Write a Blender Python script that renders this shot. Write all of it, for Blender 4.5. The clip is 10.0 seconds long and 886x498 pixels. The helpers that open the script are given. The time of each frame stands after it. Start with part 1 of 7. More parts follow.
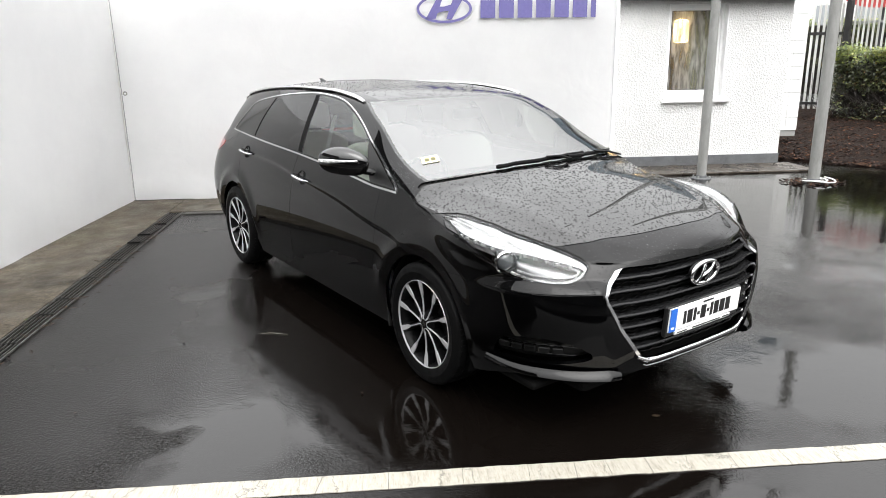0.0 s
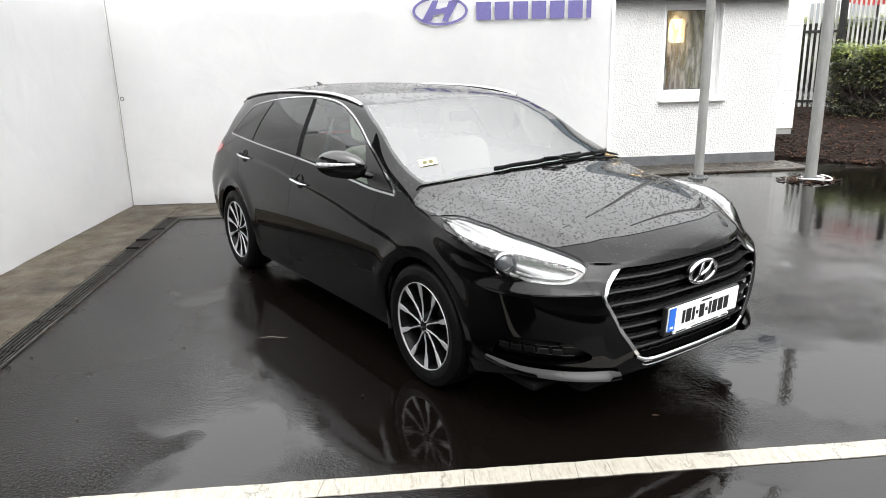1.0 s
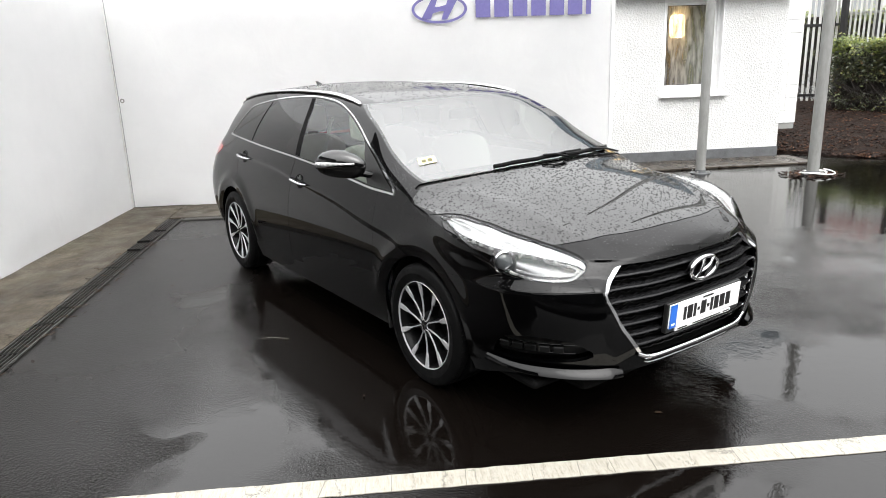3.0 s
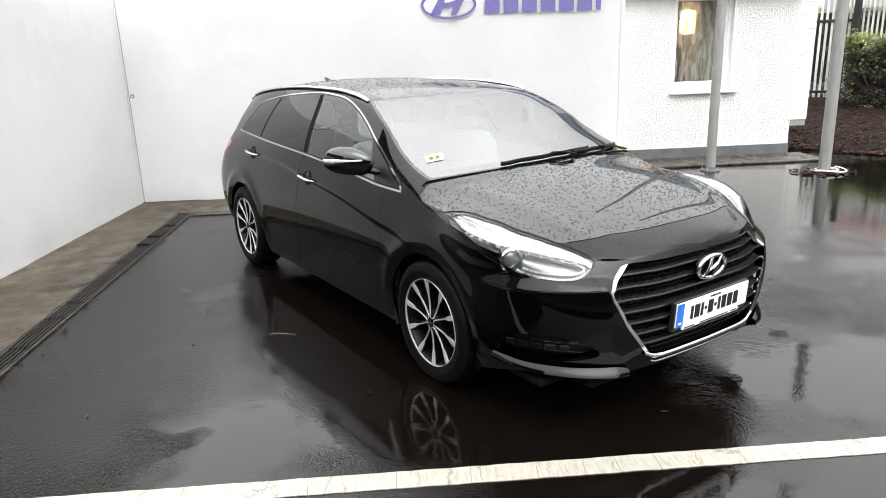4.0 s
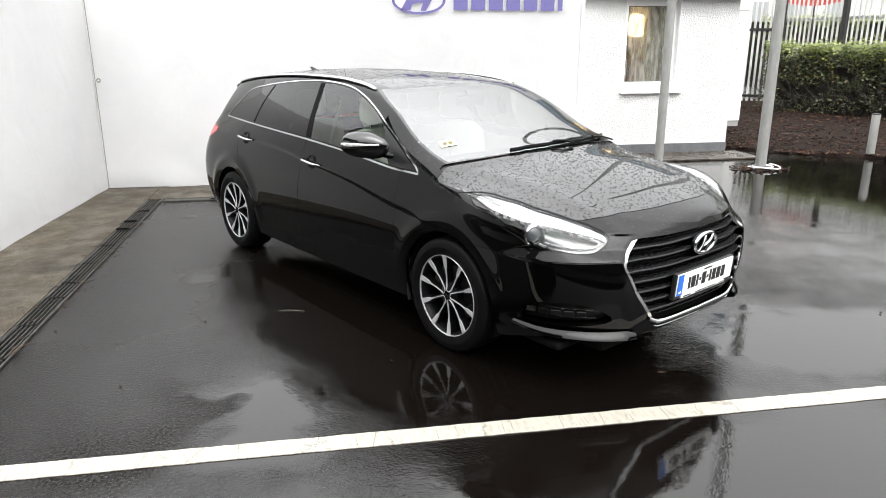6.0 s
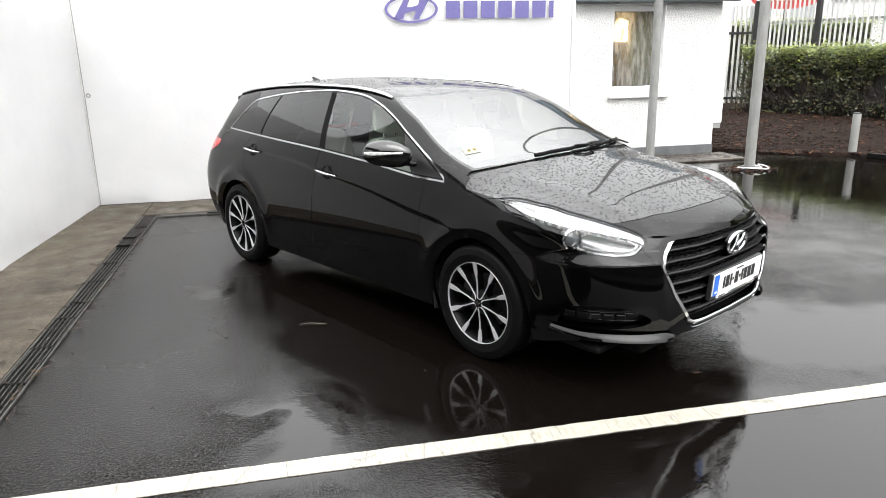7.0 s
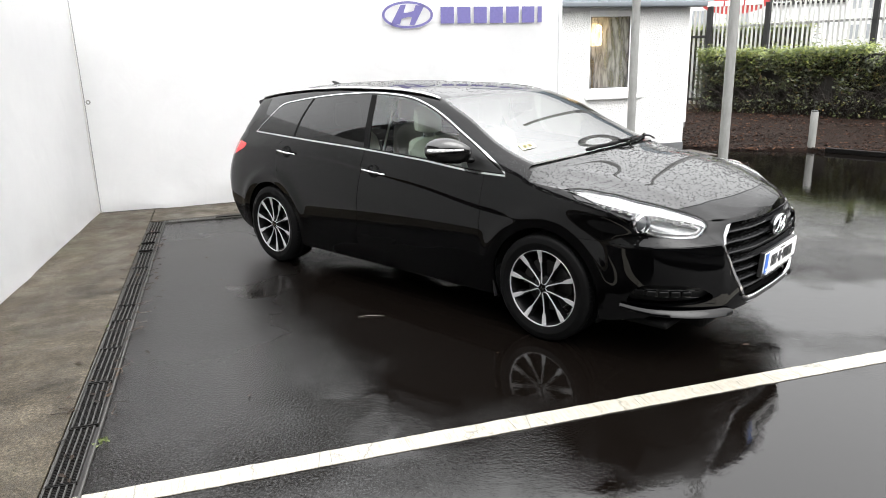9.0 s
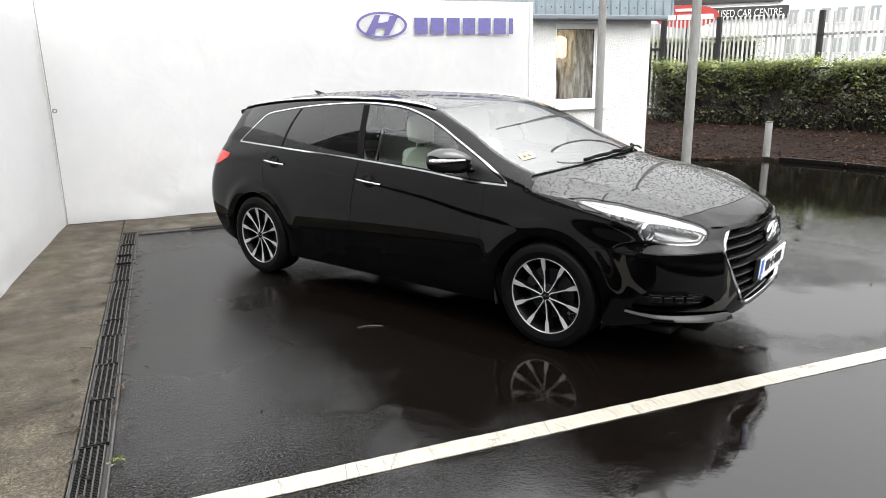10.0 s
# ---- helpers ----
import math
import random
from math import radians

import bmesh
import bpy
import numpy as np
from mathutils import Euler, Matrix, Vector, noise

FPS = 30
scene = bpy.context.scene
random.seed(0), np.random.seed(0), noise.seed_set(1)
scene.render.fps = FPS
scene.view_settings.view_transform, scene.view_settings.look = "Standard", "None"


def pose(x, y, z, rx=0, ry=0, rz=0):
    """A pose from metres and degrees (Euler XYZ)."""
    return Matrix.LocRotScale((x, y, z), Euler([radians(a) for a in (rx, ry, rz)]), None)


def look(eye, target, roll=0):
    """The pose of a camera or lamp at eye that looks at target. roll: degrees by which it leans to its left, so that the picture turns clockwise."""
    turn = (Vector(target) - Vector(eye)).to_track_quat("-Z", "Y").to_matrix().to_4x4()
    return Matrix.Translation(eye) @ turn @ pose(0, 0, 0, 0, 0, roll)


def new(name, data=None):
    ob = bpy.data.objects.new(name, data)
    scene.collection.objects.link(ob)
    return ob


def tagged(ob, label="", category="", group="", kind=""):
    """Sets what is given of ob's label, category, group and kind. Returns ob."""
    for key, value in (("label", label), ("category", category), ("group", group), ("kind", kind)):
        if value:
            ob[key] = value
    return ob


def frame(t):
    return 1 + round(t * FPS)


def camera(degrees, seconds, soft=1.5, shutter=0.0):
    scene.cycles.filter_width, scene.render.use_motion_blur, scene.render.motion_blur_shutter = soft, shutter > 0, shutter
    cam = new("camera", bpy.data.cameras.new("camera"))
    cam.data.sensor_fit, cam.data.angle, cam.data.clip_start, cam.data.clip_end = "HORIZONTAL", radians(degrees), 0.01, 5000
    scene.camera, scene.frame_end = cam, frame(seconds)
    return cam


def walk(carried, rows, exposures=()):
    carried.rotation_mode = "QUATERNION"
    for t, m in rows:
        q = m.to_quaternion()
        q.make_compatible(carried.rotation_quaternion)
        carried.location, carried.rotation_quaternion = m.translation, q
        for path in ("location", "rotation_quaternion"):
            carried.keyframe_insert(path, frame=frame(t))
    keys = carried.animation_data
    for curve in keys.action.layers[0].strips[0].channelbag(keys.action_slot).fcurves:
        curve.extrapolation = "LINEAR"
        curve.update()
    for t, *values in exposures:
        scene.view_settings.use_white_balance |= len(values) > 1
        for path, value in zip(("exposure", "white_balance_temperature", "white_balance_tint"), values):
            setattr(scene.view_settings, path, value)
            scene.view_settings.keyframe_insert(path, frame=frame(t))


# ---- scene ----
cam = camera(64.4, 10.0, soft=0.9)
PATH = [
    (0, (-0.955, -3.863, 1.685), (-0.791, -1.944, 1.148), -0.8),
    (0.5, (-0.961, -3.875, 1.69), (-0.793, -1.956, 1.152), -1.7),
    (1, (-0.958, -3.872, 1.691), (-0.789, -1.952, 1.158), -1.4),
    (1.5, (-0.955, -3.87, 1.682), (-0.784, -1.948, 1.156), -1.7),
    (2, (-0.946, -3.864, 1.687), (-0.778, -1.941, 1.161), -2.4),
    (2.5, (-0.945, -3.861, 1.686), (-0.777, -1.939, 1.156), -2.3),
    (4, (-0.929, -3.859, 1.698), (-0.795, -1.94, 1.149), -2.0),
    (4.5, (-0.966, -3.911, 1.704), (-0.849, -1.993, 1.151), -2.8),
    (5, (-1.113, -3.98, 1.707), (-0.91, -2.072, 1.143), -1.6),
    (5.5, (-1.271, -4.076, 1.7), (-0.991, -2.179, 1.132), -0.9),
    (5.7, (-1.328, -4.104, 1.696), (-1.032, -2.21, 1.127), -0.1),
    (6.8, (-1.712, -4.06, 1.678), (-1.28, -2.183, 1.139), -2.1),
    (7, (-1.738, -4.015, 1.678), (-1.329, -2.133, 1.139), -1.1),
    (7.5, (-1.908, -4.028, 1.684), (-1.511, -2.153, 1.113), -0.9),
    (8, (-2.158, -4.117, 1.691), (-1.643, -2.276, 1.106), -0.7),
    (8.5, (-2.296, -4.104, 1.672), (-1.772, -2.252, 1.126), -0.1),
    (9, (-2.495, -4.078, 1.676), (-1.93, -2.234, 1.148), -1.5),
    (9.5, (-2.649, -4.028, 1.686), (-2.043, -2.192, 1.174), 0.8),
    (10, (-2.809, -3.993, 1.691), (-2.108, -2.19, 1.185), -1.0),
]
walk(cam, [(t, look(eye, target, roll)) for t, eye, target, roll in PATH],
     exposures=[(0, -.50), (2.5, -.50), (4, -.44), (5.5, -.36), (7, -.28), (8, -.22), (9, -.32), (10, -.42)])

# ---- world and light: an overcast, rainy day ----
sky_world = bpy.data.worlds.new("overcast_sky")
scene.world = sky_world
sky_world.use_nodes = True
wn, wl = sky_world.node_tree.nodes, sky_world.node_tree.links
wn.clear()
w_out = wn.new("ShaderNodeOutputWorld")
w_bg = wn.new("ShaderNodeBackground")
w_sky = wn.new("ShaderNodeTexSky")
w_sky.sky_type = "NISHITA"
w_sky.sun_disc = False
w_sky.sun_elevation = radians(48)
w_sky.sun_rotation = radians(158)
w_sky.air_density = 1.0
w_sky.dust_density = 6.0
w_grey = wn.new("ShaderNodeHueSaturation")
w_grey.inputs["Saturation"].default_value = 0.08
w_bg.inputs["Strength"].default_value = 3.0
w_flat = wn.new("ShaderNodeGamma")          # cloud evens the sky out
w_flat.inputs["Gamma"].default_value = 0.3
wl.new(w_sky.outputs[0], w_flat.inputs["Color"])
wl.new(w_flat.outputs[0], w_grey.inputs["Color"])
# an overcast sky is about three times as bright overhead as at the horizon
w_tc, w_sep, w_lift, w_mul = (wn.new(k) for k in ("ShaderNodeTexCoord", "ShaderNodeSeparateXYZ", "ShaderNodeMapRange", "ShaderNodeVectorMath"))
w_lift.inputs["From Min"].default_value, w_lift.inputs["From Max"].default_value = 0.0, 0.85
w_lift.inputs["To Min"].default_value, w_lift.inputs["To Max"].default_value = 0.13, 1.5
w_mul.operation = "SCALE"
wl.new(w_tc.outputs["Generated"], w_sep.inputs[0])
wl.new(w_sep.outputs["Z"], w_lift.inputs["Value"])
wl.new(w_grey.outputs[0], w_mul.inputs[0])
wl.new(w_lift.outputs[0], w_mul.inputs["Scale"])
wl.new(w_mul.outputs[0], w_bg.inputs["Color"])
wl.new(w_bg.outputs[0], w_out.inputs[0])

sun_data = bpy.data.lights.new("sun", "SUN")
sun_data.energy, sun_data.angle, sun_data.color = 1.3, radians(40), (1.0, 0.985, 0.96)
sun = new("sun", sun_data)
sun.matrix_world = look((4, -10, 14), (0, 0, 0))

# ---- materials ----
def shade(name, base=(0.5, 0.5, 0.5), rough=0.5, metal=0.0, **extra):
    m = bpy.data.materials.new(name)
    m.use_nodes = True
    b = m.node_tree.nodes["Principled BSDF"]
    b.inputs["Base Color"].default_value = (*base, 1)
    b.inputs["Roughness"].default_value = rough
    b.inputs["Metallic"].default_value = metal
    for k, v in extra.items():
        b.inputs[k.replace("_", " ")].default_value = v
    return m


def tree(m):
    return m.node_tree.nodes, m.node_tree.links, m.node_tree.nodes["Principled BSDF"]


def coords(m, space="Object", scale=(1, 1, 1)):
    n, l, _ = tree(m)
    c = n.new("ShaderNodeTexCoord")
    mp = n.new("ShaderNodeMapping")
    mp.inputs["Scale"].default_value = scale
    l.new(c.outputs[space], mp.inputs["Vector"])
    return mp.outputs[0]


def grain(m, vec, scale, detail=4, rough=0.6, distort=0.0):
    n, l, _ = tree(m)
    t = n.new("ShaderNodeTexNoise")
    t.inputs["Scale"].default_value, t.inputs["Detail"].default_value = scale, detail
    t.inputs["Roughness"].default_value, t.inputs["Distortion"].default_value = rough, distort
    l.new(vec, t.inputs["Vector"])
    return t.outputs["Fac"]


def cells(m, vec, scale, feature="F1", rand=1.0):
    n, l, _ = tree(m)
    t = n.new("ShaderNodeTexVoronoi")
    t.feature = feature
    t.inputs["Scale"].default_value, t.inputs["Randomness"].default_value = scale, rand
    l.new(vec, t.inputs["Vector"])
    return t.outputs["Distance"]


def ramp(m, fac, *stops):
    n, l, _ = tree(m)
    r = n.new("ShaderNodeValToRGB")
    e = r.color_ramp.elements
    while len(e) < len(stops):
        e.new(0.5)
    for el, (p, c) in zip(e, stops):
        el.position = p
        el.color = (c, c, c, 1) if isinstance(c, (int, float)) else (*c, 1)
    l.new(fac, r.inputs[0])
    return r.outputs[0]


def maths(m, op, a, b=None, c=None, clamp=False):
    n, l, _ = tree(m)
    t = n.new("ShaderNodeMath")
    t.operation, t.use_clamp = op, clamp
    for i, v in enumerate((a, b, c)):
        if v is None:
            continue
        if isinstance(v, (int, float)):
            t.inputs[i].default_value = v
        else:
            l.new(v, t.inputs[i])
    return t.outputs[0]


def blend(m, fac, a, b, how="MIX"):
    n, l, _ = tree(m)
    t = n.new("ShaderNodeMix")
    t.data_type, t.blend_type = "RGBA", how
    for key, v in (("Factor", fac), ("A", a), ("B", b)):
        sock = [s for s in t.inputs if s.name == key and s.type == ("VALUE" if key == "Factor" else "RGBA")][0]
        if isinstance(v, (int, float)):
            sock.default_value = v if key == "Factor" else (v, v, v, 1)
        elif isinstance(v, tuple):
            sock.default_value = (*v, 1)
        else:
            l.new(v, sock)
    return [s for s in t.outputs if s.type == "RGBA"][0]


def plug(m, sock, out):
    n, l, b = tree(m)
    l.new(out, b.inputs[sock])


def relief(m, height, strength=0.5, distance=0.01, sock="Normal"):
    n, l, b = tree(m)
    t = n.new("ShaderNodeBump")
    t.inputs["Strength"].default_value, t.inputs["Distance"].default_value = strength, distance
    l.new(height, t.inputs["Height"])
    had = [k for k in l if k.to_socket == b.inputs[sock]]
    if had:
        l.new(had[0].from_socket, t.inputs["Normal"])
    l.new(t.outputs[0], b.inputs[sock])


def piece_random(m):
    n, _, _ = tree(m)
    return n.new("ShaderNodeObjectInfo").outputs["Random"]


def island_random(m):
    n, _, _ = tree(m)
    return n.new("ShaderNodeNewGeometry").outputs["Random Per Island"]


def position(m):
    n, _, _ = tree(m)
    return n.new("ShaderNodeNewGeometry").outputs["Position"]


def xyz(m, vec):
    n, l, _ = tree(m)
    t = n.new("ShaderNodeSeparateXYZ")
    l.new(vec, t.inputs[0])
    return t.outputs


# rain-wet asphalt: fine aggregate under a film of water, with smooth shallow puddles
asphalt = shade("wet_asphalt", (0.02, 0.02, 0.021), 0.2, Specular_IOR_Level=0.5)
v = position(asphalt)
a_x, a_y, _ = xyz(asphalt, v)
big = grain(asphalt, v, 0.55, 5, 0.55, 0.6)
mid = grain(asphalt, v, 2.6, 4, 0.6)
fine = grain(asphalt, v, 110, 4, 0.75)
stone = cells(asphalt, v, 85)


warp_a, warp_b = grain(asphalt, v, 1.5, 3, 0.5), grain(asphalt, coords(asphalt), 1.8, 3, 0.5)
a_x = maths(asphalt, "ADD", a_x, maths(asphalt, "MULTIPLY_ADD", warp_a, 0.9, -0.45))
a_y = maths(asphalt, "ADD", a_y, maths(asphalt, "MULTIPLY_ADD", warp_b, 0.9, -0.45))


def pool(cx, cy, rx, ry):
    dx = maths(asphalt, "DIVIDE", maths(asphalt, "SUBTRACT", a_x, cx), rx)
    dy = maths(asphalt, "DIVIDE", maths(asphalt, "SUBTRACT", a_y, cy), ry)
    d = maths(asphalt, "SQRT", maths(asphalt, "ADD", maths(asphalt, "MULTIPLY", dx, dx), maths(asphalt, "MULTIPLY", dy, dy)))
    return maths(asphalt, "SUBTRACT", 1.0, d)


level = pool(-0.75, -0.72, 1.35, 0.95)
for spot in ((-1.74, -0.95, 0.55, 0.8), (-1.05, -0.1, 1.15, 1.2), (-1.5, 0.75, 0.65, 1.0), (0.4, -2.35, 4.6, 1.6), (5.2, 2.9, 5.6, 4.8), (-2.3, 1.2, 0.3, 0.24), (1.5, -0.6, 1.2, 0.8)):
    level = maths(asphalt, "MAXIMUM", level, pool(*spot))
for spot in ((-2.1, -0.9, 0.24, 0.16),):
    level = maths(asphalt, "SUBTRACT", level, maths(asphalt, "MULTIPLY", maths(asphalt, "MAXIMUM", pool(*spot), 0.0), 1.4))
level = maths(asphalt, "ADD", maths(asphalt, "MULTIPLY", level, 0.9), maths(asphalt, "MULTIPLY_ADD", mid, 0.5, -0.25))
level = maths(asphalt, "ADD", level, maths(asphalt, "MULTIPLY_ADD", big, 0.9, -0.42))
level = maths(asphalt, "ADD", level, maths(asphalt, "MULTIPLY_ADD", grain(asphalt, v, 30, 4, 0.7), 0.14, -0.07))
film = ramp(asphalt, maths(asphalt, "ADD", pool(-2.75, 1.6, 1.4, 3.1), maths(asphalt, "MULTIPLY_ADD", mid, 0.5, -0.25)), (0.05, 0.0), (0.5, 1.0))
wet = ramp(asphalt, level, (0.0, 0.0), (0.22, 0.4), (0.5, 1.0))
plug(asphalt, "Roughness", maths(asphalt, "MULTIPLY_ADD", film, 0.13, ramp(asphalt, wet, (0.0, 0.15), (0.5, 0.10), (1.0, 0.030))))
speck = ramp(asphalt, grain(asphalt, v, 75, 4, 0.8), (0.38, 0.02), (0.5, 0.6), (0.64, 2.9))
speck = maths(asphalt, "MULTIPLY", speck, ramp(asphalt, grain(asphalt, v, 1.3, 5, 0.65), (0.3, 0.55), (0.7, 1.3)))
speck = blend(asphalt, maths(asphalt, "MULTIPLY", film, 0.7), speck, 1.12)
plug(asphalt, "Specular IOR Level", blend(asphalt, ramp(asphalt, wet, (0.0, 0.0), (0.8, 1.0)), maths(asphalt, "MULTIPLY", speck, 0.28), 0.42))
col = ramp(asphalt, fine, (0.34, (0.0006, 0.0005, 0.0004)), (0.56, (0.0026, 0.002, 0.0016)), (0.74, (0.024, 0.0195, 0.0165)))
plug(asphalt, "Base Color", blend(asphalt, maths(asphalt, "MULTIPLY", wet, 0.55), col, (0.0030, 0.0022, 0.0018)))
rough_h = maths(asphalt, "ADD", stone, maths(asphalt, "MULTIPLY", fine, 0.8))
dry = maths(asphalt, "SUBTRACT", 1.0, wet)
relief(asphalt, maths(asphalt, "MULTIPLY", rough_h, maths(asphalt, "MULTIPLY", maths(asphalt, "MULTIPLY_ADD", dry, 0.97, 0.03), maths(asphalt, "MULTIPLY_ADD", film, -0.80, 1.0))), 1.0, 0.0026)
relief(asphalt, maths(asphalt, "MULTIPLY", grain(asphalt, v, 16, 3, 0.5), wet), 0.12, 0.004)
relief(asphalt, maths(asphalt, "ADD", mid, maths(asphalt, "MULTIPLY", big, 2.0)), 0.05, 0.02)

# damp weathered concrete
concrete = shade("damp_concrete", (0.2, 0.19, 0.165), 0.6, Specular_IOR_Level=0.22)
v = position(concrete)
c1 = ramp(concrete, grain(concrete, v, 2.2, 8, 0.7, 0.8), (0.3, (0.018, 0.0145, 0.009)), (0.5, (0.057, 0.047, 0.033)), (0.75, (0.126, 0.107, 0.078)))
c2 = ramp(concrete, grain(concrete, v, 60, 6, 0.85), (0.34, 0.05), (0.5, 0.75), (0.66, 2.3))
moss = ramp(concrete, grain(concrete, v, 1.1, 6, 0.7), (0.55, 0.0), (0.75, 0.55))
plug(concrete, "Base Color", blend(concrete, moss, blend(concrete, 1.0, c1, c2, "MULTIPLY"), (0.035, 0.038, 0.016)))
plug(concrete, "Roughness", ramp(concrete, grain(concrete, v, 3.0, 5), (0.35, 0.32), (0.65, 0.7)))
relief(concrete, grain(concrete, v, 120, 6, 0.8), 0.6, 0.006)

# white banner fabric, slightly creased
fabric = shade("white_banner_fabric", (0.86, 0.86, 0.86), 0.62)
v = coords(fabric)
plug(fabric, "Base Color", ramp(fabric, grain(fabric, v, 1.3, 6, 0.6), (0.3, (0.77, 0.77, 0.775)), (0.7, (0.83, 0.83, 0.83))))
relief(fabric, grain(fabric, v, 2.0, 3, 0.5, 1.2), 0.25, 0.03)
relief(fabric, grain(fabric, v, 900, 2), 0.15, 0.001)
print_blue = shade("violet_blue_print", (0.11, 0.10, 0.27), 0.6)
v = coords(print_blue)
plug(print_blue, "Base Color", ramp(print_blue, grain(print_blue, v, 30, 5, 0.7), (0.3, (0.095, 0.085, 0.24)), (0.7, (0.125, 0.112, 0.29))))

# roughcast wall
roughcast = shade("white_roughcast", (0.82, 0.82, 0.81), 0.75)
v = position(roughcast)
lumps = maths(roughcast, "ADD", grain(roughcast, v, 24, 5, 0.65, 0.6), maths(roughcast, "MULTIPLY", cells(roughcast, v, 38), 0.6))
relief(roughcast, lumps, 0.8, 0.022)
plug(roughcast, "Base Color", ramp(roughcast, grain(roughcast, v, 2.0, 7, 0.7), (0.3, (0.60, 0.60, 0.585)), (0.7, (0.70, 0.70, 0.69))))
white_paint = shade("white_painted_block", (0.8, 0.8, 0.79), 0.55)
v = position(white_paint)
plug(white_paint, "Base Color", ramp(white_paint, grain(white_paint, v, 5, 6, 0.7), (0.3, (0.70, 0.70, 0.68)), (0.7, (0.82, 0.82, 0.81))))
relief(white_paint, grain(white_paint, v, 80, 4), 0.3, 0.004)
plinth_grey = shade("grey_plinth_paint", (0.09, 0.095, 0.10), 0.5)
v = position(plinth_grey)
plug(plinth_grey, "Base Color", ramp(plinth_grey, grain(plinth_grey, v, 6, 7, 0.75), (0.3, (0.06, 0.062, 0.065)), (0.7, (0.13, 0.135, 0.14))))
relief(plinth_grey, grain(plinth_grey, v, 60, 5), 0.5, 0.006)
cladding = shade("grey_blue_steel_cladding", (0.36, 0.42, 0.46), 0.4, 0.0)
v = position(cladding)
plug(cladding, "Base Color", ramp(cladding, grain(cladding, v, 4, 6, 0.7), (0.3, (0.30, 0.35, 0.385)), (0.7, (0.40, 0.46, 0.50))))
gutter_grey = shade("dark_grey_gutter", (0.16, 0.18, 0.20), 0.4)
upvc = shade("white_upvc", (0.82, 0.82, 0.82), 0.3)
v = position(upvc)
plug(upvc, "Base Color", ramp(upvc, grain(upvc, v, 8, 5), (0.3, (0.77, 0.77, 0.765)), (0.7, (0.84, 0.84, 0.84))))

# galvanised steel
galvanised = shade("galvanised_steel", (0.3, 0.3, 0.29), 0.5, 0.25)
v = coords(galvanised, scale=(1, 1, 0.25))
plug(galvanised, "Base Color", ramp(galvanised, grain(galvanised, v, 14, 6, 0.7), (0.3, (0.20, 0.20, 0.19)), (0.7, (0.31, 0.31, 0.30))))
plug(galvanised, "Roughness", ramp(galvanised, grain(galvanised, v, 30, 4), (0.3, 0.35), (0.7, 0.6)))
black_steel = shade("black_painted_steel", (0.012, 0.012, 0.013), 0.45)
v = position(black_steel)
plug(black_steel, "Base Color", ramp(black_steel, grain(black_steel, v, 12, 5), (0.3, (0.008, 0.008, 0.009)), (0.7, (0.022, 0.021, 0.02))))
pale_white = shade("white_painted_pale", (0.74, 0.74, 0.72), 0.5)
plug(pale_white, "Base Color", ramp(pale_white, piece_random(pale_white), (0.0, (0.62, 0.62, 0.60)), (1.0, (0.80, 0.80, 0.78))))

# worn road-marking paint
marking = shade("worn_white_line_paint", (0.6, 0.59, 0.55), 0.5)
v = position(marking)
lv = grain(marking, v, 26, 8, 0.8)
n_, l_, _ = tree(marking)
stretch = n_.new("ShaderNodeMapping")
stretch.inputs["Scale"].default_value = (9, 1.2, 1)
stretch.inputs["Rotation"].default_value = (0, 0, radians(10))
l_.new(v, stretch.inputs["Vector"])
streak = grain(marking, stretch.outputs[0], 9, 8, 0.8)
cross = n_.new("ShaderNodeMapping")
cross.inputs["Scale"].default_value = (1, 0.16, 1)
l_.new(v, cross.inputs["Vector"])
bend = n_.new("ShaderNodeVectorMath")
bend.operation = "ADD"
l_.new(cross.outputs[0], bend.inputs[0])
l_.new(maths(marking, "MULTIPLY", grain(marking, v, 12, 4, 0.7), 0.07), bend.inputs[1])
crackle = ramp(marking, cells(marking, bend.outputs[0], 5.0, "DISTANCE_TO_EDGE"), (0.0, 0.35), (0.012, 1.0))
tone = blend(marking, 1.0, ramp(marking, streak, (0.32, (0.15, 0.128, 0.095)), (0.46, (0.29, 0.272, 0.23)), (0.7, (0.37, 0.355, 0.315))), ramp(marking, lv, (0.25, 0.65), (0.5, 1.0)), "MULTIPLY")
plug(marking, "Base Color", blend(marking, 1.0, tone, crackle, "MULTIPLY"))
plug(marking, "Roughness", ramp(marking, lv, (0.3, 0.3), (0.7, 0.55)))
relief(marking, streak, 0.3, 0.003)

# drain grating and plastic
grating = shade("black_drain_grating", (0.018, 0.017, 0.016), 0.45, Specular_IOR_Level=0.12)
v = position(grating)
plug(grating, "Base Color", ramp(grating, grain(grating, v, 18, 6, 0.8), (0.35, (0.002, 0.002, 0.002)), (0.6, (0.006, 0.0055, 0.005)), (0.8, (0.03, 0.02, 0.012))))
channel_edge = shade("grey_drain_edge", (0.12, 0.115, 0.11), 0.45)
v = position(channel_edge)
plug(channel_edge, "Base Color", ramp(channel_edge, grain(channel_edge, v, 12, 6, 0.8), (0.3, (0.012, 0.011, 0.010)), (0.7, (0.06, 0.058, 0.053))))
worn_bar = shade("worn_grey_grate_bar", (0.06, 0.057, 0.055), 0.45)
v = position(worn_bar)
plug(worn_bar, "Base Color", ramp(worn_bar, grain(worn_bar, v, 30, 6, 0.8), (0.35, (0.006, 0.0057, 0.0053)), (0.55, (0.028, 0.0265, 0.0245)), (0.75, (0.062, 0.058, 0.053))))
# near-black strip drawn for the shaded depth of the channels
drain_dark = shade("drain_recess_shade", (0.008, 0.007, 0.006), 0.6)

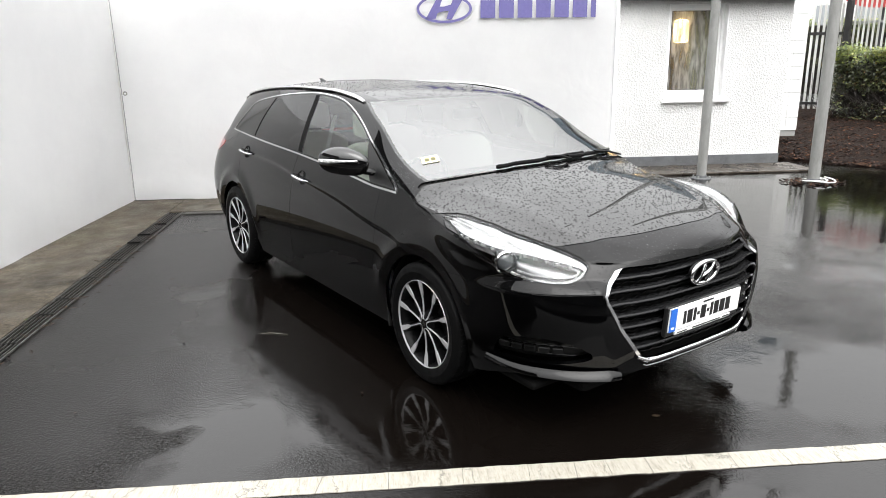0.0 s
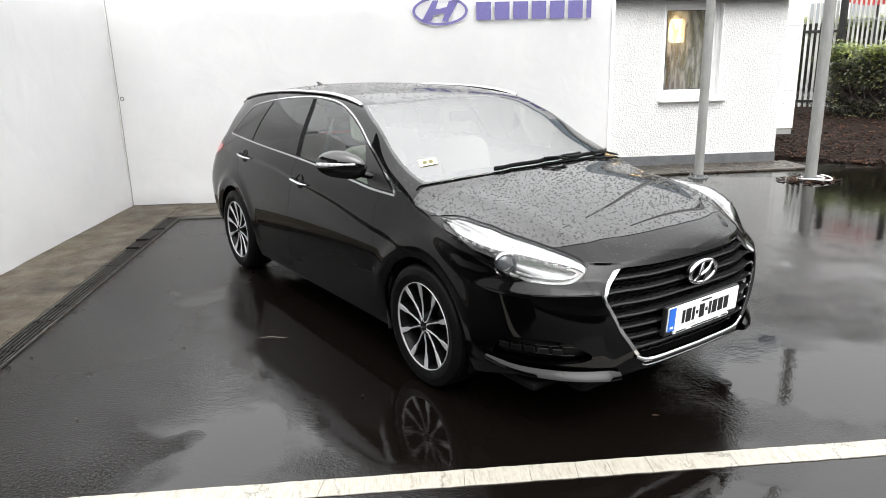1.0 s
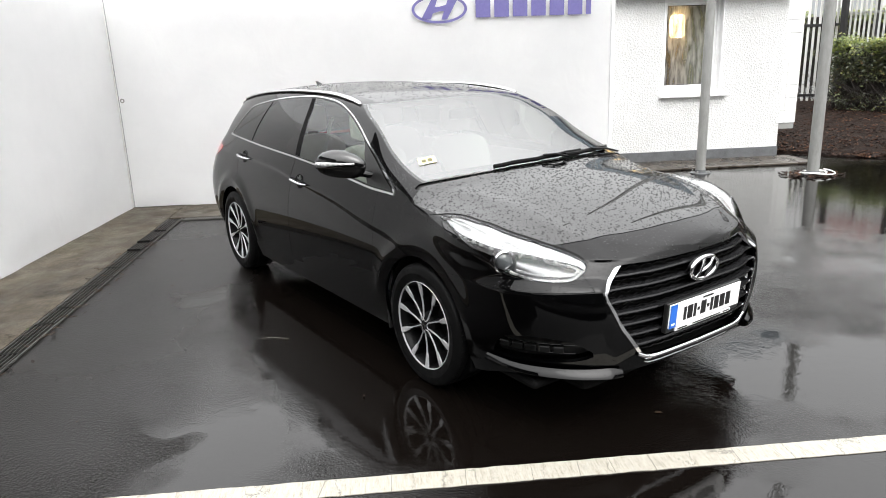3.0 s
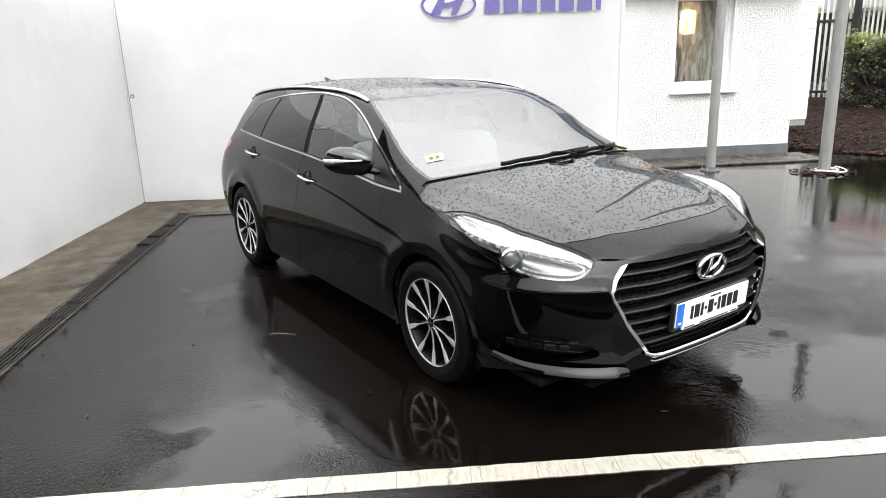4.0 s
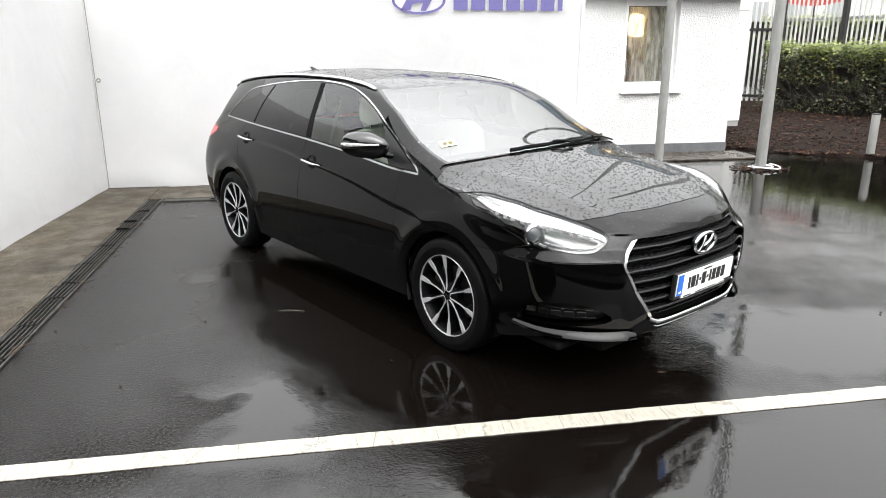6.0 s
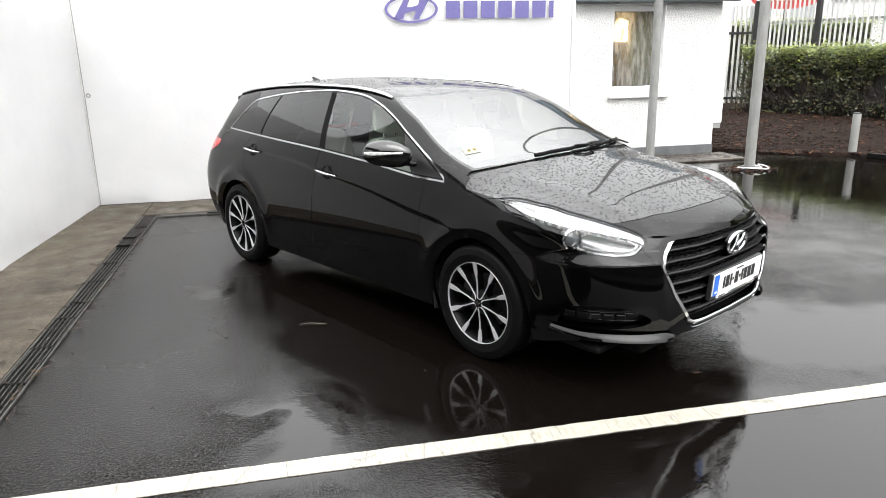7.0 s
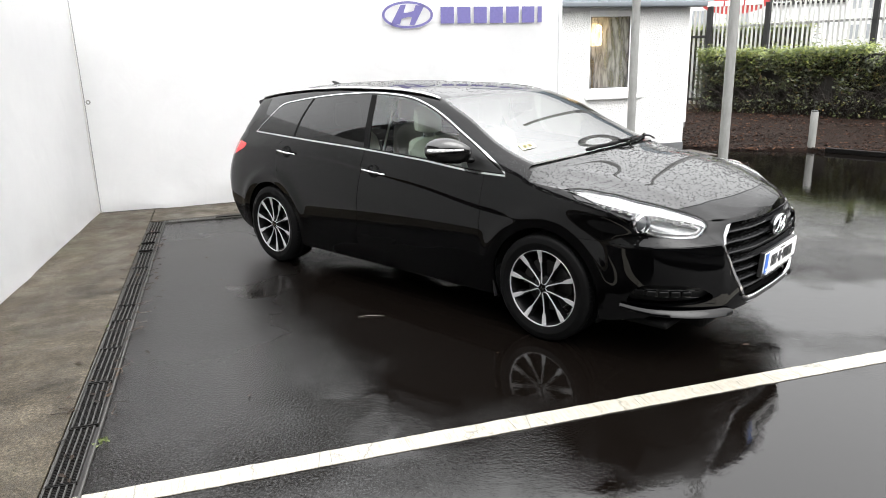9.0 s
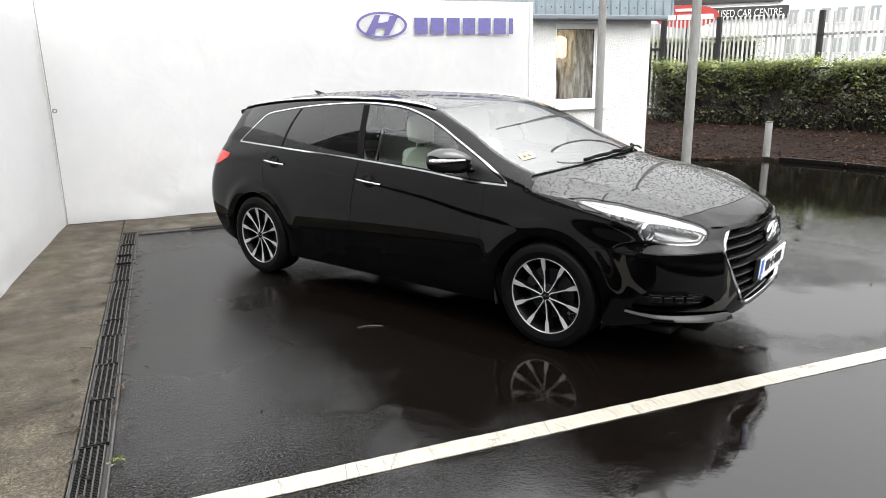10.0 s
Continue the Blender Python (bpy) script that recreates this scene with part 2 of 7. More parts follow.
# ---- building helpers ----
def mesh_of(bm, name, smooth=False, sharp=None):
    me = bpy.data.meshes.new(name)
    bm.normal_update()
    bm.to_mesh(me)
    bm.free()
    if smooth:
        me.shade_smooth()
        if sharp:
            me.set_sharp_from_angle(angle=radians(sharp))
    return me


def part(name, bm, material, parent=None, label="", smooth=False, sharp=35, m=None):
    """One bmesh as one object, under a thing or a part."""
    me = mesh_of(bm, name, smooth, sharp) if isinstance(bm, bmesh.types.BMesh) else bm
    if material and not me.materials:
        me.materials.append(material)
    ob = new(name, me)
    if parent:
        ob.parent = parent
    if m is not None:
        ob.matrix_basis = m
    return tagged(ob, label)


def thing(name, label, category, m=None, group="", kind=""):
    ob = new(name)
    ob.empty_display_size = 0.1
    if m is not None:
        ob.matrix_basis = m
    return tagged(ob, label, category, group, kind)


def box(x0, y0, z0, x1, y1, z1, bevel=0.0, bm=None):
    bm = bm or bmesh.new()
    r = bmesh.ops.create_cube(bm, size=1.0, matrix=Matrix.LocRotScale(((x0 + x1) / 2, (y0 + y1) / 2, (z0 + z1) / 2), None, (abs(x1 - x0), abs(y1 - y0), abs(z1 - z0))))
    if bevel:
        edges = list({e for v_ in r["verts"] for e in v_.link_edges})
        bmesh.ops.bevel(bm, geom=edges, offset=bevel, segments=2, profile=0.5, affect="EDGES")
    return bm


def tube(path, radius, sides=12, bm=None, caps=True, flat=1.0, taper=None):
    """A round bar along a list of points; flat squeezes it across its second axis."""
    bm = bm or bmesh.new()
    path = [Vector(p) for p in path]
    rings = []
    side = None
    for i, p in enumerate(path):
        d = (path[min(i + 1, len(path) - 1)] - path[max(i - 1, 0)]).normalized()
        if side is None:
            side = d.cross(Vector((0, 0, 1)))
            if side.length < 1e-3:
                side = d.cross(Vector((0, 1, 0)))
        side = (side - d * side.dot(d)).normalized()
        up = side.cross(d)
        r = radius * (taper[i] if taper else 1)
        rings.append([bm.verts.new(p + side * math.cos(a) * r + up * math.sin(a) * r * flat) for a in (2 * math.pi * k / sides for k in range(sides))])
    for a, b in zip(rings, rings[1:]):
        for k in range(sides):
            bm.faces.new((a[k], a[(k + 1) % sides], b[(k + 1) % sides], b[k]))
    if caps:
        bm.faces.new(rings[0][::-1])
        bm.faces.new(rings[-1])
    bmesh.ops.recalc_face_normals(bm, faces=bm.faces[:])
    return bm


def lathe(profile, sides=48, bm=None, axis="x"):
    """Profile of (along the axis, radius) turned round the axis."""
    bm = bm or bmesh.new()
    rings = []
    for a, r in profile:
        ring = []
        for k in range(sides):
            t = 2 * math.pi * k / sides
            p = (a, r * math.cos(t), r * math.sin(t)) if axis == "x" else (r * math.cos(t), r * math.sin(t), a)
            ring.append(bm.verts.new(p))
        rings.append(ring)
    for a, b in zip(rings, rings[1:]):
        for k in range(sides):
            bm.faces.new((a[k], a[(k + 1) % sides], b[(k + 1) % sides], b[k]))
    bmesh.ops.recalc_face_normals(bm, faces=bm.faces[:])
    return bm


def plate_of(points, depth, m=None, bm=None):
    """A flat outline of (u, v) as a slab of that depth; u, v and depth are x, z and y."""
    bm = bm or bmesh.new()
    front = [bm.verts.new((u, 0, w)) for u, w in points]
    back = [bm.verts.new((u, depth, w)) for u, w in points]
    bm.faces.new(front)
    bm.faces.new(back[::-1])
    n = len(points)
    for i in range(n):
        bm.faces.new((front[i], back[i], back[(i + 1) % n], front[(i + 1) % n]))
    bmesh.ops.recalc_face_normals(bm, faces=bm.faces[:])
    if m is not None:
        bmesh.ops.transform(bm, matrix=m, verts=bm.verts[:])
    return bm


def pchip(keys):
    """A smooth curve through (position, value) keys that never overshoots."""
    xs = np.array([k[0] for k in keys], float)
    ys = np.array([k[1] for k in keys], float)
    h = np.diff(xs)
    d = np.diff(ys) / h
    g = np.zeros(len(xs))
    for i in range(1, len(xs) - 1):
        if d[i - 1] * d[i] > 0:
            w1, w2 = 2 * h[i] + h[i - 1], h[i] + 2 * h[i - 1]
            g[i] = (w1 + w2) / (w1 / d[i - 1] + w2 / d[i])
    g[0], g[-1] = d[0], d[-1]

    def f(q):
        q = np.clip(np.asarray(q, float), xs[0], xs[-1])
        i = np.clip(np.searchsorted(xs, q) - 1, 0, len(h) - 1)
        t = (q - xs[i]) / h[i]
        return ((1 + 2 * t) * (1 - t) ** 2 * ys[i] + t * (1 - t) ** 2 * h[i] * g[i] + t * t * (3 - 2 * t) * ys[i + 1] + t * t * (t - 1) * h[i] * g[i + 1])
    return f

# ---- ground, slabs and drains ----
bm = bmesh.new()
bmesh.ops.create_grid(bm, x_segments=60, y_segments=60, size=160)
ground = tagged(part("ground", bm, asphalt), "rain-wet black asphalt yard with shallow puddles", "ground", kind="structure")

BACK, LEFT = 4.79, -3.95            # foot of the two banner walls
LEAN_X = -0.066                     # the west wall swings out towards the street


def west(y):
    return LEFT + (BACK - y) * LEAN_X


bm = bmesh.new()
ys = [BACK - 0.02] + [4.02 - 0.9 * i for i in range(12)]
tops = []
for y in ys:
    tops.append([bm.verts.new((west(y), y, z)) for z in (0, 0.014)] + [bm.verts.new((-3.352, y, z)) for z in (0.014, 0)])
for a, b in zip(tops, tops[1:]):
    for k in range(3):
        bm.faces.new((a[k], a[k + 1], b[k + 1], b[k]))
bm.faces.new(tops[0]), bm.faces.new(tops[-1][::-1])
bmesh.ops.recalc_face_normals(bm, faces=bm.faces[:])
tagged(part("pavement_west", bm, concrete), "damp stained concrete strip along the banner wall", "pavement", kind="structure")
tagged(part("pavement_north", box(-3.342, 4.06, 0, 2.4, BACK - 0.02, 0.016, 0.004), concrete), "damp concrete strip under the back banner", "pavement", kind="structure")
dirt = shade("wet_brown_dirt", (0.05, 0.04, 0.03), 0.4)
v = position(dirt)
plug(dirt, "Base Color", ramp(dirt, grain(dirt, v, 5, 8, 0.75), (0.3, (0.018, 0.014, 0.010)), (0.55, (0.045, 0.036, 0.027)), (0.75, (0.085, 0.075, 0.06))))
plug(dirt, "Roughness", ramp(dirt, grain(dirt, v, 2.5, 5), (0.4, 0.12), (0.6, 0.5)))
relief(dirt, grain(dirt, v, 40, 6), 0.6, 0.01)
tagged(part("pavement_east", box(1.95, 5.5, 0, 5.15, 6.2, 0.03, 0.008), dirt), "strip of wet brown dirt before the white building", "pavement", kind="structure")

# painted bay line with slightly ragged edges, in slabs split by cracks
line_mark = thing("line_marking", "worn white painted bay line on wet asphalt", "road marking", kind="structure")
rng = random.Random(4)
x = -6.2
while x < 9.0:
    x1 = x + rng.uniform(0.22, 0.75)
    bm = bmesh.new()
    n = max(4, int((x1 - x) / 0.02))
    lo, hi = [], []
    for i in range(n + 1):
        px = x + (x1 - 0.0014 - x) * i / n
        sk = 0.012 * math.sin(px * 3.1)
        e1 = noise.noise((px * 14, 1.3, 0)) * 0.0035 + noise.noise((px * 60, 7.3, 0)) * 0.002
        e2 = noise.noise((px * 14, 5.3, 0)) * 0.0035 + noise.noise((px * 60, 2.3, 0)) * 0.002
        drift = -0.011 * (px + 1)
        lo.append(bm.verts.new((px + sk, -1.392 + drift * 0.5 + e1, 0.004)))
        hi.append(bm.verts.new((px, -1.277 + drift * 0.5 + e2, 0.004)))
    for i in range(n):
        bm.faces.new((lo[i], lo[i + 1], hi[i + 1], hi[i]))
    r = bmesh.ops.extrude_face_region(bm, geom=bm.faces[:])
    bmesh.ops.translate(bm, vec=(0, 0, -0.0035), verts=[g for g in r["geom"] if isinstance(g, bmesh.types.BMVert)])
    bmesh.ops.recalc_face_normals(bm, faces=bm.faces[:])
    part("paint_slab", bm, marking, line_mark)
    x = x1


def grate_mesh(length, width=0.118):
    """Long slots between thin bars, with a cross comb below."""
    bm = bmesh.new()
    for k in range(5):
        u = -width / 2 + 0.003 + (width - 0.006) * k / 4
        box(u - 0.0035, 0, 0.0, u + 0.0035, length, 0.012, 0, bm)
    bm.faces.ensure_lookup_table()
    for f_ in bm.faces:
        f_.material_index = 1
    n = int(length / 0.0125)
    for k in range(n + 1):
        w = length * k / n
        box(-width / 2, w - 0.0028, -0.004, width / 2, w + 0.0028, 0.0065, 0, bm)
    box(-width / 2, 0, 0.0, width / 2, 0.007, 0.0125, 0, bm)
    box(-width / 2, length - 0.007, 0.0, width / 2, length, 0.0125, 0, bm)
    return bm


drain = thing("drain_channel", "long black plastic drain channel beside the concrete", "drain", kind="structure")
part("channel_bed", box(-3.335, -6.0, 0.001, -3.185, 4.05, 0.004), drain_dark, drain)
for u0, u1 in ((-3.345, -3.336), (-3.197, -3.186)):
    part("channel_edge", box(u0, -6.0, 0.0, u1, 4.05, 0.014, 0.003), channel_edge, drain)
half_me = mesh_of(grate_mesh(0.49), "grate")
short_me = mesh_of(grate_mesh(0.30), "grate_short")
for me in (half_me, short_me):
    me.materials.append(grating), me.materials.append(worn_bar)
y, k = 3.98, 0
grate_rng = random.Random(9)
while y > -5.5:
    short = k in (2, 6)
    size = 0.30 if short else 0.49
    y -= size + grate_rng.choice((0.006, 0.012, 0.02))
    lift, tip = (0.02, -3.2) if k in (1, 2) else (0.0, 0.0)
    ob = part("drain_grate", short_me if short else half_me, grating, None, "", m=pose(-3.267 + grate_rng.uniform(-0.009, 0.006), y, 0.006 + lift, tip, grate_rng.uniform(-1, 1), grate_rng.uniform(-1.1, 1.1)))
    tagged(ob, "lifted black slotted drain grate" if lift else "black slotted drain grate with dirt in it", "drain grate", "grates of the long drain")
    k += 1
drain_n = thing("drain_channel", "narrow grey drain channel along the back concrete strip", "drain", kind="structure")
part("channel_bed", box(-3.33, 3.955, 0.001, 2.4, 4.05, 0.005), drain_dark, drain_n)
for w0, w1 in ((3.945, 3.958), (4.045, 4.058)):
    part("channel_edge", box(-3.17, w0, 0.0, 2.4, w1, 0.013, 0.003), channel_edge, drain_n)
bm = bmesh.new()
for k in range(220):
    u = -3.15 + k * 0.025
    box(u, 3.958, 0.004, u + 0.012, 4.045, 0.011, 0, bm)
tagged(part("cross_bars", bm, channel_edge, drain_n), kind="stuff")
tagged(part("lifted_cover", box(-2.66, 3.95, 0.012, -2.1, 4.05, 0.026, 0.004), grating, None), "lifted black drain cover lying on its channel", "drain cover")


# ---- banner walls ----
def banner(name, p0, p1, height, label, crease):
    """A taut printed sheet from p0 to p1 that sags into folds near its foot."""
    p0, p1 = Vector(p0), Vector(p1)
    run = (p1 - p0)
    nrm = Vector((run.y, -run.x, 0)).normalized()
    nx, nz = int(run.length / 0.05), 56
    bm = bmesh.new()
    rows = []
    for j in range(nz + 1):
        h = height * (j / nz) ** 1.35
        row = []
        for i in range(nx + 1):
            q = p0 + run * (i / nx)
            d = run.length * i / nx
            low = math.exp(-h / 0.35)
            w = 0.012 * noise.noise((d * 0.9 + crease, h * 1.2, crease)) + crease_amp * low * noise.noise((d * 1.7 + crease * 3, h * 3.0, 2.0))
            w += 0.010 * low * max(0, noise.noise((d * 3.4 + h * 5 + crease, h * 6.0, 4.0)))
            hh = h + 0.012 + 0.008 * low * noise.noise((d * 0.8, crease, 9.0))
            row.append(bm.verts.new(q + nrm * w + Vector((0, 0, hh))))
        rows.append(row)
    for a, b in zip(rows, rows[1:]):
        for i in range(nx):
            bm.faces.new((a[i], a[i + 1], b[i + 1], b[i]))
    bmesh.ops.solidify(bm, geom=bm.faces[:], thickness=0.004)
    bmesh.ops.recalc_face_normals(bm, faces=bm.faces[:])
    return bm


crease_amp = 0.035
SOUTH = -2.6
tagged(part("wall_north", box(-4.2, BACK + 0.10, 0, 1.9, BACK + 0.3, 2.44), white_paint), "plain wall behind the white banner", "wall", kind="structure")
bm = bmesh.new()
vs = [bm.verts.new((west(y) + dx, y, z)) for y in (BACK + 0.10, SOUTH) for dx, z in ((-0.1, 0), (-0.1, 2.44), (-0.3, 2.44), (-0.3, 0))]
for k in range(4):
    bm.faces.new((vs[k], vs[(k + 1) % 4], vs[4 + (k + 1) % 4], vs[4 + k]))
bm.faces.new(vs[:4]), bm.faces.new(vs[4:])
bmesh.ops.recalc_face_normals(bm, faces=bm.faces[:])
tagged(part("wall_west", bm, white_paint), "plain wall behind the west banner", "wall", kind="structure")
banner_n = thing("banner", "white printed banner with a violet-blue oval emblem and block lettering", "banner")
part("sheet", banner("banner", (LEFT + 0.02, BACK, 0), (1.93, BACK, 0), 2.47, "", 0.7), fabric, banner_n, smooth=True, sharp=60)
crease_amp = 0.012
banner_w = thing("banner", "plain white banner sheet, creased along its foot", "banner")
part("sheet", banner("banner", (west(SOUTH), SOUTH, 0), (LEFT, BACK - 0.02, 0), 2.5, "", 5.2), fabric, banner_w, smooth=True, sharp=60)
# edge hem, cord at the corner and eyelets
part("hem", box(1.905, BACK - 0.022, 0.03, 1.945, BACK + 0.006, 2.485, 0.003), fabric, banner_n)
part("top_cord", tube([(LEFT, BACK - 0.012, 2.49), (-1.0, BACK - 0.012, 2.484), (1.95, BACK - 0.012, 2.49)], 0.004, 6), galvanised, banner_n)
grey_cord = shade("grey_cord", (0.3, 0.3, 0.3), 0.6)
part("corner_cord", tube([(LEFT + 0.018, BACK - 0.02, 0.03), (LEFT + 0.024, BACK - 0.022, 1.2), (LEFT + 0.016, BACK - 0.02, 2.49)], 0.005, 6), grey_cord, banner_n)
for z in (1.28,):
    part("eyelet", lathe([(0, 0.012), (0.004, 0.02), (0.0, 0.026)], 16, axis="z"), galvanised, banner_n, m=pose(LEFT + 0.06, BACK - 0.02, z, 90, 0, 0))
part("batten", box(LEFT - 0.02, BACK - 0.006, 0.0, 1.9, BACK + 0.01, 0.018, 0.003), black_steel, banner_n)

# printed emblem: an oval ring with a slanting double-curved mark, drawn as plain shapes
FACE = BACK - 0.031


def ring_bm(cx, cz, rx, rz, wx, wz, depth=0.002, n=64):
    bm = bmesh.new()
    o = [(cx + rx * math.cos(2 * math.pi * k / n), cz + rz * math.sin(2 * math.pi * k / n)) for k in range(n)]
    i = [(cx + (rx - wx) * math.cos(2 * math.pi * k / n), cz + (rz - wz) * math.sin(2 * math.pi * k / n)) for k in range(n)]
    vo = [[bm.verts.new((u, d, w)) for u, w in o] for d in (0, depth)]
    vi = [[bm.verts.new((u, d, w)) for u, w in i] for d in (0, depth)]
    for k in range(n):
        q = (k + 1) % n
        bm.faces.new((vo[0][k], vo[0][q], vi[0][q], vi[0][k]))
        bm.faces.new((vo[1][q], vo[1][k], vi[1][k], vi[1][q]))
        bm.faces.new((vo[0][q], vo[0][k], vo[1][k], vo[1][q]))
        bm.faces.new((vi[0][k], vi[0][q], vi[1][q], vi[1][k]))
    bmesh.ops.recalc_face_normals(bm, faces=bm.faces[:])
    return bm


def slant_mark(cx, cz, rx, rz, depth=0.002):
    """Two leaning legs joined by a swept waist, inside an ellipse."""
    bm = bmesh.new()
    n = 14
    for sgn in (-1, 1):
        strip = []
        for k in range(n + 1):
            w = -0.93 + 1.86 * k / n
            mid_u = sgn * 0.40 + 0.22 * w
            half = 0.17 + 0.05 * w * sgn
            strip.append([bm.verts.new((cx + rx * (mid_u + e), d, cz + rz * w * math.sqrt(max(0.05, 1 - (0.55 * mid_u) ** 2)))) for e in (-half, half) for d in (0, depth)])
        for a, b in zip(strip, strip[1:]):
            for p, q in ((0, 2), (2, 3), (3, 1), (1, 0)):
                bm.faces.new((a[p], a[q], b[q], b[p]))
    waist = []
    for k in range(n + 1):
        u = -0.45 + 0.9 * k / n
        c = 0.30 * u
        waist.append([bm.verts.new((cx + rx * u, d + 0.0004, cz + rz * (c + e))) for e in (-0.2 - 0.25 * abs(u), 0.2 + 0.25 * abs(u)) for d in (0, depth)])
    for a, b in zip(waist, waist[1:]):
        for p, q in ((0, 2), (2, 3), (3, 1), (1, 0)):
            bm.faces.new((a[p], a[q], b[q], b[p]))
    bmesh.ops.recalc_face_normals(bm, faces=bm.faces[:])
    return bm


to_face = Matrix.Translation((0, FACE, 0))
part("oval_ring", ring_bm(-0.163, 2.18, 0.325, 0.16, 0.032, 0.028), print_blue, banner_n, m=to_face)
part("oval_mark", slant_mark(-0.163, 2.18, 0.27, 0.128), print_blue, banner_n, m=to_face)
# the lettering as plain blocks of its size
cell, gap = 0.2205, 0.045
for k in range(7):
    u0 = 0.262 + k * cell
    wide = 0.06 if k == 6 else cell - gap
    part("letter_block", box(u0, FACE, 2.072, u0 + wide, FACE + 0.002, 2.272, 0), print_blue, banner_n)

# ---- white roughcast building ----
HOUSE_Y, HX0, HX1 = 6.2, 1.2, 4.96
WX0, WX1, WZ0, WZ1 = 3.14, 4.01, 1.03, 2.30      # window opening
house = thing("wall_house", "white roughcast office wall with a grey plinth", "wall", kind="structure")
for x0, x1, z0, z1 in ((HX0, WX0, .17, 2.34), (WX1, HX1, .17, 2.34), (WX0, WX1, .17, WZ0), (WX0, WX1, WZ1, 2.34)):
    part("roughcast_face", box(x0, HOUSE_Y, z0, x1, HOUSE_Y + 0.28, z1), roughcast, house)
part("roughcast_return", box(HX1 - 0.28, HOUSE_Y + 0.28, 0.17, HX1, 9.6, 2.34), roughcast, house)
part("plinth", box(HX0, HOUSE_Y - 0.012, 0.0, HX1 + 0.012, HOUSE_Y + 0.2, 0.17, 0.004), plinth_grey, house)
part("inner_room", box(HX0, HOUSE_Y + 2.6, 0.1, HX1 - 0.28, HOUSE_Y + 2.7, 2.34), shade("cream_room_wall", (0.62, 0.48, 0.26), 0.7), house)
part("room_side", box(HX0, HOUSE_Y + 0.28, 0.1, HX0 + 0.1, HOUSE_Y + 2.6, 2.34), white_paint, house)
part("room_ceiling", box(HX0, HOUSE_Y, 2.345, HX1, 9.6, 2.42), white_paint, house)
part("room_floor", box(HX0, HOUSE_Y + 0.28, 0.02, HX1 - 0.28, HOUSE_Y + 2.6, 0.1), concrete, house)
fascia = thing("roof_fascia", "grey-blue ribbed steel fascia over a dark gutter", "roof", kind="structure")
bm = bmesh.new()
prof = []
u = HX0
while u < HX1 + 0.22:
    prof += [(u, 0), (u + 0.11, 0), (u + 0.125, 0.022), (u + 0.155, 0.022), (u + 0.17, 0)]
    u += 0.17
lo = [bm.verts.new((a, HOUSE_Y - 0.16 - d, 2.42)) for a, d in prof]
hi = [bm.verts.new((a, HOUSE_Y - 0.13 - d, 2.98)) for a, d in prof]
for k in range(len(prof) - 1):
    bm.faces.new((lo[k], lo[k + 1], hi[k + 1], hi[k]))
bmesh.ops.solidify(bm, geom=bm.faces[:], thickness=-0.006)
part("ribbed_sheet", bm, cladding, fascia)
part("gutter", box(HX0, HOUSE_Y - 0.19, 2.345, HX1 + 0.2, HOUSE_Y - 0.02, 2.425, 0.02), gutter_grey, fascia)
part("soffit", box(HX0, HOUSE_Y - 0.02, 2.425, HX1 + 0.18, 9.6, 2.46), gutter_grey, fascia)
part("return_sheet", box(HX1 + 0.17, HOUSE_Y - 0.15, 2.46, HX1 + 0.19, 9.6, 2.98), cladding, fascia)
bolt_me = mesh_of(lathe([(0, 0.0), (0.004, 0.009), (0.0, 0.012)], 8, axis="z"), "bolt")
bolt_me.materials.append(black_steel)
for k in range(22):
    part("bolt", bolt_me, black_steel, fascia, m=pose(HX0 + 0.055 + 0.17 * k, HOUSE_Y - 0.165, 2.53, 90, 0, 0))

window = thing("window_1", "white framed office window, steamed up and lit from inside", "window", kind="structure")
IN = HOUSE_Y + 0.12
fw = 0.055
for a in ((WX0, WZ0, WX0 + fw, WZ1), (WX1 - fw, WZ0, WX1, WZ1), (WX0 + fw, WZ0, WX1 - fw, WZ0 + fw), (WX0 + fw, WZ1 - fw, WX1 - fw, WZ1)):
    part("window_frame", box(a[0], IN - 0.03, a[1], a[2], IN + 0.04, a[3], 0.006), upvc, window)
gx0, gx1, gz0, gz1 = WX0 + fw, WX1 - fw, WZ0 + fw, WZ1 - fw
sash = 0.03
for a in ((gx0, gz0, gx0 + sash, gz1), (gx1 - sash, gz0, gx1, gz1), (gx0 + sash, gz0, gx1 - sash, gz0 + sash), (gx0 + sash, gz1 - sash, gx1 - sash, gz1)):
    part("sash", box(a[0], IN - 0.012, a[1], a[2], IN + 0.03, a[3], 0.005), upvc, window)
for w0, w1 in ((gx0 + sash, gx0 + sash + 0.008), (gx1 - sash - 0.008, gx1 - sash)):
    part("gasket", box(w0, IN - 0.006, gz0 + sash, w1, IN + 0.01, gz1 - sash), black_steel, window)
for w0, w1 in ((gz0 + sash, gz0 + sash + 0.008), (gz1 - sash - 0.008, gz1 - sash)):
    part("gasket", box(gx0 + sash, IN - 0.006, w0, gx1 - sash, IN + 0.01, w1), black_steel, window)
part("window_sill", box(WX0 - 0.035, HOUSE_Y - 0.07, 0.945, WX1 + 0.10, IN - 0.03, 0.985, 0.008), upvc, window)
part("sill_board", box(WX0, HOUSE_Y - 0.03, 0.985, WX1, IN - 0.03, 1.03, 0.004), upvc, window)
for a0, a1 in ((WX0 - 0.004, WX0 + 0.012), (WX1 - 0.012, WX1 + 0.004)):
    part("reveal", box(a0, HOUSE_Y - 0.004, 1.03, a1, IN - 0.03, WZ1), upvc, window)
misted = bpy.data.materials.new("misted_pane")
misted.use_nodes = True
mn, ml = misted.node_tree.nodes, misted.node_tree.links
mn.clear()
